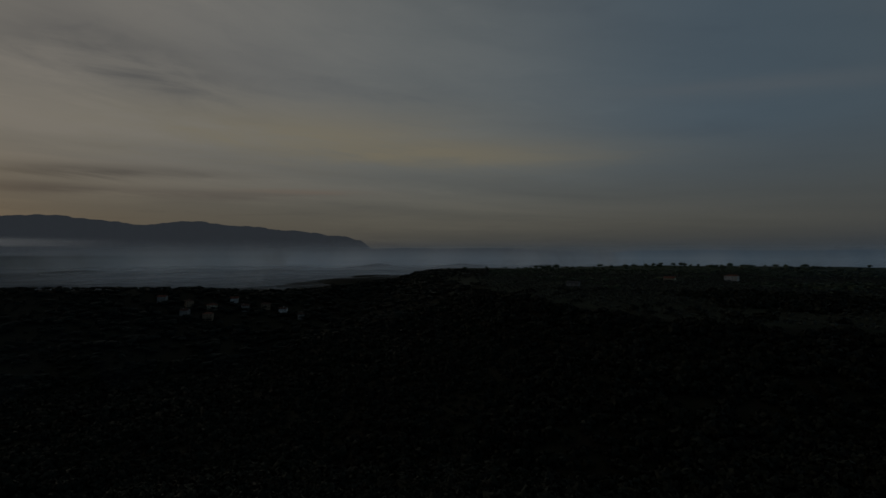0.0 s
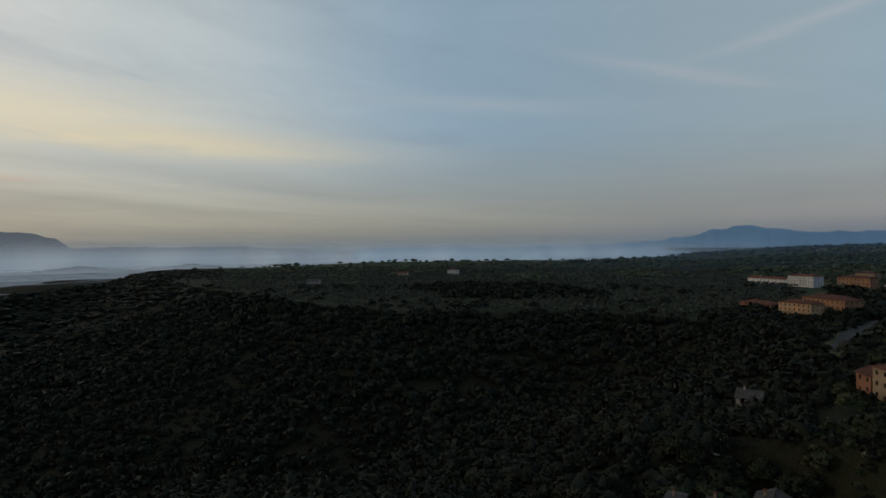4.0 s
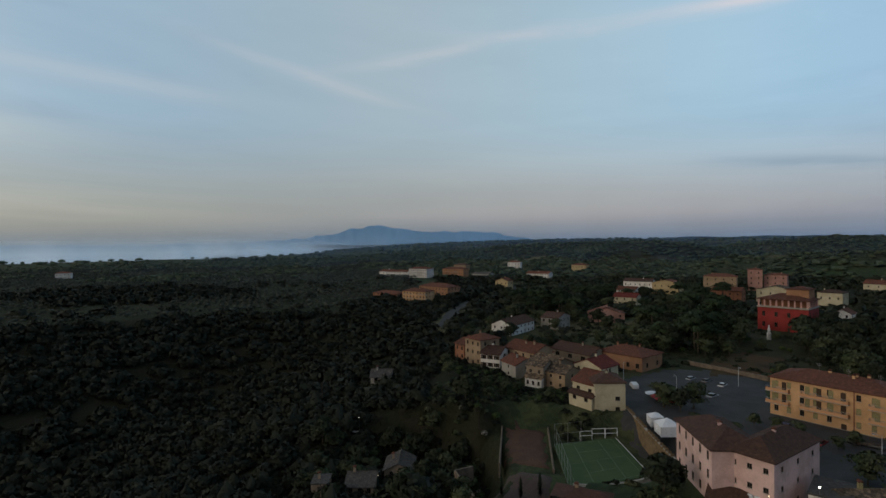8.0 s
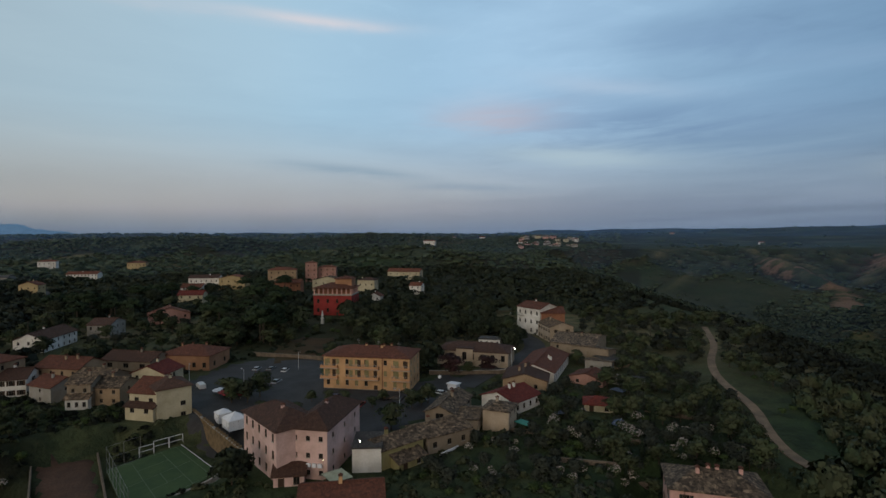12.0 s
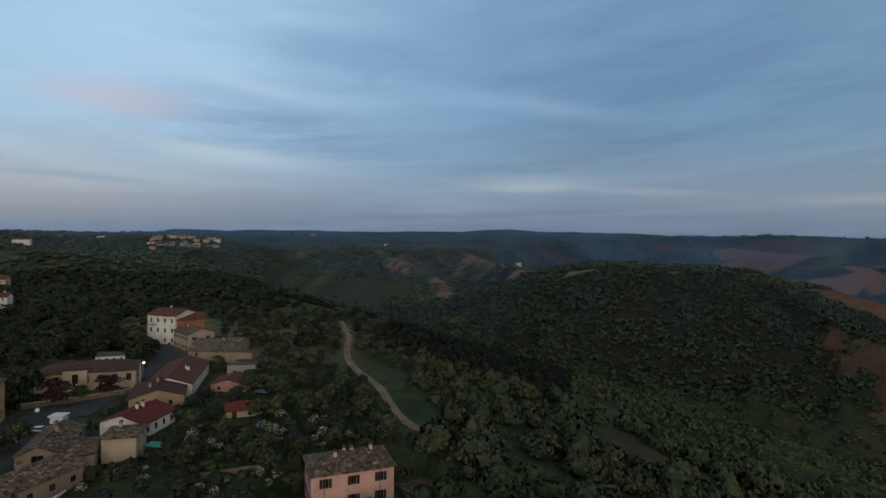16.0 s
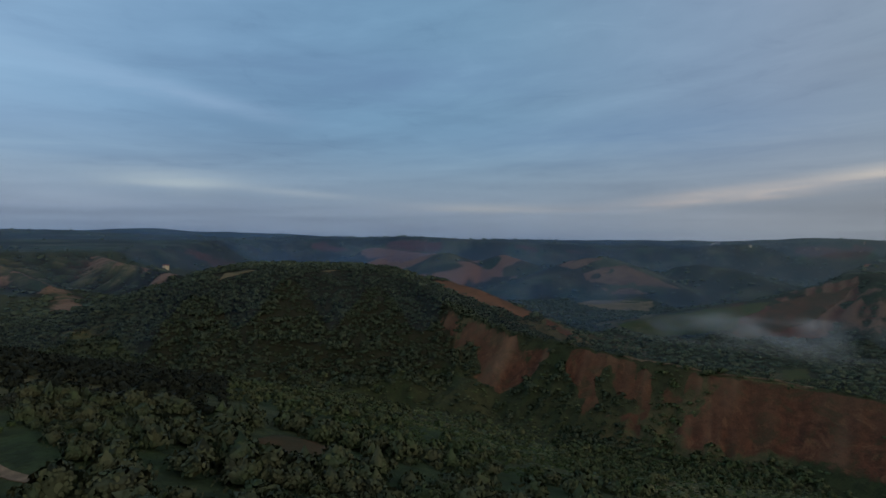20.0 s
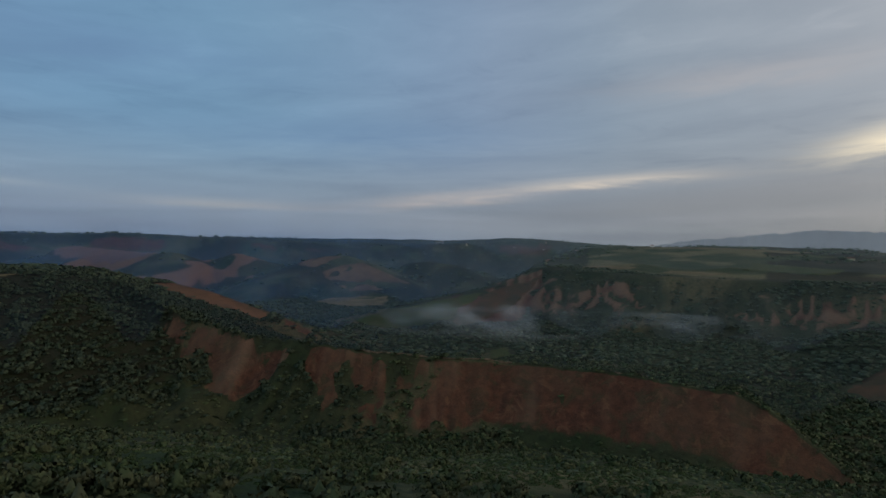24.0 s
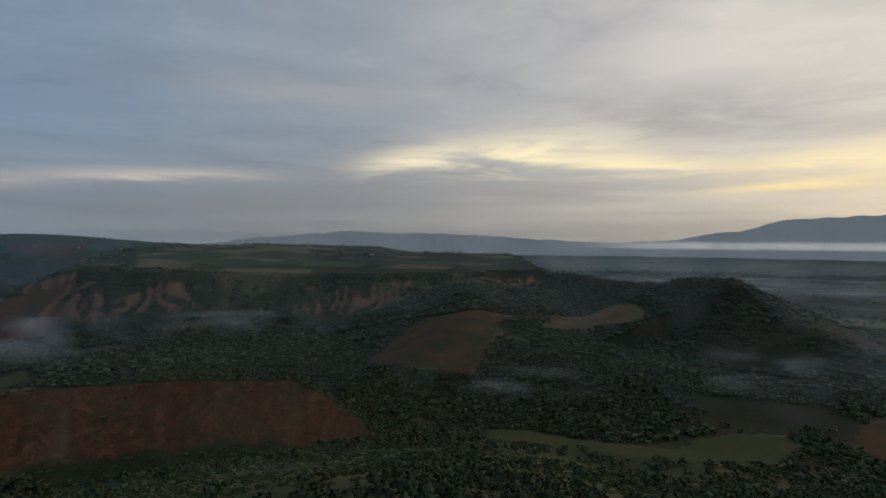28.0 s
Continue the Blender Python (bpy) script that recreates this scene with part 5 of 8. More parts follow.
def prism(bm, outline, y0, y1):
    """A side view (x, z) drawn out along y."""
    a, b = [bm.verts.new((x, y0, z)) for x, z in outline], [bm.verts.new((x, y1, z)) for x, z in outline]
    n = len(outline)
    for k in range(n):
        bm.faces.new((a[k], a[(k + 1) % n], b[(k + 1) % n], b[k]))
    bm.faces.new(a)
    bm.faces.new(b[::-1])


def thing(name, label, category, m, group="", kind=""):
    ob = new(name)
    ob.empty_display_size = 0.5
    ob.matrix_basis = m
    return tagged(ob, label, category, group, kind)


def shared(key, build, mat, store={}):
    if key not in store:
        bm = bmesh.new()
        build(bm)
        bmesh.ops.recalc_face_normals(bm, faces=bm.faces)
        me = bpy.data.meshes.new(key.split("|")[0])
        bm.to_mesh(me)
        bm.free()
        me.materials.append(mat)
        store[key] = me
    return store[key]


def window_part(parent, m, ww, wh, shutter=None, casing=TRIM, sill=True, closed=None):
    """A window set in its reveal: casing with bars, pane behind, shutters folded back beside it."""
    def casing_mesh(bm):
        t = 0.05
        us, vs = (0, t, ww / 2 - t / 2, ww / 2 + t / 2, ww - t, ww), (0, t, wh - t, wh)
        grid = [[bm.verts.new((u, 0.06, v)) for v in vs] for u in us]
        for i in range(5):
            for k in range(3):
                if not (k == 1 and i in (1, 3)):
                    bm.faces.new((grid[i][k], grid[i + 1][k], grid[i + 1][k + 1], grid[i][k + 1]))
        r = bmesh.ops.extrude_face_region(bm, geom=bm.faces[:])
        bmesh.ops.translate(bm, vec=(0, 0.06, 0), verts=[g for g in r["geom"] if isinstance(g, bmesh.types.BMVert)])
    win = part("window", shared("window|%.2f|%.2f|%s" % (ww, wh, casing.name), casing_mesh, casing), None, parent, at=m)
    if closed:
        part("shutter", shared("closed_shutter|%.2f|%.2f|%s" % (ww, wh, closed.name), lambda bm: soft_block(bm, 0.03, ww - 0.03, 0.04, 0.15, 0.03, wh - 0.03, 0.02), closed), None, win, "closed shutter")
    else:
        part("pane", shared("pane|%.2f|%.2f" % (ww, wh), lambda bm: block(bm, 0.03, ww - 0.03, 0.13, 0.15, 0.03, wh - 0.03), PANE), None, win, "dark window glass")
    if sill:
        part("sill", shared("sill|%.2f" % ww, lambda bm: block(bm, -0.08, ww + 0.08, -0.08, 0.05, -0.08, 0.0), TRIM), None, win)
    if shutter:
        sw = ww / 2
        for x in (-sw - 0.02, ww + 0.02):
            part("shutter", shared("shutter|%.2f|%.2f|%s" % (sw, wh, shutter.name), lambda bm: soft_block(bm, 0, sw, -0.06, -0.012, 0, wh, 0.015), shutter), None, win, at=pose(x, 0, 0))
    return win


def facade(bm, side, w, d, z0, h, holes, deep=0.22):
    """One outer wall with its openings and their reveals. side: f, r, b, l. holes: (u0, u1, v0, v1) along the wall."""
    span = w if side in "fb" else d

    def at(u, v, inward):
        return {"f": (u, inward, v), "r": (w - inward, u, v), "b": (w - u, d - inward, v), "l": (inward, d - u, v)}[side]
    us = sorted({0.0, span, *[round(e, 3) for q in holes for e in q[:2]]})
    vs = sorted({z0, h, *[round(e, 3) for q in holes for e in q[2:]]})
    cache = {}

    def vert(u, v, inward=0.0):
        key = (round(u, 3), round(v, 3), inward)
        if key not in cache:
            cache[key] = bm.verts.new(at(u, v, inward))
        return cache[key]
    for u0, u1 in zip(us, us[1:]):
        for v0, v1 in zip(vs, vs[1:]):
            um, vm = (u0 + u1) / 2, (v0 + v1) / 2
            if not any(q[0] < um < q[1] and q[2] < vm < q[3] for q in holes):
                bm.faces.new((vert(u0, v0), vert(u1, v0), vert(u1, v1), vert(u0, v1)))
    for u0, u1, v0, v1 in holes:
        ring = [(u0, v0), (u1, v0), (u1, v1), (u0, v1)]
        o = [bm.verts.new(at(u, v, 0.0)) for u, v in ring]
        i = [bm.verts.new(at(u, v, deep)) for u, v in ring]
        for k in range(4):
            bm.faces.new((o[k], o[(k + 1) % 4], i[(k + 1) % 4], i[k]))
        bm.faces.new(i)


SIDE_TURN = {"f": lambda w, d: pose(0, 0, 0), "r": lambda w, d: pose(w, 0, 0, 0, 0, 90), "b": lambda w, d: pose(w, d, 0, 0, 0, 180), "l": lambda w, d: pose(0, d, 0, 0, 0, 270)}


def roof_mesh(w, d, h, kind, rise, over=0.45, thick=0.22):
    bm = bmesh.new()
    x0, x1, y0, y1 = -over, w + over, -over, d + over
    if kind == "flat":
        block(bm, -0.15, w + 0.15, -0.15, d + 0.15, h, h + 0.3)
        return bm
    if kind in ("x", "y"):
        half = (d if kind == "x" else w) / 2
        drop = rise * over / half
        low, a0, a1 = h - drop, (y0 if kind == "x" else x0), (y1 if kind == "x" else x1)
        mid = (a0 + a1) / 2
        line = [(a0, low), (a0, low + thick), (mid, h + rise + thick), (a1, low + thick), (a1, low), (mid, h + rise)]
        b0, b1 = (x0, x1) if kind == "x" else (y0, y1)
        put = (lambda a, b, z: (b, a, z)) if kind == "x" else (lambda a, b, z: (a, b, z))
        n = max(2, int((b1 - b0) / 2.5))
        rng = random.Random(int(w * 100 + d * 10 + h))
        rows = []
        for k in range(n + 1):
            sag = -0.05 * math.sin(math.pi * k / n) + rng.uniform(-0.02, 0.02)
            rows.append([bm.verts.new(put(a, b0 + (b1 - b0) * k / n, z + sag)) for a, z in line])
        for r, q in zip(rows, rows[1:]):
            for k in range(6):
                bm.faces.new((r[k], r[(k + 1) % 6], q[(k + 1) % 6], q[k]))
        bm.faces.new(rows[0])
        bm.faces.new(rows[-1][::-1])
        ridge = [(mid - 0.16, h + rise + thick - 0.04), (mid - 0.08, h + rise + thick + 0.1), (mid + 0.08, h + rise + thick + 0.1), (mid + 0.16, h + rise + thick - 0.04)]
        e0, e1 = [bm.verts.new(put(a, b0, z)) for a, z in ridge], [bm.verts.new(put(a, b1, z)) for a, z in ridge]
        for k in range(3):
            bm.faces.new((e0[k], e0[k + 1], e1[k + 1], e1[k]))
        return bm
    if kind in ("shed", "lean"):
        back = rise if kind == "shed" else 0.0
        front = 0.0 if kind == "shed" else rise
        slope = (back - front) / d
        v = []
        for lift in (0, thick):
            for x, y in ((x0, y0), (x1, y0), (x1, y1), (x0, y1)):
                v.append(bm.verts.new((x, y, h + front + slope * y + lift)))
        for q in ((0, 3, 2, 1), (4, 5, 6, 7), (0, 1, 5, 4), (1, 2, 6, 5), (2, 3, 7, 6), (3, 0, 4, 7)):
            bm.faces.new([v[k] for k in q])
        return bm
    # hipped
    low = h - 0.12
    e = [(x0, y0), (x1, y0), (x1, y1), (x0, y1)]
    bot, top = [bm.verts.new((*p, low)) for p in e], [bm.verts.new((*p, low + thick)) for p in e]
    if w >= d:
        a, b = bm.verts.new((d / 2, d / 2, h + rise)), bm.verts.new((w - d / 2 + 0.01, d / 2, h + rise))
        quads = ((top[0], top[1], b, a), (top[1], top[2], b), (top[2], top[3], a, b), (top[3], top[0], a))
    else:
        a, b = bm.verts.new((w / 2, w / 2, h + rise)), bm.verts.new((w / 2, d - w / 2 + 0.01, h + rise))
        quads = ((top[0], top[1], a), (top[1], top[2], b, a), (top[2], top[3], b), (top[3], top[0], a, b))
    for q in quads:
        bm.faces.new(q)
    for k in range(4):
        bm.faces.new((bot[k], bot[(k + 1) % 4], top[(k + 1) % 4], top[k]))
    bm.faces.new(bot[::-1])
    return bm


def chimney_part(parent, x, y, z, mat, tall=1.2):
    c = part("chimney", shared("chimney|%.1f|%s" % (tall, mat.name), lambda bm: soft_block(bm, -0.3, 0.3, -0.25, 0.25, -0.8, tall, 0.03), mat), None, parent, at=pose(x, y, z))

    def cap(bm):
        for sx in (-0.24, 0.24):
            block(bm, sx - 0.05, sx + 0.05, -0.22, 0.22, 0, 0.25)
        prism(bm, [(-0.42, 0.25), (0.42, 0.25), (0, 0.5)], -0.36, 0.36)
    part("chimney_cap", shared("chimney_cap", cap, TILE["terracotta"]), None, c, "small tiled chimney cap", pose(0, 0, tall))


def balcony_part(parent, x, z, width, out=1.1, solid=None):
    b = part("balcony", shared("balcony|%.1f|%.1f" % (width, out), lambda bm: soft_block(bm, 0, width, -out, 0.0, -0.16, 0.0, 0.03), TRIM), None, parent, "concrete balcony slab", pose(x, 0, z))

    def rail(bm):
        for p, q, s, e in ((0, width, -out, -out + 0.04), (0, 0.04, -out, 0), (width - 0.04, width, -out, 0)):
            block(bm, p, q, s, e, 0.95, 1.0)
            if solid:
                block(bm, p, q, s, e, 0.05, 0.95)
        if not solid:
            n = int(width / 0.16)
            for k in range(n + 1):
                block(bm, width * k / n - 0.012, width * k / n + 0.012, -out + 0.005, -out + 0.03, 0, 0.95)
    part("railing", shared("railing|%.1f|%.1f|%s" % (width, out, solid.name if solid else ""), rail, solid or METAL), None, b, "balcony railing")


SITES = []


def house(label, L, R, depth, h, roof="x", rise=1.8, wall="tan", tiles="terracotta", rows=2, cols=3, side=2, win=(0.9, 1.35), shutter=None, plinth=0.6, door=0, z=0.0,
          sink=4.0, chimneys=1, balconies=(), name="house", root=None, skip=(), category="house", over=0.45, group="village houses", wide_door=False, left=None, closed=None):
    """A house whose front runs from L to R as seen from the middle of the plan, with walls, openings, tiled roof and chimneys."""
    ux, uy = R[0] - L[0], R[1] - L[1]
    w = math.hypot(ux, uy)
    m = Matrix.Translation((L[0], L[1], z)) @ Matrix.Rotation(math.atan2(uy, ux), 4, "Z")
    if root is None:
        root = thing(name, label, category, m, group)
        base = Matrix.Identity(4)
    else:
        base = root.matrix_basis.inverted() @ m
    wallmat = PAINT[wall]
    mid = m @ Vector((w / 2, depth / 2, 0))
    SITES.append((mid.x, mid.y, max(w, depth) / 2 + 1.0))
    storey = (h - plinth) / rows
    ww, wh = win[0], min(win[1], storey * 0.62)
    bm = bmesh.new()
    panes = []
    for s, n in (("f", cols), ("r", side), ("l", side if left is None else left), ("b", 0)):
        span = w if s in "fb" else depth
        holes = []
        for i in range(rows):
            for j in range(n):
                if (s, i, j) in skip:
                    continue
                u = span * (j + 0.5) / n - ww / 2
                v = plinth + storey * i + min(0.95, storey * 0.3)
                if s == "f" and i == 0 and door is not None and j == door:
                    dw = 2.3 if wide_door else 1.15
                    u = min(max(span * (j + 0.5) / n - dw / 2, 0.3), span - dw - 0.3)
                    holes.append((u, u + dw, 0.05, 2.25))
                    panes.append((s, u, 0.05, dw, "door"))
                else:
                    holes.append((u, u + ww, v, v + wh))
                    panes.append((s, u, v, ww, "window"))
        facade(bm, s, w, depth, -sink, h, holes)
    if roof in ("x", "y", "shed", "lean"):
        def tri(pts):
            bm.faces.new([bm.verts.new(p) for p in pts])
        if roof == "x":
            for x in (0.0, w):
                tri([(x, 0, h), (x, depth, h), (x, depth / 2, h + rise)])
        elif roof == "y":
            for y in (0.0, depth):
                tri([(0, y, h), (w, y, h), (w / 2, y, h + rise)])
        else:
            yb, yf = (rise, 0) if roof == "shed" else (0, rise)
            for x in (0.0, w):
                tri([(x, 0, h), (x, depth, h), (x, depth, h + yb), (x, 0, h + yf)] if yb and yf else [(x, 0, h), (x, depth, h), (x, depth if yb else 0, h + rise)])
            y = depth if yb else 0.0
            tri([(0, y, h), (w, y, h), (w, y, h + rise), (0, y, h + rise)])
    part("wall", bm, wallmat, root, at=base)
    roof_ob = part("roof", roof_mesh(w, depth, h, roof, rise, over), TILE[tiles], root, at=base)
    rng = random.Random(int(abs(L[0] * 7 + L[1] * 13)))
    for s, u, v, pw, what in panes:
        place = base @ SIDE_TURN[s](w, depth) @ pose(u, 0, v)
        if what == "door":
            def leaf(bm, pw=pw):
                block(bm, 0.04, pw - 0.04, 0.12, 0.18, 0, 2.16)
                for x in (0.15, pw / 2 + 0.06):
                    block(bm, x, x + pw / 2 - 0.22, 0.1, 0.12, 0.2, 1.9)
            part("door", shared("door|%.2f" % pw, leaf, DARK_WOOD), None, root, "dark wooden door", place)
        else:
            window_part(root, place, pw, wh, shutter, FRAME, math.hypot(*L) < 180, closed if rng.random() < 0.7 else None)
    rng = random.Random(int(abs(L[0] * 7 + L[1] * 13)))
    for k in range(chimneys):
        fx, fy = rng.uniform(0.2, 0.8), rng.uniform(0.35, 0.65)
        up = {"x": rise * (1 - abs(fy - 0.5) * 2), "y": rise * (1 - abs(fx - 0.5) * 2), "hip": rise * 0.55, "flat": 0.3, "shed": rise * fy, "lean": rise * (1 - fy)}[roof]
        chimney_part(roof_ob, w * fx, depth * fy, h + up, wallmat)
    for x, zz, width in balconies:
        b = balcony_part(root, x, zz, width) if base == Matrix.Identity(4) else None
    return root


# trees that can be counted
def limb(bm, p, q, r0, r1, n=6):
    axis = (q - p).normalized()
    u = axis.orthogonal().normalized()
    v = axis.cross(u)
    rows = [[bm.verts.new(c + (u * math.cos(2 * math.pi * k / n) + v * math.sin(2 * math.pi * k / n)) * r) for k in range(n)] for c, r in ((p, r0), (q, r1))]
    for k in range(n):
        bm.faces.new((rows[0][k], rows[0][(k + 1) % n], rows[1][(k + 1) % n], rows[1][k]))


def tree_proto(name, label, mat, tall, wide, seed, form="round", leaves=900, flower=None):
    rng = np.random.RandomState(seed)
    root = thing(name, label, "tree", pose(0, 0, -500))
    bm = bmesh.new()
    fork = tall * (0.2 if form in ("round", "dense") else 0.7 if form == "pine" else 0.12)
    limb(bm, Vector((0, 0, -0.6)), Vector((0.05, 0, fork)), 0.045 * tall * 0.6, 0.03 * tall * 0.6, 8)
    tips = []
    for k in range(6):
        a = 2 * math.pi * (k + rng.uniform(-0.3, 0.3)) / 6
        reach = wide * 0.3 * rng.uniform(0.6, 1.1) if form != "cypress" else 0.15
        tip = Vector((reach * math.cos(a), reach * math.sin(a), fork + (tall - fork) * rng.uniform(0.35, 0.75)))
        limb(bm, Vector((0.05, 0, fork - 0.1)), tip, 0.014 * tall, 0.005 * tall, 5)
        tips.append(tip)
    part("trunk", bm, BARK, root)
    vs, fs, ns, n = [], [], [], 0
    if form == "cypress":
        balls = [((0, 0, tall * (0.08 + 0.9 * k / 9)), wide * 0.5 * math.sin(math.pi * (0.16 + 0.80 * (1 - k / 9) ** 0.8) * 0.62 + 0.05), 1.6) for k in range(10)]
    elif form == "pine":
        balls = [((wide * 0.28 * math.cos(a), wide * 0.28 * math.sin(a), tall * rng.uniform(0.66, 0.84)), wide * 0.29, 0.75) for a in np.linspace(0, 6.28, 7)[:-1]] + [((0, 0, tall * 0.86), wide * 0.34, 0.7)]
    elif form == "dense":
        balls = [((0, 0, tall * 0.55), wide * 0.40, 1.0)] + [((wide * 0.24 * math.cos(a), wide * 0.24 * math.sin(a), tall * (0.42 + 0.22 * (k % 2))), wide * 0.28, 0.95) for k, a in enumerate(np.linspace(0, 6.28, 8)[:-1])] + [((0, 0, tall * 0.8), wide * 0.26, 0.8)]
    else:
        balls = [(tuple(t), wide * 0.30 * rng.uniform(0.8, 1.15), 0.85) for t in tips] + [((0, 0, tall * 0.74), wide * 0.34, 0.95), ((0.2, 0.1, tall * 0.45), wide * 0.40, 0.9), ((0.16 * wide, -0.2 * wide, tall * 0.36), wide * 0.3, 0.8), ((-0.2 * wide, 0.14 * wide, tall * 0.34), wide * 0.3, 0.8)]
    for k, (c, r, sq) in enumerate(balls):
        v, f = clump(1, seed * 31 + k, max(20, leaves // len(balls)), sq, 0.35 if form == "dense" else 0.55, 1.3 if form == "dense" else 0.85)
        vs.append(v * r + np.array(c))
        ns.append(v + 0.5 * (np.array(c) - np.array((0, 0, tall * 0.5))) / max(wide * 0.5, 1) + np.array((0, 0, 0.25)))
        fs.append(f + n)
        n += len(v)
    me = mesh_from("crown", np.concatenate(vs), np.concatenate(fs), mat, True)
    soften(me, np.concatenate(ns))
    part("crown", me, None, root)
    if flower:
        v, f = clump(1, seed, 90, 1.0, 0.4)
        v, f = v[12:] * wide * 0.5 + np.array((0, 0, tall * 0.62)), f[20:] - 12
        mid = v.reshape(-1, 4, 3).mean(1, keepdims=True)
        v = (mid + (v.reshape(-1, 4, 3) - mid) * 0.6).reshape(-1, 3)
        part("blossom", mesh_from("blossom", v, f, flower, False), None, root, "pale blossom")
    return root


TREES = {}


def tree(kind, x, y, scale=1.0, z=None, turn=0.0, label="", group="village trees"):
    first = TREES[kind]
    m = pose(x, y, height_at(x, y) if z is None else z, 0, 0, turn) @ Matrix.Scale(scale, 4)
    if not first[1]:
        ob, first[1] = first[0], True
        ob.matrix_basis = m
    else:
        ob = copy_thing(first[0], Matrix.Identity(4))
        ob.matrix_basis = m
    tagged(ob, label, "", group)
    return ob


for key, args in dict(
    broad=("broadleaf_tree", "leafy dark green broadleaf tree", LEAF["garden"], 8.0, 7.0, 3), broad2=("broadleaf_tree", "tall leafy green broadleaf tree", LEAF["plateau"], 9.5, 7.0, 4),
    bush=("garden_bush", "round leafy green garden bush", LEAF["scrub"], 2.6, 3.0, 6), olive=("olive_tree", "grey green olive tree", LEAF["olive"], 4.6, 4.6, 7),
    plum=("plum_tree", "dark purple-leaved plum tree", LEAF["plum"], 6.5, 5.5, 8), oleander=("oleander_bush", "flowering oleander bush with pale blossom", LEAF["garden"], 2.6, 2.8, 9, "round", 200, LEAF["blossom"]),
    round=("evergreen_oak", "dense round dark evergreen oak", LEAF["plateau"], 8.5, 8.5, 10, "dense", 1300)).items():
    TREES[key] = [tree_proto(*args), False]
TREES["cypress"] = [tree_proto("cypress_tree", "slender dark green cypress", LEAF["cypress"], 9.0, 2.2, 11, "cypress"), False]
TREES["pine"] = [tree_proto("umbrella_pine", "umbrella pine with a flat dark crown", LEAF["pine"], 12.0, 9.0, 12, "pine"), False]


def car_proto(colour, name="parked_car", van=False):
    root = thing(name, "", "car", pose(0, 0, -500), "parked cars")
    bm = bmesh.new()
    line = ([(-2.1, 0.35), (-2.15, 0.75), (-2.05, 0.98), (-1.15, 1.05), (1.2, 1.05), (2.05, 0.92), (2.1, 0.6), (2.05, 0.35)] if not van else
            [(-2.4, 0.35), (-2.45, 1.1), (-2.4, 2.0), (1.2, 2.05), (2.0, 1.2), (2.4, 1.05), (2.45, 0.35)])
    prism(bm, line, -0.85, 0.85)
    bmesh.ops.bevel(bm, geom=bm.edges[:], offset=0.06, segments=2, affect="EDGES")
    part("body", bm, colour, root)
    if not van:
        bm = bmesh.new()
        lo, hi = [(-1.75, 1.03), (1.15, 1.03)], [(-1.35, 1.46), (0.35, 1.46)]
        v = [bm.verts.new((x, y * s, z)) for (x, z), s in ((lo[0], 0.80), (lo[1], 0.80), (hi[1], 0.62), (hi[0], 0.62)) for y in (-1, 1)]
        for q in ((0, 2, 4, 6), (1, 7, 5, 3), (0, 1, 3, 2), (2, 3, 5, 4), (6, 7, 1, 0)):
            bm.faces.new([v[k] for k in q])
        part("glasshouse", bm, PANE, root, "dark car windows")
        bm = bmesh.new()
        soft_block(bm, -1.36, 0.36, -0.63, 0.63, 1.45, 1.51, 0.03)
        part("car_roof", bm, colour, root)
    else:
        bm = bmesh.new()
        prism(bm, [(1.24, 1.95), (1.95, 1.25), (1.99, 1.25), (1.28, 1.98)], -0.75, 0.75)
        part("windscreen", bm, PANE, root, "dark windscreen")

    def wheel(bm):
        tube(bm, 0, 0, -0.1, 0.1, 0.31, 0.31, 14)
        tube(bm, 0, 0, 0.1, 0.115, 0.17, 0.15, 10)
    for x in (-1.3, 1.35):
        for y, s in ((-0.8, 90), (0.8, -90)):
            part("wheel", shared("wheel", wheel, material("tyre_rubber", (0.02, 0.02, 0.02), size=0.3) if "tyre_rubber" not in bpy.data.materials else bpy.data.materials["tyre_rubber"]), None, root,
                 at=pose(x, y, 0.31, s, 0, 0))
    for x, mat, word in ((2.06 if not van else 2.42, PALE_METAL, "headlight"), (-2.12 if not van else -2.43, PAINT["red"], "tail_light")):
        for y in (-0.6, 0.6):
            part(word, shared(word, lambda bm: soft_block(bm, -0.06, 0.06, -0.16, 0.16, -0.08, 0.08, 0.02), mat), None, root, at=pose(x, y, 0.72))
    return root


BODY = {k: material(k + "_car_paint", c, tuple(v * 0.9 for v in c), 2.0, 0.35, 0.05, 0) for k, c in dict(
    white=(0.62, 0.62, 0.62), silver=(0.34, 0.35, 0.36), black=(0.02, 0.02, 0.022), red=(0.30, 0.02, 0.02), blue=(0.04, 0.07, 0.16), grey=(0.13, 0.135, 0.14)).items()}
CARS = {}


def car(colour, x, y, turn, z=None, van=False):
    key = (colour, van)
    m = pose(x, y, (0.14 if z is None else z), 0, 0, turn)
    if key not in CARS:
        CARS[key] = car_proto(BODY[colour], "parked_van" if van else "parked_car", van)
        ob = CARS[key]
        ob.matrix_basis = m
    else:
        ob = copy_thing(CARS[key], m)
    return tagged(ob, "%s %s parked on asphalt" % (colour, "delivery van" if van else "small hatchback car"), "van" if van else "car", "parked cars")


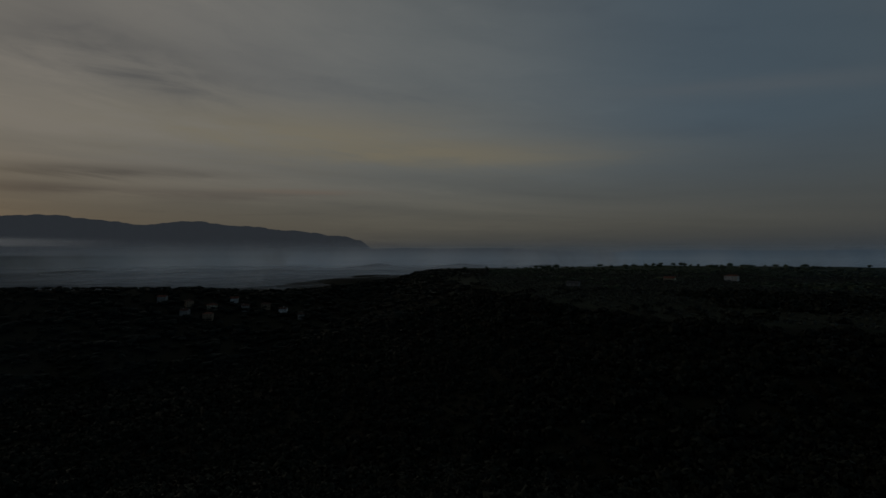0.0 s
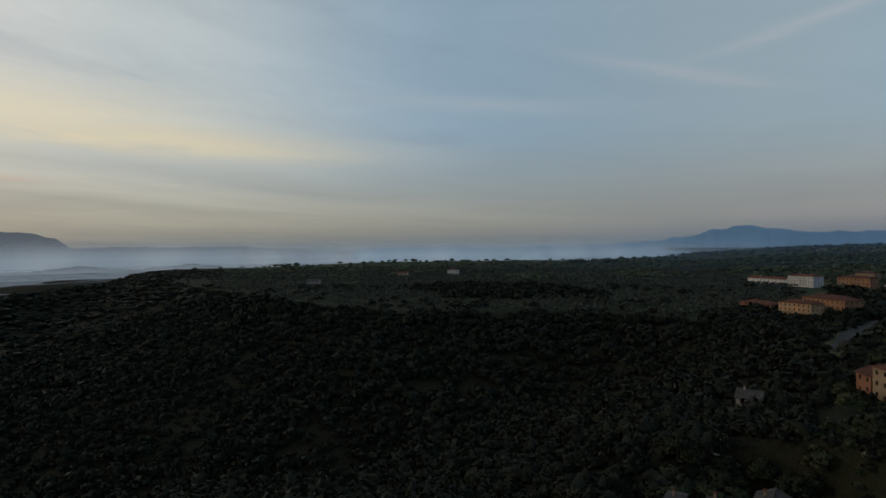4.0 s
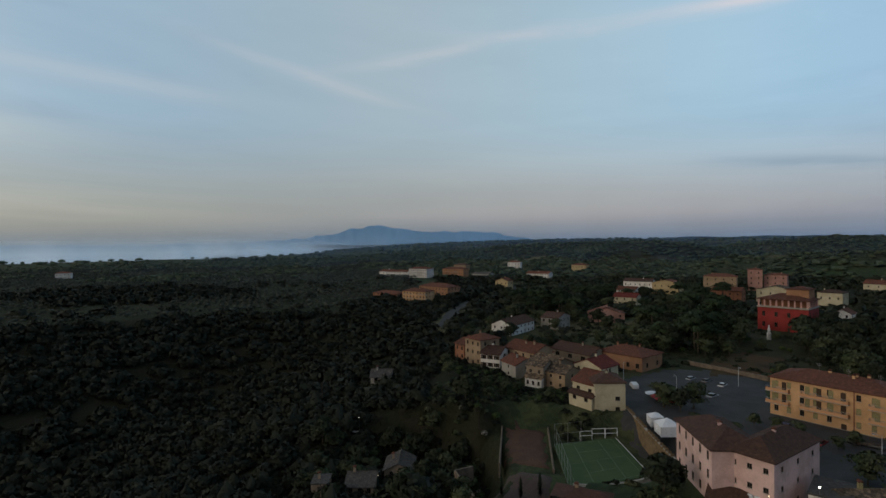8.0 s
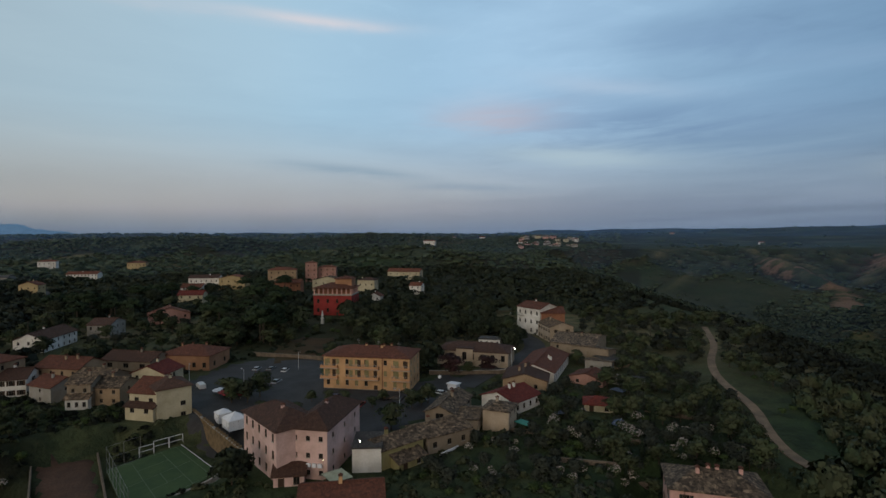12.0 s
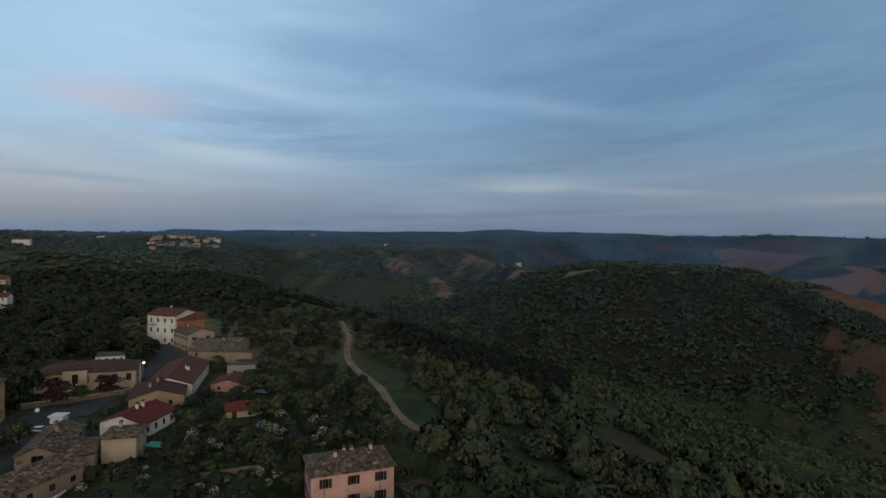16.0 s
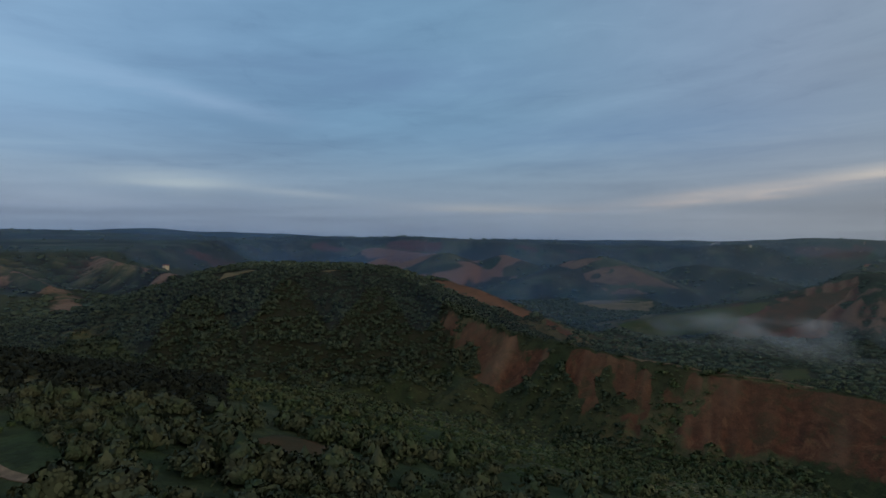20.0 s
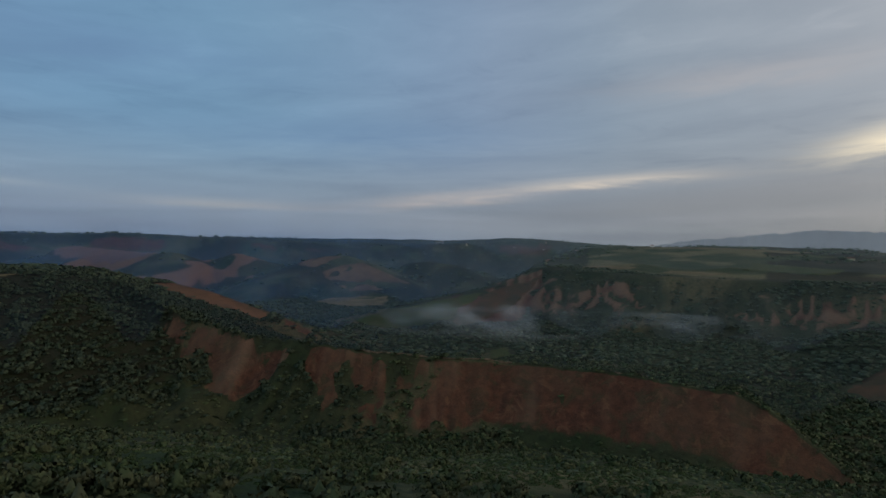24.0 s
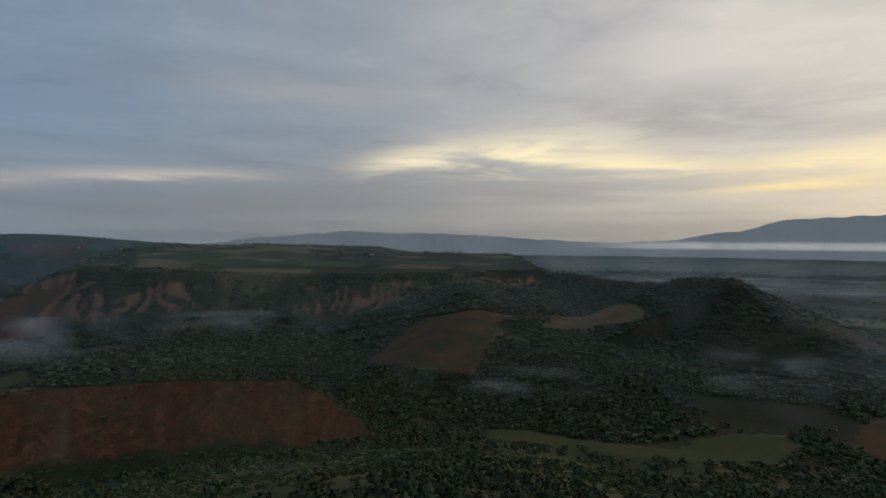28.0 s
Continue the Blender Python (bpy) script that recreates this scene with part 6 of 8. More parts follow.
def lamp_post(x, y, tall=8.0, turn=0.0, lit=False, z=0.0):
    root = thing("street_lamp", "tall grey street lamp" + (" with its light on" if lit else ", not lit"), "street lamp", pose(x, y, z, 0, 0, turn), "street lamps")
    bm = bmesh.new()
    tube(bm, 0, 0, -0.5, tall, 0.11, 0.06)
    part("pole", bm, PALE_METAL, root)
    bm = bmesh.new()
    limb(bm, Vector((0, 0, tall - 0.1)), Vector((1.1, 0, tall + 0.15)), 0.04, 0.03)
    part("arm", bm, PALE_METAL, root)
    bm = bmesh.new()
    soft_block(bm, 0.9, 1.6, -0.15, 0.15, tall + 0.1, tall + 0.26, 0.05)
    head = part("lamp_head", bm, METAL, root)
    bm = bmesh.new()
    soft_block(bm, 1.0, 1.55, -0.13, 0.13, tall + (0.02 if not lit else -0.1), tall + 0.11, 0.03)
    part("lens", bm, LAMP_ON if lit else WHITE, head, "glowing white lens" if lit else "")
    return root


LAMP_ON = glow("white_lamp_light", (1.0, 0.93, 0.82), 8.0)
WARM_ON = glow("warm_lamp_light", (1.0, 0.74, 0.42), 6.0)


def stone_wall(label, points, tall, thick, mat, name="garden_wall", z=None, cap=None, posts=0.0, low=2.5):
    """A wall along a line of places, stepped with the ground, with an optional coping and posts."""
    root = thing(name, label, "wall", pose(*points[0], 0), "walls")
    ox, oy = points[0]
    for (ax, ay), (bx, by) in zip(points, points[1:]):
        length, a = math.hypot(bx - ax, by - ay), math.degrees(math.atan2(by - ay, bx - ax))
        n = max(1, int(length / 6))
        for k in range(n):
            x, y = ax + (bx - ax) * k / n, ay + (by - ay) * k / n
            zz = height_at(ax + (bx - ax) * (k + 0.5) / n, ay + (by - ay) * (k + 0.5) / n) if z is None else z
            seg = length / n
            m = pose(x - ox, y - oy, zz, 0, 0, a)
            w = part("wall_section", shared("wall_section|%.2f|%.2f|%.2f|%.1f%s" % (seg, tall, thick, low, mat.name), lambda bm: soft_block(bm, 0, seg, -thick / 2, thick / 2, -low, tall, 0.03), mat), None, root, at=m)
            if cap:
                part("coping", shared("coping|%.2f|%.2f|%s" % (seg, thick, cap.name), lambda bm: soft_block(bm, 0, seg, -thick / 2 - 0.06, thick / 2 + 0.06, 0, 0.1, 0.02), cap), None, w, at=pose(0, 0, tall))
            if posts:
                for q in range(int(seg / posts)):
                    part("post", shared("wall_post|%.2f" % tall, lambda bm: soft_block(bm, -0.14, 0.14, -thick / 2 - 0.12, thick / 2 + 0.12, 0, tall + 0.6, 0.03), mat), None, w, at=pose(posts * (q + 0.5), 0, 0))
    return root

# ---- roads and open ground of the village ----
drape("road_square", [(126, 14), (150, 24), (176, 27), (196, 14), (206, -8), (190, -18), (166, -15), (154, -41), (161, -52), (150, -58), (128, -43), (113, -20), (116, 0)], ASPHALT, 0.12, 2.5,
      "grey asphalt car park and square", "road")
ribbon("road_bend", BEND_ROAD, 8.0, ASPHALT, 0.16, "grey asphalt road bending past the houses")
ribbon("road_far", FAR_ROAD, 9.0, ASPHALT, 0.3, "grey asphalt road leaving the village")
ribbon("lane", GRAVEL_LANE, 2.5, GRAVEL, 0.2, "pale gravel lane along the ridge")
ribbon("ridge_track", [pol(b, d) for b, d in ((197, 500), (200, 491), (206, 481), (214, 481), (220, 477), (225, 471), (230, 466.5), (236, 461))], 2.6, GRAVEL, 0.45, "pale earth track along the red ridge")
ribbon("lower_lane", [(88, 88), (96, 82), (101, 77), (112, 80), (124, 88)], 3.6, CONCRETE, 0.25, "narrow lane among the lower houses")
for line in ([(121, -18.5), (124.5, -34.5)], [(118, -20), (127, -24)], [(116, -24), (121, -31)], [(127, -20), (129, -33)]):
    ribbon("road_line", line, 0.35, LINE, 0.16, "white line painted on the square", "road marking", flat=0.02)
for k in range(7):
    ribbon("road_line", [(176 + 2.4 * k, 9 - 2.0 * k), (172 + 2.4 * k, 5 - 2.0 * k)], 0.2, LINE, 0.16, "white parking bay line", "road marking", flat=0.02)

OCHRE_STONE = material("ochre_rubble_stone", (0.24, 0.165, 0.09), (0.15, 0.105, 0.06), 1.2, 0.95, 0.5, 0.7, 0.4)
FAINT = material("worn_line_paint", (0.16, 0.20, 0.13), (0.09, 0.13, 0.075), 1.5)
# ---- sports court ----
court = thing("sports_court", "green artificial turf court with white lines", "sports court", pose(121, 23, -3.9), kind="structure")
bm = bmesh.new()
CORNERS = [(126.5, 33.2), (136.8, 20.8), (118.0, 11.0), (103.5, 24.0)]
lo, hi = [bm.verts.new((x - 121, y - 23, -0.6)) for x, y in CORNERS], [bm.verts.new((x - 121, y - 23, 0.1)) for x, y in CORNERS]
bm.faces.new(hi)
for k in range(4):
    bm.faces.new((lo[k], lo[(k + 1) % 4], hi[(k + 1) % 4], hi[k]))
part("turf", bm, TURF, court)


def across(u, v):
    """A place on the court: u along its length, v across, 0..1."""
    (ax, ay), (bx, by), (cx, cy), (dx, dy) = CORNERS
    px, py = ax + (bx - ax) * v, ay + (by - ay) * v
    qx, qy = dx + (cx - dx) * v, dy + (cy - dy) * v
    return Vector((px + (qx - px) * u - 121, py + (qy - py) * u - 23, 0.125))


for (u0, v0), (u1, v1) in (((0.04, 0.08), (0.96, 0.08)), ((0.04, 0.92), (0.96, 0.92)), ((0.04, 0.08), (0.04, 0.92)), ((0.96, 0.08), (0.96, 0.92)), ((0.5, 0.08), (0.5, 0.92)),
                           ((0.04, 0.3), (0.96, 0.3)), ((0.04, 0.7), (0.96, 0.7)), ((0.27, 0.3), (0.27, 0.7)), ((0.73, 0.3), (0.73, 0.7)), ((0.5, 0.5), (0.74, 0.5))):
    p, q = across(u0, v0), across(u1, v1)
    n = (q - p).normalized().cross(Vector((0, 0, 1))) * 0.05
    bm = bmesh.new()
    bm.faces.new([bm.verts.new(c) for c in (p - n, q - n, q + n, p + n)])
    r = bmesh.ops.extrude_face_region(bm, geom=bm.faces[:])
    bmesh.ops.translate(bm, vec=(0, 0, 0.01), verts=[g for g in r["geom"] if isinstance(g, bmesh.types.BMVert)])
    part("court_line", bm, FAINT, court)


def goal_thing(x, y, turn, wide, high):
    root = thing("goal", "white metal football goal at the court's end", "goal", pose(x, y, -3.8, 0, 0, turn), "goals")
    for a, b in (((0, 0, 0), (0, 0, high)), ((wide, 0, 0), (wide, 0, high)), ((0, 0, high), (wide, 0, high)), ((0, 0, high / 2), (wide, 0, high / 2))):
        bm = bmesh.new()
        limb(bm, Vector(a), Vector(b), 0.07, 0.07, 6)
        part("goal_post" if a[0] == b[0] else "crossbar", bm, WHITE, root)
    return root


goal_thing(131.6, 28.2, -60, 3.0, 2.2)
goal_thing(134.0, 25.8, -61, 3.2, 2.4)
goal_thing(135.6, 22.9, -61, 3.0, 2.4)
fence = thing("court_fence", "tall wire fence on grey posts round the court", "fence", pose(121, 23, -3.9))
for (ax, ay), (bx, by), tall in ((CORNERS[3], CORNERS[0], 5.0), (CORNERS[0], (131.0, 27.8), 5.0)):
    n = max(2, int(math.hypot(bx - ax, by - ay) / 4))
    for k in range(n + 1):
        x, y = ax + (bx - ax) * k / n - 121, ay + (by - ay) * k / n - 23
        part("post", shared("fence_post", lambda bm: tube(bm, 0, 0, -0.5, 5.0, 0.05, 0.05, 6), METAL), None, fence, at=pose(x, y, 0))
    for z in (0.1, 2.5, 4.95):
        bm = bmesh.new()
        limb(bm, Vector((ax - 121, ay - 23, z)), Vector((bx - 121, by - 23, z)), 0.03, 0.03, 5)
        part("rail", bm, METAL, fence)
bm = bmesh.new()
limb(bm, Vector((*CORNERS[1], -3.6)), Vector((*CORNERS[2], -3.6)), 0.06, 0.06, 6)
bm.transform(Matrix.Translation((-121, -23, 3.9)))
part("white_rail", bm, WHITE, court, "white rail along the court")
stone_wall("ochre retaining wall with pillars above the court", [(147.5, 19.5), (131, 12.6), (116.5, 6.2)], 0.9, 0.5, OCHRE_STONE, "retaining_wall", 0.0, TRIM, 1.5, 4.2)
stone_wall("white curved wall at the court's near end", [(102.4, 23.4), (103.6, 19.6), (106, 15.8), (109.5, 12), (114, 9)], 2.6, 0.35, PAINT["white"], "court_wall", -4.2, TRIM)
drape("ploughed_plot", [pol(b, d) for b, d in ((69.8, 120), (70.2, 146), (74.3, 143), (74.9, 119))], CLAY, 0.15, 2.0, "bare brown allotment beside the court")
stone_wall("low wall round a bare allotment", [pol(69.5, 119), pol(69.9, 148), pol(74.6, 145), pol(75.2, 117)], 1.0, 0.35, STONEWALL, "garden_wall", -5.0)

TERRACE = material("brown_gravel", (0.088, 0.062, 0.054), (0.066, 0.048, 0.042), 3.0, 0.95, 0.4, 0.3, 0.2)
drape("gravel_terrace", [pol(b, d) for b, d in ((68.2, 117), (75.0, 117.5), (75.8, 99), (68.5, 99))], TERRACE, 0.15, 2.0, "brown gravel terrace with cypresses", "terrace")
stone_wall("low stone wall beside the terrace", [(111.2, 47.9), (107.5, 50.7), (97.9, 42.0)], 0.8, 0.4, STONEWALL, "garden_wall", -6.5)

PALE_SHUTTER = material("faded_green_shutter", (0.30, 0.26, 0.13), size=0.5)
# ---- the square: apartment block, school, villa ----
apt = house("yellow-orange apartment block with balconies and tiled roof", (157.0, -13.9), (145.3, -36.4), 12.8, 10.2, "hip", 2.2, "ochre", "terracotta", 3, 9, 3, (0.95, 1.4), None, 1.1, 5, closed=PALE_SHUTTER,
            chimneys=4, name="apartment_block", category="apartment block", balconies=[(x, z, w) for z in (4.1, 7.1) for x, w in ((-0.6, 5.0), (7.0, 9.6), (20.4, 5.2))], group="large buildings")
PEACH = material("peach_balcony_plaster", (0.60, 0.33, 0.17), (0.52, 0.27, 0.14), 2.0)
for z in (4.1, 7.1):
    for x, w in ((-0.6, 5.0), (7.0, 9.6), (20.4, 5.2)):
        bm = bmesh.new()
        soft_block(bm, x - 0.04, x + w + 0.04, -1.22, -1.12, z - 0.16, z + 0.62, 0.02)
        block(bm, x - 0.04, x + 0.06, -1.12, -0.02, z - 0.16, z + 0.62)
        block(bm, x + w - 0.06, x + w + 0.04, -1.12, -0.02, z - 0.16, z + 0.62)
        part("parapet", bm, PEACH, apt, "peach plaster balcony parapet")
for z in (4.1, 7.1):
    for x, w in ((-0.6, 5.0), (7.0, 9.6), (20.4, 5.2)):
        for k in range(2 if w < 8 else 4):
            u = max(0.9, x + w * (k + 0.5) / (2 if w < 8 else 4))
            tone = DARK_WOOD if k % 2 else PALE_SHUTTER
            part("balcony_door", shared("balcony_door|" + tone.name, lambda bm: block(bm, -0.5, 0.5, -0.05, -0.006, 0.0, 2.25), tone), None, apt, at=pose(u, 0, z + 0.02))
        bm = bmesh.new()
        soft_block(bm, x - 0.1, x + w + 0.1, -1.3, -0.02, z - 0.22, z - 0.05, 0.02)
        part("balcony_slab", bm, TRIM, apt, "pale balcony slab")
bm = bmesh.new()
block(bm, 17.35, 17.6, -0.12, -0.01, -1, 10.0)
part("drainpipe", bm, PAINT["brick"], apt, "brown drainpipe")
bm = bmesh.new()
block(bm, -0.04, 25.4, -0.03, -0.005, -1.0, 1.0)
part("plinth", bm, CONCRETE, apt, "grey plinth")
for x, z in ((9, 12.9), (15, 12.5), (21, 12.2)):
    bm = bmesh.new()
    limb(bm, Vector((x, 5, z - 1.2)), Vector((x, 5, z + 1.6)), 0.03, 0.02, 5)
    for k in range(5):
        limb(bm, Vector((x - 0.5, 5, z + 0.8 + 0.15 * k)), Vector((x + 0.5, 5, z + 0.8 + 0.15 * k)), 0.02, 0.02, 4)
    part("aerial", bm, METAL, apt, "roof television aerial")
for x, z, w in ((-0.2, 7.1, 4.0), (8, 7.1, 3.0), (13, 7.1, 3.5), (21, 7.1, 3.8)):
    for k in range(int(w / 0.7)):
        part("flower_box", shared("flower_box", lambda bm: soft_block(bm, 0, 0.55, -0.3, 0.0, 0.02, 0.42, 0.06), LEAF["garden"]), None, apt, "green plants in a balcony box", pose(x + 0.7 * k, -0.7, z))

pink = house("pale pink two-winged school building with brown hipped roof", (99, -0.4), (102.5, -8.7), 15.6, 10.0, "hip", 2.4, "pink", "brown", 3, 1, 1, (0.9, 1.5), None, 0.6, None, chimneys=1,
             name="school_building", category="school", left=5, group="large buildings")
house("", (101.0, -2.6), (97.4, -9.1), 16.8, 9.9, "hip", 2.4, "pink", "brown", 3, 3, 3, (0.8, 0.9), None, 0.6, None, chimneys=1, root=pink)
house("", (97.6, 0.2), (96.8, -5.0), 2.6, 2.7, "shed", 0.9, "pink", "brown", 1, 2, 1, (1.1, 1.5), None, 0.2, 0, chimneys=0, root=pink)
for k in range(3):
    bm = bmesh.new()
    soft_block(bm, -0.4, 0.4, -0.35, 0.0, 0, 0.7, 0.04)
    tube(bm, 0, 0, 0.33, 0.34, 0.01, 0.01, 6)
    ob = part("air_conditioner", bm, WHITE, pink, "white air conditioner on the wall")
    ob.matrix_basis = pink.matrix_basis.inverted() @ (Matrix.Translation((98.9 - 0.5 * k, -6.0 - 0.95 * k, 3.1)) @ Matrix.Rotation(math.atan2(-6.5, -3.6), 4, "Z"))

villa = house("cream yellow villa with brown tiled roof", (141.7, 26.5), (144.9, 19.3), 9.5, 8.6, "hip", 1.9, "cream", "brown", 3, 2, 2, (1.2, 1.1), None, 0.4, None, z=-0.6, name="villa",
              category="house", skip=(("f", 2, 0), ("f", 2, 1), ("f", 1, 0), ("f", 0, 0)))
house("", (146.6, 33.3), (142.6, 26.4), 10, 7.6, "x", 2.4, "cream", "terracotta", 2, 2, 1, (1.2, 1.5), None, 0.3, 1, z=-0.6, root=villa, wide_door=True, chimneys=0)
house("", (145.2, 34.0), (141.2, 27.2), 1.6, 4.6, "shed", 0.7, "cream", "brown", 1, 2, 0, (1.2, 1.4), None, 2.6, None, z=-0.6, root=villa, chimneys=0)

# ---- the row of old houses towards the valley ----
house("tall ochre stone house with three floors", (180.7, 80.4), (176.7, 72.7), 9, 9.8, "hip", 1.8, "tan", "terracotta", 3, 3, 2, (0.9, 1.3), None, 0.6, 1)
house("white plastered house with dark shutters", (175.3, 72.1), (175.2, 64.9), 9, 5.6, "x", 2.0, "white", "brown", 2, 3, 1, (1.0, 1.4), DARK_WOOD, 0.4, None)
house("low grey house under a brown-red tiled roof", (169.8, 62.3), (163.9, 55.4), 8, 5.2, "x", 1.8, "grey", "terracotta", 2, 1, 1, (0.8, 0.9), None, 0.6, None)
house("house with brick-red tiled roof behind the row", (184, 66), (177, 53), 10, 6.8, "x", 2.2, "tan", "terracotta", 2, 4, 1, chimneys=2)
stone2 = house("two-storey stone house with whitewashed lower front", (159.2, 50.3), (158.1, 44.7), 7, 6.9, "x", 1.4, "stone", "old", 2, 2, 1, (0.8, 1.1), None, 0.6, None)
house("", (157.6, 50.3), (156.5, 44.9), 1.6, 3.6, "shed", 0.8, "white", "old", 1, 3, 0, (0.8, 1.2), None, 0.6, None, root=stone2, chimneys=0)
house("tan plastered house with old tiles", (159.6, 44.2), (157.4, 38.0), 8, 5.5, "x", 1.6, "tan", "old", 2, 2, 1, (0.8, 1.0), None, 0.8, None)
house("long stone house with wide upper windows", (197.5, 52.6), (189, 37), 10, 5.0, "x", 2.0, "stone", "brown", 1, 3, 1, (1.9, 1.4), None, 1.8, None)
house("low house with red-brown tiles", (174, 54), (168, 44), 9, 5.2, "x", 1.8, "stone", "old", 2, 3, 1, (0.8, 1.0), None, 0.6, None)
house("terracotta hall with hipped tiled roof", (196.3, 35.9), (189.0, 19.8), 13, 5.6, "hip", 2.4, "orange", "terracotta", 1, 5, 2, (1.2, 1.6), None, 0.8, 2, chimneys=3)
house("cream house with red roof behind the villa", (170, 38), (166, 29), 9, 6.2, "y", 2.0, "cream", "red", 2, 3, 1)
house("white house with long brown roof", (240.1, 92.9), (237.9, 82.2), 22, 5.6, "y", 2.4, "white", "brown", 2, 3, 6, (0.9, 1.2), None, 0.4, 0)
house("grey house under brown tiles", (265.2, 75.9), (263.3, 66.8), 14, 6.4, "x", 2.0, "grey", "brown", 2, 3, 3, balconies=[(2, 3.4, 5.0)])
house("salmon house with a broad gable", (294.3, 58), (298.4, 39.8), 11, 5.4, "y", 3.2, "salmon", "terracotta", 2, 4, 1, (1.0, 1.2))
house("tall house at the row's end, brick-brown", (186, 87), (182.5, 81.6), 8, 6.4, "x", 1.6, "brick", "terracotta", 2, 2, 1)

# ---- red villa, monument and the upper village ----
red = house("dark red villa under an open loggia", (293.6, -21.0), (285.5, -40.1), 15, 10.8, "flat", 0.3, "red", "terracotta", 2, 4, 3, (1.3, 2.2), None, 1.2, 2, z=1.6, name="red_villa",
            chimneys=0, group="large buildings")
bm = bmesh.new()
block(bm, -0.3, 21.1, -0.3, 15.3, 11.1, 11.6)
part("cornice", bm, TRIM, red, "grey stone cornice")
loggia = []
for k in range(9):
    part("pillar", shared("loggia_pillar", lambda bm: soft_block(bm, -0.3, 0.3, -0.3, 0.3, 0, 3.3, 0.04), PAINT["rose"]), None, red, at=pose(0.4 + 2.48 * k, 0.35, 11.6))
for k in range(1, 6):
    part("pillar", shared("loggia_pillar", lambda bm: None, TRIM), None, red, at=pose(20.3, 0.35 + 2.8 * k, 11.6))
bm = bmesh.new()
block(bm, 0.6, 20.2, 3.2, 14.6, 11.6, 14.9)
part("upper_wall", bm, PAINT["brick"], red)
bm = roof_mesh(20.8, 15, 14.9, "hip", 2.6, 0.8)
part("roof", bm, TILE["terracotta"], red)
bm = bmesh.new()
block(bm, 10.5, 19.5, 5, 13.5, 15.0, 19.6)
part("turret", bm, PAINT["orange"], red)
bm = roof_mesh(9, 8.5, 19.6, "hip", 1.5, 0.6)
bm.transform(Matrix.Translation((10.5, 5, 0)))
part("turret_roof", bm, TILE["terracotta"], red)


def monument(x, y, z):
    bm = bmesh.new()
    for r0, r1, z0, z1 in ((1.6, 1.5, -1, 0.6), (1.2, 1.1, 0.6, 1.2), (0.85, 0.75, 1.2, 4.0), (1.0, 1.0, 4.0, 4.3), (0.62, 0.5, 4.3, 5.6), (0.55, 0.45, 5.6, 6.6), (0.42, 0.2, 6.6, 7.1), (0.26, 0.28, 7.1, 7.5), (0.28, 0.12, 7.5, 7.9)):
        tube(bm, 0, 0, z0, z1, r0, r1, 12)
    bmesh.ops.recalc_face_normals(bm, faces=bm.faces)
    me = bpy.data.meshes.new("monument")
    bm.to_mesh(me)
    bm.free()
    me.materials.append(PAINT["white"])
    ob = tagged(new("monument", me), "white stone statue on a tall round pedestal", "monument")
    ob.matrix_basis = pose(x, y, z)


monument(264, -23, 0.4)
stone_wall("rough stone terrace wall round the monument", [(262, -14), (258, -20), (257.5, -28), (262, -33)], 1.6, 0.8, STONEWALL, "terrace_wall", 0.0)
stone_wall("pale stone retaining wall above the car park", [pol(88, 208), pol(91, 201), pol(95, 193)], 2.2, 0.6, STONEWALL, "retaining_wall", 0.0)
for spec in (("salmon pink tower house with hipped roof", pol(93.3, 513), pol(94.5, 513), 10, 17.5, "hip", 1.4, "salmon", "terracotta", 4, 2, 2), ("salmon pink house beside the tower", pol(94.6, 520), pol(96.4, 518), 9, 13, "hip", 1.6, "salmon", "terracotta", 3, 3, 2),
             ("cream gabled house on the hill", pol(94.0, 430), pol(97.0, 425), 12, 8.5, "y", 2.8, "cream", "old", 2, 4, 2), ("beige house with brown hipped roof", pol(89.6, 500), pol(92.4, 498), 14, 12.5, "hip", 2.4, "tan", "terracotta", 3, 4, 3),
             ("stone house with lit white front", pol(90.3, 420), pol(92.8, 415), 10, 8.0, "x", 2.2, "brick", "terracotta", 2, 4, 2), ("white terraced house with balconies", pol(82.3, 482), pol(85.0, 476), 12, 9.0, "x", 2.0, "white", "brown", 2, 6, 2),
             ("yellow house beside the terrace", pol(85.0, 470), pol(87.4, 462), 11, 9.0, "y", 2.4, "yellow", "terracotta", 2, 4, 2), ("white house with red roof below the road", pol(81.6, 415), pol(83.4, 410), 10, 7.5, "x", 2.2, "white", "terracotta", 3, 3, 2),
             ("cream house with red roof by the road", pol(81.3, 375), pol(83.5, 370), 10, 6.5, "x", 2.2, "cream", "red", 2, 3, 2), ("yellow cream block behind the red villa", pol(98.6, 400), pol(100.4, 396), 10, 10.5, "hip", 1.8, "cream", "brown", 2, 3, 2),
             ("small white house in the trees", pol(99.7, 330), pol(101.0, 328), 8, 6.5, "y", 2.0, "white", "terracotta", 2, 2, 2), ("long brown-roofed house on the hill", pol(101.8, 520), pol(105.2, 510), 11, 8.0, "x", 2.6, "cream", "terracotta", 2, 5, 2),
             ("white walled house among trees", pol(104.1, 395), pol(105.3, 392), 8, 6.5, "x", 2.0, "white", "terracotta", 2, 2, 1), ("white house on the far ridge", pol(105.6, 1300), pol(106.8, 1290), 12, 9, "x", 2, "white", "terracotta", 2, 3, 1)):
    house(spec[0], spec[1], spec[2], *spec[3:], z=height_at(*spec[1]), chimneys=1)

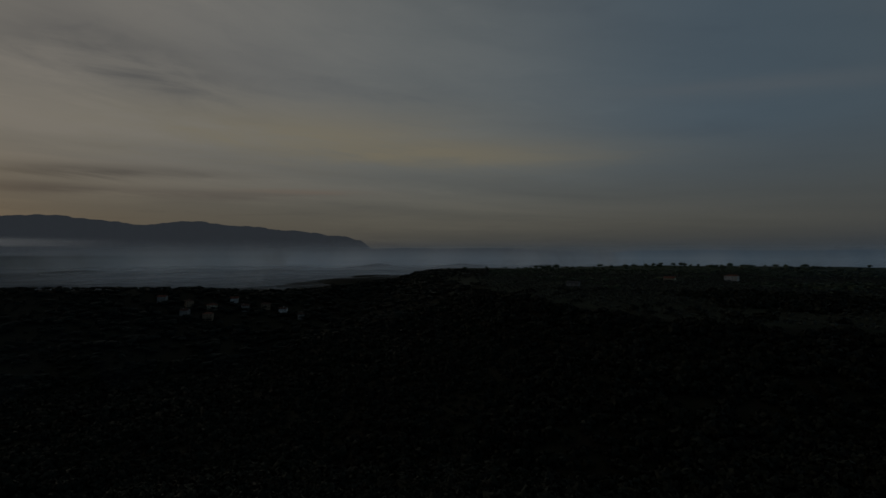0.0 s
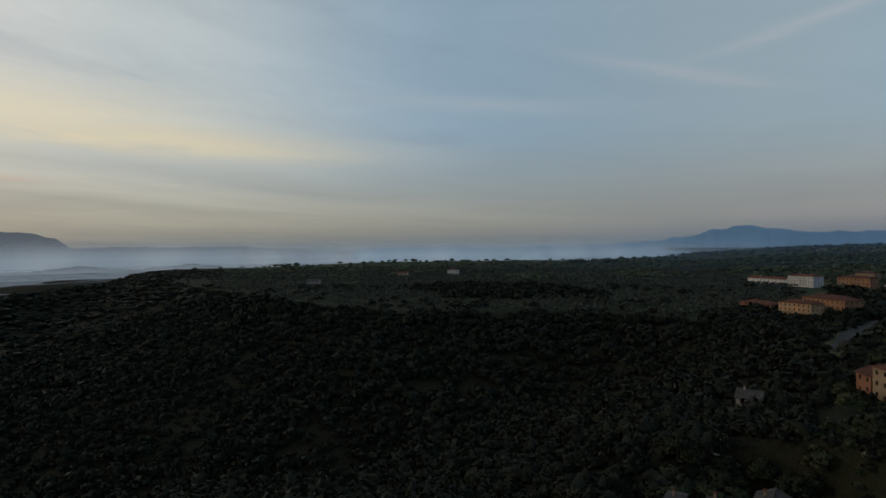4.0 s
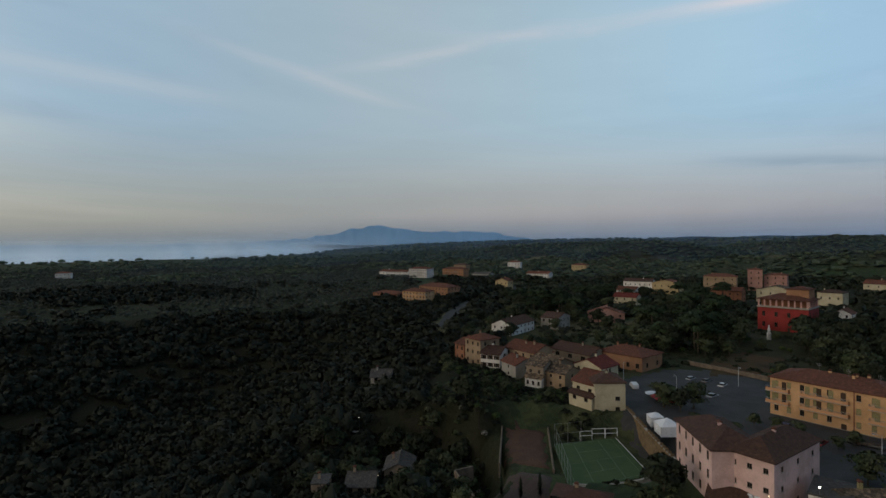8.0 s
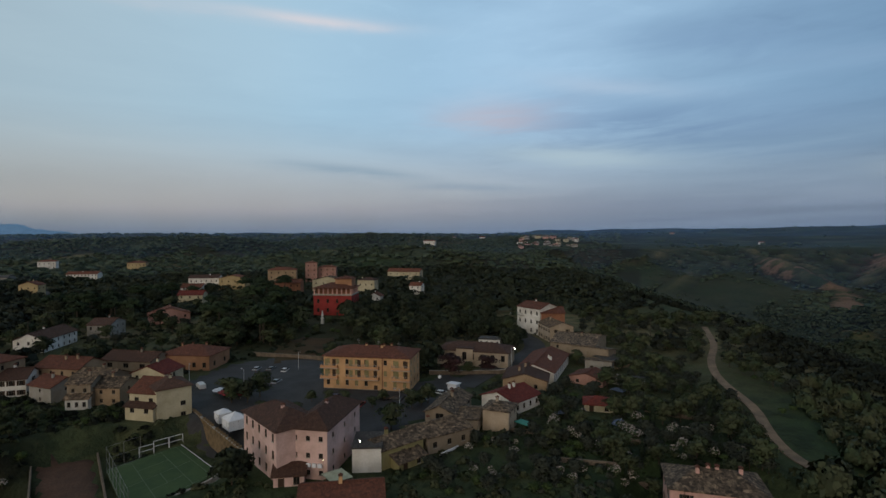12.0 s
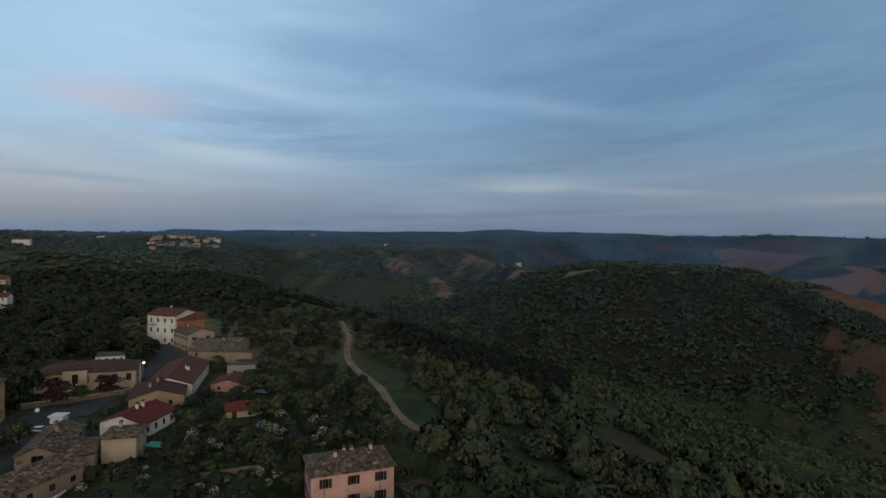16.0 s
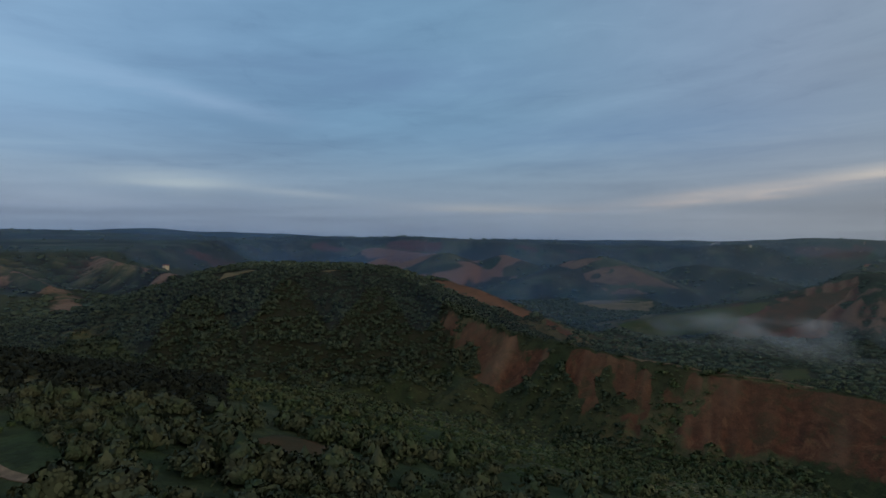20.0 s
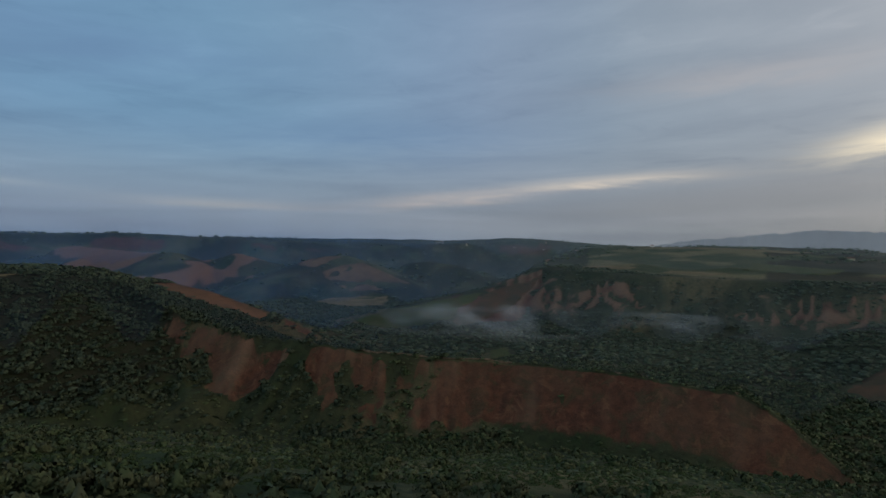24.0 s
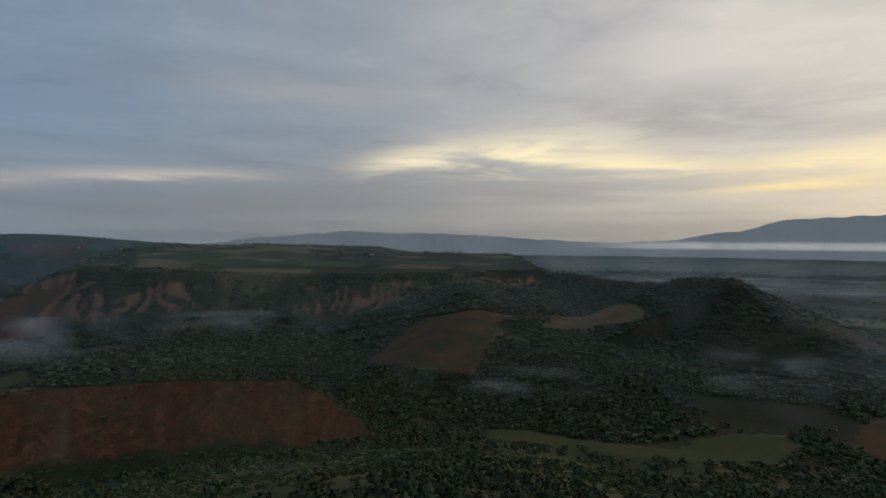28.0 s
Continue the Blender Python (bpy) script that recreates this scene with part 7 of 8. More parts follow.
# ---- newer blocks beside the far road ----
FARBLOCKS = (("white apartment block with balconies", pol(60.1, 668), pol(62.0, 650), 14, 11.0, "hip", 2.2, "white", "terracotta", 3, 9, 3), ("long low white building with tiled roof", pol(57.0, 720), pol(60.0, 690), 12, 6.0, "x", 2, "white", "terracotta", 2, 10, 2),
             ("orange block with balconies", pol(63.7, 655), pol(65.9, 639), 13, 10.5, "hip", 2.2, "orange", "terracotta", 3, 8, 3), ("orange apartment block with red tiled roof", pol(61.2, 432), pol(64.2, 409), 14, 9.6, "hip", 2.6, "orange", "terracotta", 3, 9, 4),
             ("yellow-orange block with balconies", pol(59.4, 398), pol(61.8, 386), 12, 8.8, "hip", 2.2, "ochre", "terracotta", 3, 7, 3), ("low brick-red building with tiled roof", pol(56.3, 432), pol(58.8, 415), 12, 5.0, "hip", 2.0, "brick", "terracotta", 2, 7, 3),
             ("white house with red roof", pol(70.6, 805), pol(71.9, 800), 12, 9.5, "hip", 2.2, "white", "terracotta", 2, 4, 2), ("long white building with small gables", pol(72.6, 625), pol(74.9, 615), 12, 6.0, "x", 2.2, "white", "terracotta", 2, 9, 2),
             ("yellow house standing on the plateau", pol(77.2, 722), pol(78.7, 716), 12, 9.0, "hip", 2.0, "yellow", "terracotta", 2, 5, 2), ("yellow gabled house in the trees", pol(69.3, 490), pol(70.6, 484), 10, 8.5, "y", 2.4, "yellow", "terracotta", 2, 3, 2),
             ("grey hall with metal roof", pol(66.8, 640), pol(68.6, 630), 14, 5.0, "x", 1.5, "grey", "grey", 1, 6, 2), ("brown house on the far plateau", pol(64.9, 760), pol(66.2, 750), 12, 10.0, "hip", 2.2, "tan", "brown", 2, 4, 2),
             ("white farmhouse on the olive hill", pol(27.9, 905), pol(29.0, 900), 10, 8.5, "hip", 2.0, "white", "terracotta", 2, 4, 2), ("low house by the olive hill", pol(22.6, 860), pol(23.6, 856), 9, 5.0, "x", 2.0, "cream", "terracotta", 1, 4, 2),
             ("stone farmhouse in the woods", pol(13.2, 690), pol(14.4, 685), 9, 6.0, "x", 2.0, "grey", "grey", 2, 3, 2))
for spec in FARBLOCKS:
    house(*spec, z=height_at(*spec[1]), chimneys=1, balconies=[(2, 3.6, 8.0), (14, 3.6, 8.0), (2, 6.6, 8.0), (14, 6.6, 8.0)] if "balconies" in spec[0] else ())

# the village on the far hill
rng = random.Random(5)
for k in range(46):
    b, d = rng.uniform(115.4, 121.4), rng.uniform(1120, 1380)
    p = pol(b, d)
    q = pol(b + rng.uniform(0.25, 0.5), d + rng.uniform(-8, 8))
    house("small far house of the hill village", p, q, rng.uniform(7, 10), rng.uniform(4, 6.5), rng.choice(("x", "y", "hip")), 1.6, rng.choice(("white", "cream", "grey", "rose", "white", "grey")), rng.choice(("terracotta", "brown", "old")), 2, 2, 0,
          z=height_at(*p), chimneys=0, group="hill village houses", sink=8)
for k in range(16):
    b, d = rng.choice((rng.uniform(128, 215), rng.uniform(216, 246), rng.uniform(92, 115))), rng.uniform(1450, 2700)
    p, q = pol(b, d), pol(b + rng.uniform(0.3, 0.6), d)
    house("far pale farmhouse on the plateau", p, q, 10, rng.uniform(5, 8), "x", 2.0, rng.choice(("white", "cream", "tan")), "terracotta", 2, 2, 0, z=height_at(*p), chimneys=0, group="far farmhouses", sink=8)

for k in range(22):
    b, d = (rng.uniform(206, 222), rng.uniform(3300, 3500)) if k < 12 else (rng.uniform(96, 114), rng.uniform(1500, 2300))
    p, q = pol(b, d), pol(b + rng.uniform(0.12, 0.3) * (1 if k < 16 else 1.8), d)
    house("far pale house on the plateau's rim", p, q, 9, rng.uniform(4, 7), "x", 2.0, rng.choice(("grey", "cream", "tan")), "brown", 2, 2, 0, z=height_at(*p), chimneys=0, group="far farmhouses", sink=8)
# the hamlet on the wooded hill
for b, d, wall in ((332.3, 820, "grey"), (334.8, 800, "tan"), (336.6, 785, "cream"), (338.7, 806, "white"), (339.8, 776, "grey"), (341.6, 780, "tan"), (343.3, 762, "white"), (345.2, 745, "grey"), (336.2, 755, "tan"), (334.2, 770, "grey")):
    p, q = pol(b, d), pol(b + rng.uniform(0.6, 1.0), d + rng.uniform(-4, 4))
    house("dim house of a hamlet in the dark woods", p, q, 9, rng.uniform(5.5, 7.5), rng.choice(("x", "hip")), 2.0, wall, rng.choice(("terracotta", "brown")), 2, 3, 1, z=height_at(*p) + 1.5, chimneys=1, group="hamlet houses", sink=8)

# ---- houses down the ridge road ----
def end_house(label, c, w, bearing, depth, *args, **kw):
    """A house that runs away along a bearing, by the middle of its near end."""
    ux, uy = math.sin(radians(bearing + 90)), math.cos(radians(bearing + 90))
    return house(label, (c[0] - ux * w / 2, c[1] - uy * w / 2), (c[0] + ux * w / 2, c[1] + uy * w / 2), depth, *args, **kw)


house("low long beige school hall with brown roof", (174.5, -53.5), (160.5, -73.5), 12, 4.6, "hip", 2.2, "beige", "brown", 1, 7, 2, (1.3, 2.0), None, 0.8, None, z=1.2, sink=5, name="school_hall", category="school", chimneys=0, group="large buildings")
house("beige porch bay of the school hall", (170.2, -58.8), (166.9, -63.5), 2.5, 5.4, "flat", 0.3, "beige", "brown", 1, 1, 0, (1.5, 2.6), None, 0.8, None, z=1.2, sink=5, chimneys=0)
stone_wall("grey stone retaining wall below the school hall", [(162, -47), (159, -55), (155.5, -68), (157, -74)], 2.0, 0.5, STONEWALL, "retaining_wall", 0.0, TRIM)
house("flat-roofed white outbuilding behind the hall", (192, -75.5), (187.5, -82.5), 6, 4.6, "flat", 0.3, "white", "grey", 1, 4, 1, (0.8, 0.9), None, 2.4, None, chimneys=0)
house("old stone house with weathered roof tiles", (117.2, -33), (113.2, -38.6), 15, 4.6, "y", 1.5, "stone", "old", 2, 1, 3, (1.9, 1.4), None, 0.6, None, chimneys=2)
house("old plastered annex with weathered tiles", (112.8, -39.3), (110.4, -43.2), 9, 3.8, "x", 1.0, "beige", "old", 1, 1, 1, (0.7, 0.9), None, 1.2, None, chimneys=0)
house("tan house with weathered hipped roof", (112.0, -45), (108.0, -49.6), 6.5, 5.6, "hip", 1.3, "beige", "old", 2, 1, 2, (0.7, 0.9), None, 0.6, None, skip=(("f", 0, 0), ("f", 1, 0)))
house("white house with a bright red tiled roof", (127.5, -51), (118.5, -56), 11, 3.8, "y", 1.7, "white", "red", 1, 2, 4, (0.9, 1.2), None, 0.8, None, chimneys=2)
house("house with a broad brown tiled roof", (139, -62), (132.5, -72.5), 13, 4.0, "y", 1.8, "tan", "brown", 1, 2, 3, (0.9, 1.2), None, 0.8, None, chimneys=2)
house("long house with dark red roof beside the road", (147, -69.5), (139.5, -78.5), 27, 4.2, "y", 2.0, "white", "terracotta", 1, 2, 8, (0.9, 1.5), None, 0.8, None, chimneys=2)
house("large old stone house by the bend", (173, -96), (162, -107), 22, 5.8, "x", 2.0, "stone", "old", 2, 3, 3, (0.8, 1.1), None, 0.6, None, chimneys=1)
house("old stone house with low roof", (166, -100), (155, -108), 8, 4.6, "lean", 1.2, "stone", "old", 1, 2, 1, (0.8, 1.0), None, 0.8, None, chimneys=0)
house("beige house front along the road", (208, -109.5), (194, -107.5), 10, 7.0, "x", 1.8, "beige", "old", 2, 5, 2, (0.8, 1.2), DARK_WOOD, 0.6, 2)
white3 = house("tall white house with three floors", (222.5, -106.5), (209.5, -111), 12, 12.2, "x", 2.0, "white", "terracotta", 3, 4, 2, (0.9, 1.7), None, 0.6, 1, name="tall_house", balconies=[(0.6, 8.4, 4.2)])
house("brick-walled back house with red roof", (209.2, -111.6), (205.5, -121), 15, 10.5, "x", 1.8, "brick", "terracotta", 3, 0, 0, chimneys=1, door=None)
house("low pink-walled house with tiled roof", (140, -84), (132, -90), 8, 2.8, "y", 1.4, "salmon", "terracotta", 1, 2, 1, (0.9, 1.0), None, 0.6, None, chimneys=0)
house("small cream garden house with red hipped roof", (116.2, -74.0), (112.4, -80.0), 6, 2.5, "hip", 1.5, "cream", "red", 1, 2, 1, (0.9, 1.0), None, 0.4, 0, chimneys=0, name="garden_house")
house("grey shed with a sloping sheet roof", (138, -93), (132.5, -97), 5, 2.4, "lean", 0.8, "grey", "old", 1, 1, 0, chimneys=0, name="shed", category="shed")
house("white shed with a flat roof", (133, -98.5), (129.5, -102), 4, 2.3, "flat", 0.2, "white", "grey", 1, 2, 0, (0.8, 0.8), chimneys=0, name="shed", category="shed")
house("flat concrete terrace house", (158, -104), (149, -105.5), 8, 3.2, "flat", 0.3, "tan", "grey", 1, 3, 1, (0.9, 1.0), None, 0.6, None, chimneys=0)
house("small house with tiled lean-to roof", (152, -97), (146, -103), 7, 3.0, "lean", 1.0, "grey", "old", 1, 2, 1, (0.7, 0.9), chimneys=0)
# the low buildings beside the pink school
house("building with a blank white end wall", (99.2, -13.8), (97.8, -19.0), 8, 5.2, "flat", 0.3, "white", "grey", 1, 0, 0, chimneys=0, door=None, sink=6)
house("olive yellow house with old roof tiles", (98.3, -19.2), (102.3, -28.4), 6, 4.6, "x", 1.2, "olive", "old", 1, 3, 1, (1.0, 0.8), None, 2.0, None, chimneys=1, skip=(("f", 0, 0),))
house("olive yellow lean-to with tiled roof", (96.8, -22.2), (99.6, -28.0), 2.6, 2.3, "shed", 0.9, "olive", "old", 1, 2, 0, (0.9, 1.0), None, 0.4, 0, chimneys=0)
house("house with weathered stone-coloured tiles", (102.6, -29.4), (105.6, -39.6), 8, 4.2, "x", 1.3, "stone", "old", 1, 3, 1, (1.0, 1.2), None, 0.8, None, chimneys=1)
house("low house with a wide red-brown roof", (85.5, -3.5), (83.5, -16.5), 8, 3.2, "x", 1.5, "ochre", "terracotta", 1, 3, 1, (0.9, 1.1), chimneys=1, z=-0.6)
house("low house with a dark brown roof", pol(74.5, 93), pol(82.2, 91), 9, 1.6, "hip", 2.0, "tan", "brown", 1, 4, 1, (0.9, 0.6), chimneys=1, z=-2.0)
# the rose farmhouse
farm = house("rose pink farmhouse with old tiled hipped roof", (71.6, -61.8), (63.4, -74.1), 9.5, 7.3, "hip", 2.2, "rose", "old", 2, 3, 2, (1.05, 1.6), GREEN_WOOD, 0.6, None, z=-4.0, sink=5, chimneys=4, name="farmhouse", group="large buildings")
for x in (2.2, 12.2):
    bm = bmesh.new()
    tube(bm, x, -0.08, -1, 7.2, 0.06, 0.06, 6)
    part("drainpipe", bm, BARK, farm, "brown drainpipe")
house("small stone outbuilding beside the farmhouse", (63.0, -77.5), (60.2, -83.2), 5, 3.0, "lean", 0.6, "stone", "old", 1, 2, 1, (0.8, 0.8), None, 0.6, 0, z=-6.5, chimneys=0, name="outbuilding", sink=6)
# lower houses in the wooded valley
for spec in (("old stone house among the trees", (98.5, 73.8), (101.1, 68.2), 8, 5.2, "x", 1.6, "stone", "grey", 2, 3, 1), ("old stone house with a lit lamp", (109.2, 70.4), (112.1, 64.2), 8, 5.4, "y", 1.6, "stone", "grey", 2, 2, 2),
             ("stone tower house in the trees", (94.5, 80.5), (96.3, 77.2), 5, 6.0, "flat", 0.3, "stone", "grey", 2, 1, 1), ("lone grey house in the valley woods", (155.8, 105.5), (158.6, 99.3), 8, 5.8, "x", 1.8, "grey", "grey", 2, 2, 2)):
    house(spec[0], spec[1], spec[2], *spec[3:], z=min(height_at(*spec[1]), height_at(*spec[2])) - 0.3, sink=6)

# ---- cars, tents, lamps ----
for colour, x, y, turn, van in (("white", 169, 20, 20, True), ("silver", 186.2, 5, -25, False), ("grey", 185, 0.5, -28, False), ("white", 181.5, -3.8, -20, False), ("silver", 168, -1, -30, False), ("blue", 147.5, -15.5, 62, False),
                                ("black", 141.5, -27, 62, False), ("black", 140.0, -31, 62, False), ("red", 138.5, -21.5, -28, False), ("grey", 137.5, -37.5, 60, False), ("white", 142, -44, 40, False), ("white", 140.3, -46.5, 42, False),
                                ("black", 92.5, -6.5, 80, False)):
    car(colour, x, y, turn, None, van)
car("white", 96.5, 76.6, 40, height_at(96.5, 76.6) + 0.5)
car("grey", 98.5, 73.0 + 6, 40, height_at(98.5, 79) + 0.5)


def tent(x, y, turn, size, high, label):
    root = thing("party_tent", label, "tent", pose(x, y, 0.1, 0, 0, turn), "tents")
    for sx in (-1, 1):
        for sy in (-1, 1):
            part("leg", shared("tent_leg", lambda bm: tube(bm, 0, 0, -0.2, 2.4, 0.04, 0.04, 6), PALE_METAL), None, root, at=pose(sx * size / 2, sy * size / 2, 0))
    bm = bmesh.new()
    h, n = size / 2 + 0.1, []
    for k in range(5):
        f = k / 4
        r, z = h * (1 - f) ** 1.25 + 0.02, 2.4 + (high - 2.4) * f ** 0.85
        n.append([bm.verts.new((sx * r, sy * r, z)) for sx, sy in ((-1, -1), (1, -1), (1, 1), (-1, 1))])
    for a, b in zip(n, n[1:]):
        for k in range(4):
            bm.faces.new((a[k], a[(k + 1) % 4], b[(k + 1) % 4], b[k]))
    part("canopy", bm, WHITE, root, "white pointed canopy")
    for k in range(3):
        bm = bmesh.new()
        for s in range(8):
            x0, x1 = -size / 2 + size * s / 8, -size / 2 + size * (s + 1) / 8
            y = -size / 2 + 0.04 * (s % 2)
            block(bm, x0, x1, y, y + 0.02, 0.1, 2.45)
        part("side_cloth", bm, WHITE, root, at=pose(0, 0, 0, 0, 0, 90 * k + 180))


tent(133, 8.6, 25, 4.3, 3.9, "white party tent with closed sides on the square")
tent(138.2, 11.6, 25, 3.0, 3.3, "small white party tent beside the larger one")


def parasol(x, y, z, radius, colour, label, tall=2.6):
    root = thing("parasol", label, "parasol", pose(x, y, z), "parasols")
    bm = bmesh.new()
    tube(bm, 0, 0, -0.2, tall, 0.03, 0.03, 6)
    part("pole", bm, PALE_METAL, root)
    bm = bmesh.new()
    top = bm.verts.new((0, 0, tall + 0.1))
    rim, low = [], []
    for k in range(8):
        a = 2 * math.pi * k / 8
        rim.append(bm.verts.new((radius * math.cos(a), radius * math.sin(a), tall - 0.55)))
        low.append(bm.verts.new((radius * math.cos(a), radius * math.sin(a), tall - 0.75)))
    for k in range(8):
        bm.faces.new((top, rim[k], rim[(k + 1) % 8]))
        bm.faces.new((rim[k], low[k], low[(k + 1) % 8], rim[(k + 1) % 8]))
    part("canopy", bm, colour, root)


RED_CLOTH = material("red_cloth", (0.34, 0.05, 0.05), size=1.0)
BLUE_CLOTH = material("blue_grey_cloth", (0.13, 0.17, 0.26), size=1.0)
TEAL_CLOTH = material("teal_sheet", (0.08, 0.33, 0.27), size=1.0)
for x, y in ((155.5, 11.5), (157.8, 9.2), (154.6, 8.4), (157.2, 12.6)):
    parasol(x, y, 0.1, 1.9, RED_CLOTH, "red parasol outside the bar on the square")
parasol(159.8, 14.2, 0.1, 1.9, WHITE, "white parasol outside the bar")
parasol(117.3, -65.0, 0.0, 1.8, WHITE, "white parasol in a garden")
parasol(114.6, -66.0, 0.0, 1.8, BLUE_CLOTH, "blue-grey parasol in a garden")


def sheet(x, y, z, w, d, turn, mat, name, label, category, tall=2.0):
    root = thing(name, label, category, pose(x, y, z, 0, 0, turn))
    bm = bmesh.new()
    soft_block(bm, -w / 2, w / 2, -d / 2, d / 2, tall, tall + 0.1, 0.03)
    part("cover", bm, mat, root)
    for sx in (-1, 1):
        for sy in (-1, 1):
            bm = bmesh.new()
            tube(bm, sx * (w / 2 - 0.1), sy * (d / 2 - 0.1), -0.5, tall, 0.04, 0.04, 6)
            part("post", bm, METAL, root)


sheet(110.0, -54.5, 0, 4.2, 2.6, 25, TEAL_CLOTH, "canopy", "teal sheet canopy in a garden", "canopy")
sheet(127, -92, 0, 4, 3, 20, BLUE_CLOTH, "canopy", "blue sheet canopy in a garden", "canopy", 1.4)
sheet(94.5, -10.5, 0, 4.5, 4.0, 20, material("pale_awning", (0.48, 0.50, 0.36), size=1.0), "awning", "pale green awning beside the school", "awning", 2.7)
kiosk = thing("kiosk", "small white market kiosk on the square", "kiosk", pose(144, -49, 0.1, 0, 0, 40))
bm = bmesh.new()
soft_block(bm, -1.4, 1.4, -1.1, 1.1, 0, 2.3, 0.05)
part("body", bm, WHITE, kiosk)
bm = bmesh.new()
soft_block(bm, -1.7, 1.7, -1.4, 1.4, 2.3, 2.6, 0.06)
part("kiosk_roof", bm, WHITE, kiosk)
bm = bmesh.new()
block(bm, -1.0, 1.0, -1.14, -1.09, 1.0, 1.9)
part("hatch", bm, PANE, kiosk, "dark serving hatch")
boat = thing("rowing_boat", "upturned blue-grey boat in the gardens", "boat", pose(106, -76.5, height_at(106, -76.5), 0, 0, -60))
bm = bmesh.new()
prism(bm, [(-2.2, 0.1), (-1.9, 0.55), (-0.8, 0.8), (0.8, 0.8), (2.0, 0.5), (2.6, 0.1)], -0.75, 0.75)
bmesh.ops.bevel(bm, geom=bm.edges[:], offset=0.2, segments=3, affect="EDGES")
part("hull", bm, BLUE_CLOTH, boat)
bm = bmesh.new()
limb(bm, Vector((-1.9, 0, 0.62)), Vector((2.0, 0, 0.62)), 0.06, 0.06)
part("keel", bm, WHITE, boat)
planks = thing("plank_stack", "stack of white planks beside the stone house", "planks", pose(103.2, -33.5, 0, 0, 0, -60))
for k, (x, z) in enumerate(((0, 0.6), (0.2, 1.0), (-0.1, 1.4), (0.1, 1.8))):
    bm = bmesh.new()
    soft_block(bm, -2.6 + x, 2.4 + x * 3, -0.3 - 0.25 * k, -0.05 - 0.25 * k, z - 0.6, z - 0.38, 0.02)
    part("plank", bm, WHITE, planks)
dish = thing("satellite_dish", "white satellite dish on a wall", "satellite dish", pose(149.5, -46.5, 3.2, -60, 0, 60))
bm = bmesh.new()
bmesh.ops.create_uvsphere(bm, u_segments=14, v_segments=8, radius=0.5)
bmesh.ops.scale(bm, vec=(1, 1, 0.25), verts=bm.verts)
part("bowl", bm, WHITE, dish)
bm = bmesh.new()
limb(bm, Vector((0, 0, -0.1)), Vector((0, -1.8, -2.9)), 0.04, 0.04)
part("mast", bm, METAL, dish)

lamp_post(154.5, -72, 9.0, 200, True)
for x, y, turn in ((130, -30, 90), (163, 8, 30), (182, -8, 200), (176, 24, 200), (240, -111, 180)):
    lamp_post(x, y, 6.5, turn)
for x, y, up, label in ((105.3, 69.6, 5.5, "warm wall lamp shining by the lower houses"), (102.5, 65.5, 2.5, "warm wall lamp shining over a yard"), (124.0, 88.0, 4.0, "small lamp shining on the wooded lane"), (98.9, -15.2, 5.9, "floodlight shining above the white wall"),
                        (95.5, -8.2, 4.6, "yellow wall lamp shining on the school")):
    z = height_at(x, y)
    root = thing("wall_lamp", label, "lamp", pose(x, y, z))
    bm = bmesh.new()
    limb(bm, Vector((0, 0, -1.0)), Vector((0, 0, up - 0.2)), 0.04, 0.03)
    part("stem", bm, METAL, root)
    bm = bmesh.new()
    bmesh.ops.create_icosphere(bm, subdivisions=2, radius=0.07 if up < 5.8 else 0.15)
    part("bulb", bm, WARM_ON if "warm" in label or "yellow" in label else LAMP_ON, root, at=pose(0, 0, up))
for x, y in ((150, 122), (262, 96), (300, -60), (186, -150), (70.5, 58)):
    pole = thing("utility_pole", "wooden utility pole with a crossarm", "utility pole", pose(x, y, height_at(x, y)), "utility poles")
    bm = bmesh.new()
    tube(bm, 0, 0, -1, 9, 0.15, 0.1)
    part("pole", bm, BARK, pole)
    bm = bmesh.new()
    block(bm, -0.9, 0.9, -0.06, 0.06, 8.3, 8.45)
    part("crossarm", bm, BARK, pole)
for line in ([(110, -49), (106, -55), (104, -62)], [(92, -52), (86, -62), (83, -72)], [(100, -66), (92, -76)], [(111, -88), (101, -96), (92, -98)]):
    stone_wall("low dry stone garden wall", line, 0.9, 0.45, STONEWALL)

# ---- trees and bushes of the village ----
def free(x, y, gap=1.5):
    return all(math.hypot(x - a, y - b) > r + gap for a, b, r in SITES)


def clear_of_lanes(x, y, gap=4.0):
    for line, g in LANES:
        for (ax, ay), (bx, by) in zip(line, line[1:]):
            t = max(0, min(1, ((x - ax) * (bx - ax) + (y - ay) * (by - ay)) / ((bx - ax) ** 2 + (by - ay) ** 2)))
            if math.hypot(x - ax - t * (bx - ax), y - ay - t * (by - ay)) < max(gap, g):
                return False
    return True


rng = random.Random(42)


def grove(kinds, b0, b1, d0, d1, n, low, high, label="", gap=1.0):
    made = 0
    for _ in range(n * 6):
        if made >= n:
            break
        b, d = rng.uniform(b0, b1), math.sqrt(rng.uniform(d0 ** 2, d1 ** 2))
        x, y = pol(b, d)
        if free(x, y, gap) and clear_of_lanes(x, y) and not (112 < x < 200 and -52 < y < 25 and d < 200 and 82 < b < 110):
            tree(rng.choice(kinds), x, y, rng.uniform(low, high), None, rng.uniform(0, 360))
            made += 1


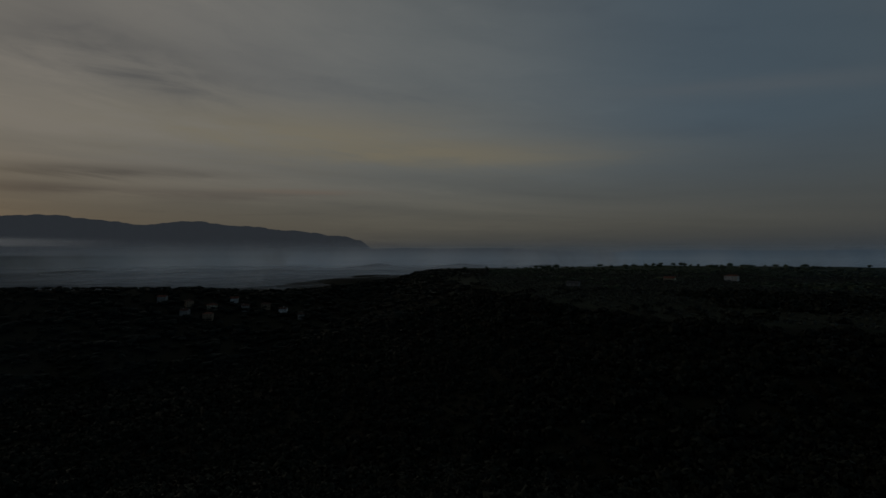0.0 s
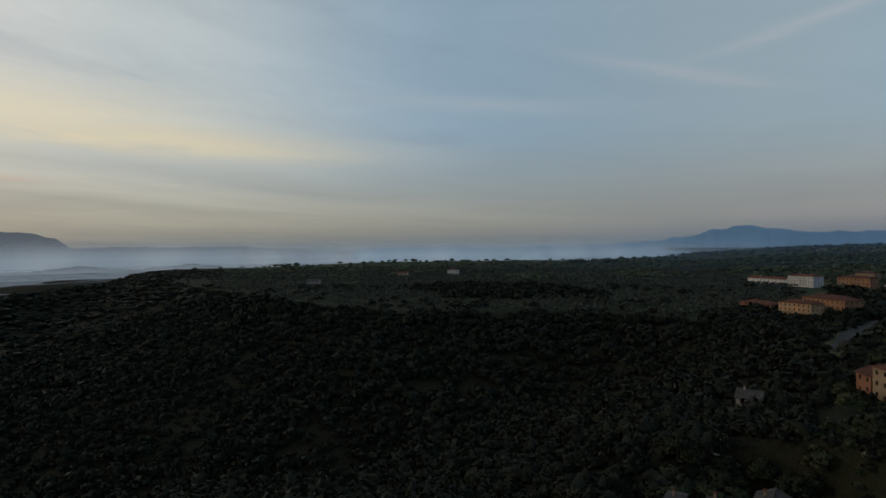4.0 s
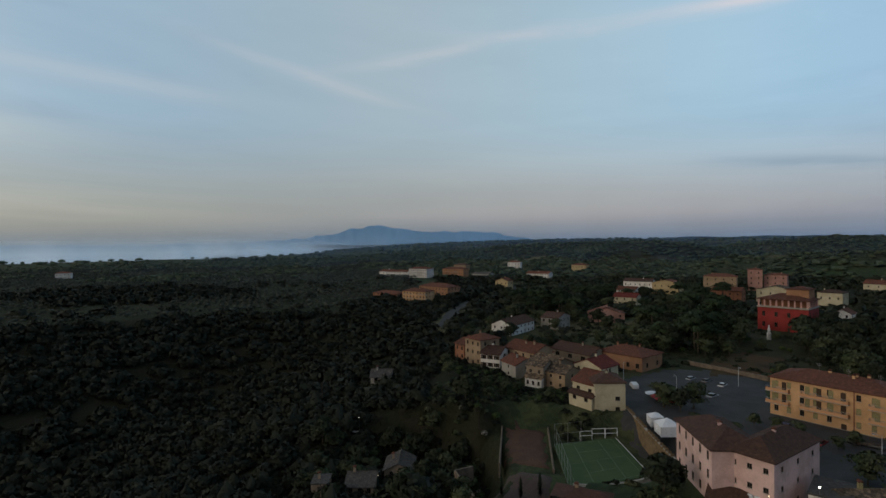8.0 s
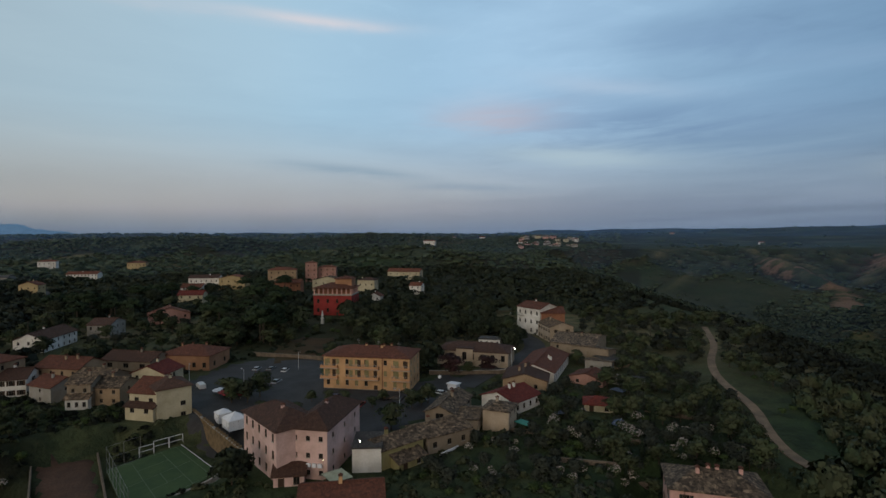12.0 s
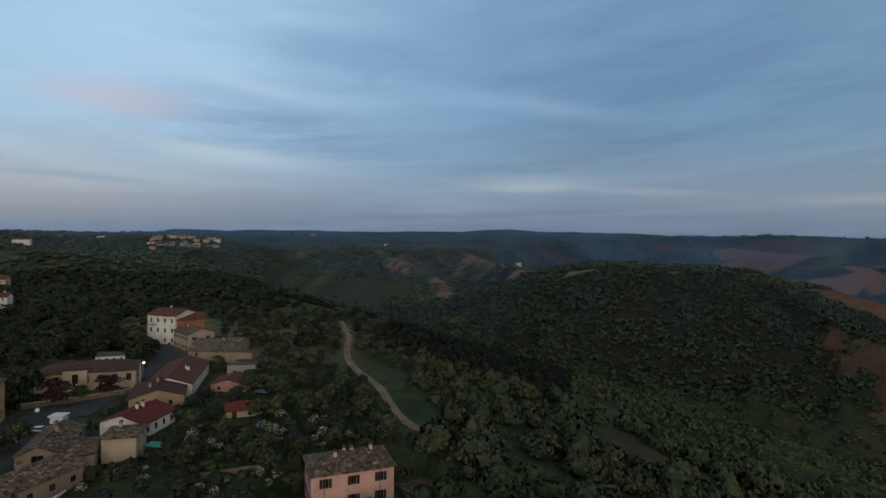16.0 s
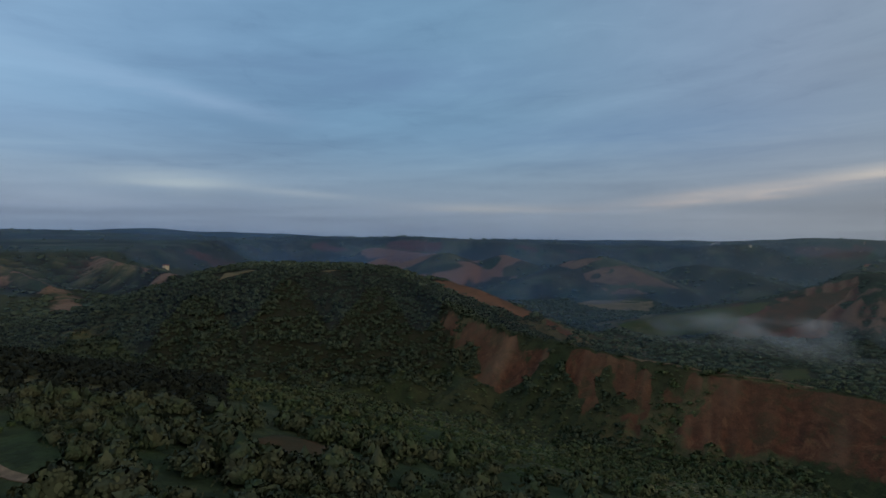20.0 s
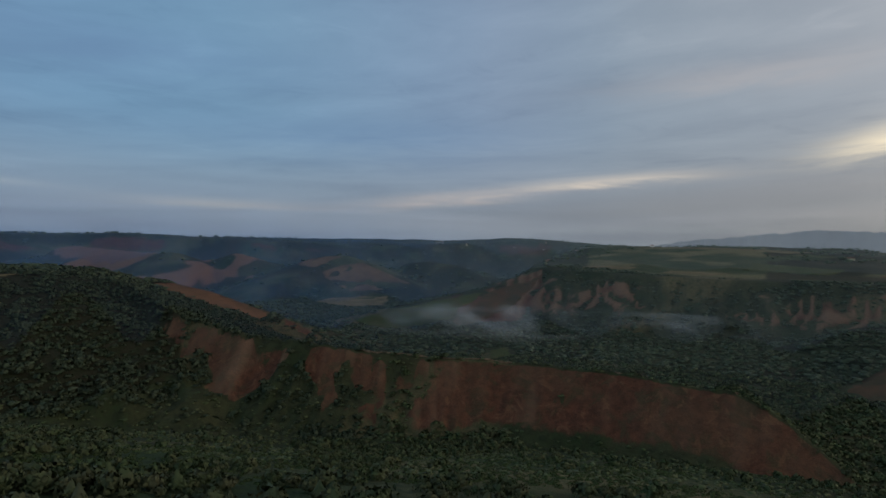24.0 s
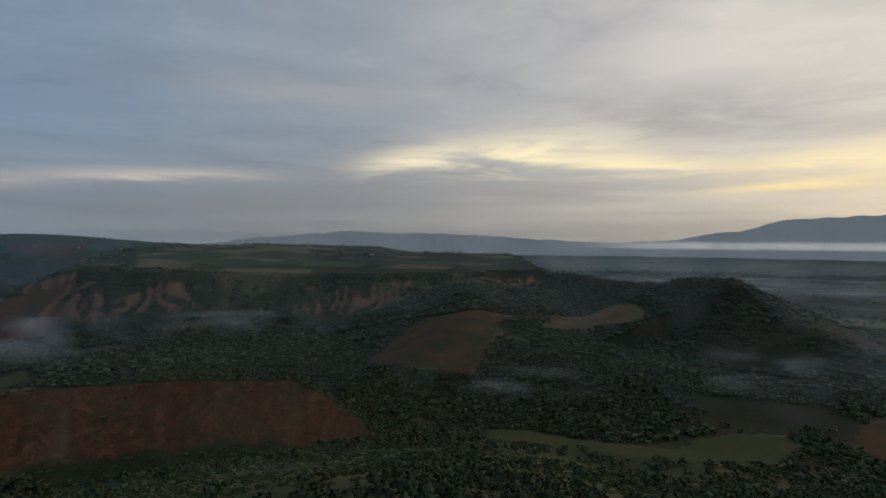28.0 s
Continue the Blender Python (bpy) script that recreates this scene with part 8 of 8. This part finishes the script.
grove(("broad", "broad2", "broad", "pine"), 84, 93, 222, 300, 46, 0.8, 1.35)
grove(("broad", "broad2", "round"), 97.5, 116, 205, 310, 120, 0.7, 1.25)
grove(("broad", "bush", "olive"), 86, 97, 200, 262, 20, 0.5, 0.8)
grove(("broad", "broad2", "round", "pine"), 70, 92, 300, 420, 90, 0.8, 1.3)
grove(("broad", "broad2", "olive"), 64, 84, 205, 300, 75, 0.6, 1.1)
grove(("broad", "bush", "bush"), 63, 77, 150, 190, 34, 0.35, 0.7)
grove(("bush", "oleander", "broad"), 62, 69.4, 104, 150, 26, 0.5, 0.75, gap=0.3)
grove(("olive", "olive", "olive", "bush", "broad"), 118, 141, 106, 190, 190, 0.5, 0.85, gap=0.3)
grove(("olive", "olive", "broad", "olive"), 122, 139, 185, 300, 150, 0.6, 0.95)
grove(("oleander",), 119, 139, 98, 135, 30, 0.6, 1.1, gap=0.3)
grove(("bush", "olive", "oleander"), 104, 122, 90, 122, 46, 0.5, 0.8, gap=0.3)
grove(("broad", "bush", "cypress"), 126, 143, 84, 112, 26, 0.4, 0.7)
grove(("cypress",), 126, 138, 108, 160, 8, 0.5, 0.8)
grove(("broad", "broad2", "round"), 48, 66, 104, 150, 50, 0.6, 0.95)
grove(("broad", "bush", "round"), 58, 67, 86, 118, 40, 0.4, 0.75, gap=0.3)
grove(("plum",), 107, 109, 160, 166, 1, 1.2, 1.3, gap=0)
for kind, x, y, s in (("round", 101, 7.2, 0.82), ("plum", 156.5, -64.5, 1.0), ("round", 166, -45, 1.1), ("round", 170, -49, 1.15), ("broad", 158.5, -58.5, 0.55), ("broad", 118, -25.2, 0.85), ("broad", 151, 10.5, 0.95), ("broad", 153.5, 3.5, 0.95), ("broad2", 149, 6.5, 0.75),
                      ("broad", 138, 2.5, 0.5), ("broad", 134.5, -5, 0.5), ("broad", 132.5, -12, 0.5), ("broad", 129.5, -18.5, 0.5), ("broad", 131.5, -33.5, 0.7), ("broad", 134, -38.5, 0.75), ("cypress", 66.5, -74.5, 0.55), ("broad", 144.9, -9.6, 0.44), ("broad", 144.4, -14, 0.42), ("broad", 141.8, -18, 0.45), ("broad", 139.6, -27.7, 0.46), ("broad", 135.4, -24.1, 0.42), ("broad", 132.7, -36.3, 0.6),
                      ("cypress", 101.3, 37.5, 0.48), ("cypress", 101.8, 33.6, 0.46), ("cypress", 103.0, 30.0, 0.52), ("cypress", 106.5, -92.5, 0.75), ("cypress", 110.5, -108.5, 0.8), ("cypress", 97.5, -95.0, 0.9), ("pine", 330, 92, 1.2), ("pine", 336, 84, 1.1), ("pine", 341, 96, 1.2), ("pine", 348, 88, 1.1), ("pine", 325, 80, 1.0)):
    tree(kind, x, y, s, None, rng.uniform(0, 360))
for k in range(9):
    tree("cypress", *pol(41.2 + 0.28 * k, 1560 + 14 * (k % 3)), 1.5 + 0.25 * rng.random(), None, 40 * k, "tall dark cypress in a row on the ridge", "cypress row")


# low shrubs and weeds in the gaps between the houses and gardens
def shrubs(label, mat, b0, b1, d0, d1, spacing, low, high, seed, share_of=1.0):
    x, y, chance = scatter(b0, b1, d0, d1, spacing, seed)
    ok = (outside(x, y, BUILT) < 4) & (chance.uniform(0, 1, len(x)) < share_of * step(0.34, 0.5, fbm(x, y, 16, 3, 97)))
    for shape in ([(126, 14), (150, 24), (176, 27), (196, 14), (206, -8), (190, -18), (166, -15), (154, -41), (161, -52), (150, -58), (128, -43), (113, -20), (116, 0)], CORNERS):
        ok &= outside(x, y, shape) > 2.0
    ok &= outside(x, y, [pol(b, d) for b, d in ((68.2, 96), (69.3, 150), (75.3, 148), (76.5, 96))]) > 0.5
    x, y = x[ok], y[ok]
    ok = np.array([free(a, b, -0.6) and clear_of_lanes(a, b, 3.2) for a, b in zip(x, y)])
    x, y = x[ok], y[ok]
    planted("shrubs", np.stack([x, y, land(x, y)[0] + 0.25], 1), chance.uniform(low, high, len(x)), MIDDLE, mat, label, "bushes", 0.9, seed)


shrubs("low green shrubs and weeds between the houses", LEAF["garden"], 58, 142, 72, 200, 2.6, 0.5, 1.3, 101)
shrubs("dark ivy and brambles on the slopes", LEAF["wood"], 56, 82, 72, 210, 2.8, 0.7, 1.7, 102)
shrubs("grey green herbs and young olives in the gardens", LEAF["olive"], 104, 142, 84, 260, 3.4, 0.6, 1.4, 103)
shrubs("dark shrubs on the bank below the monument", LEAF["plateau"], 64, 122, 200, 330, 4.2, 0.8, 1.8, 104, 0.7)
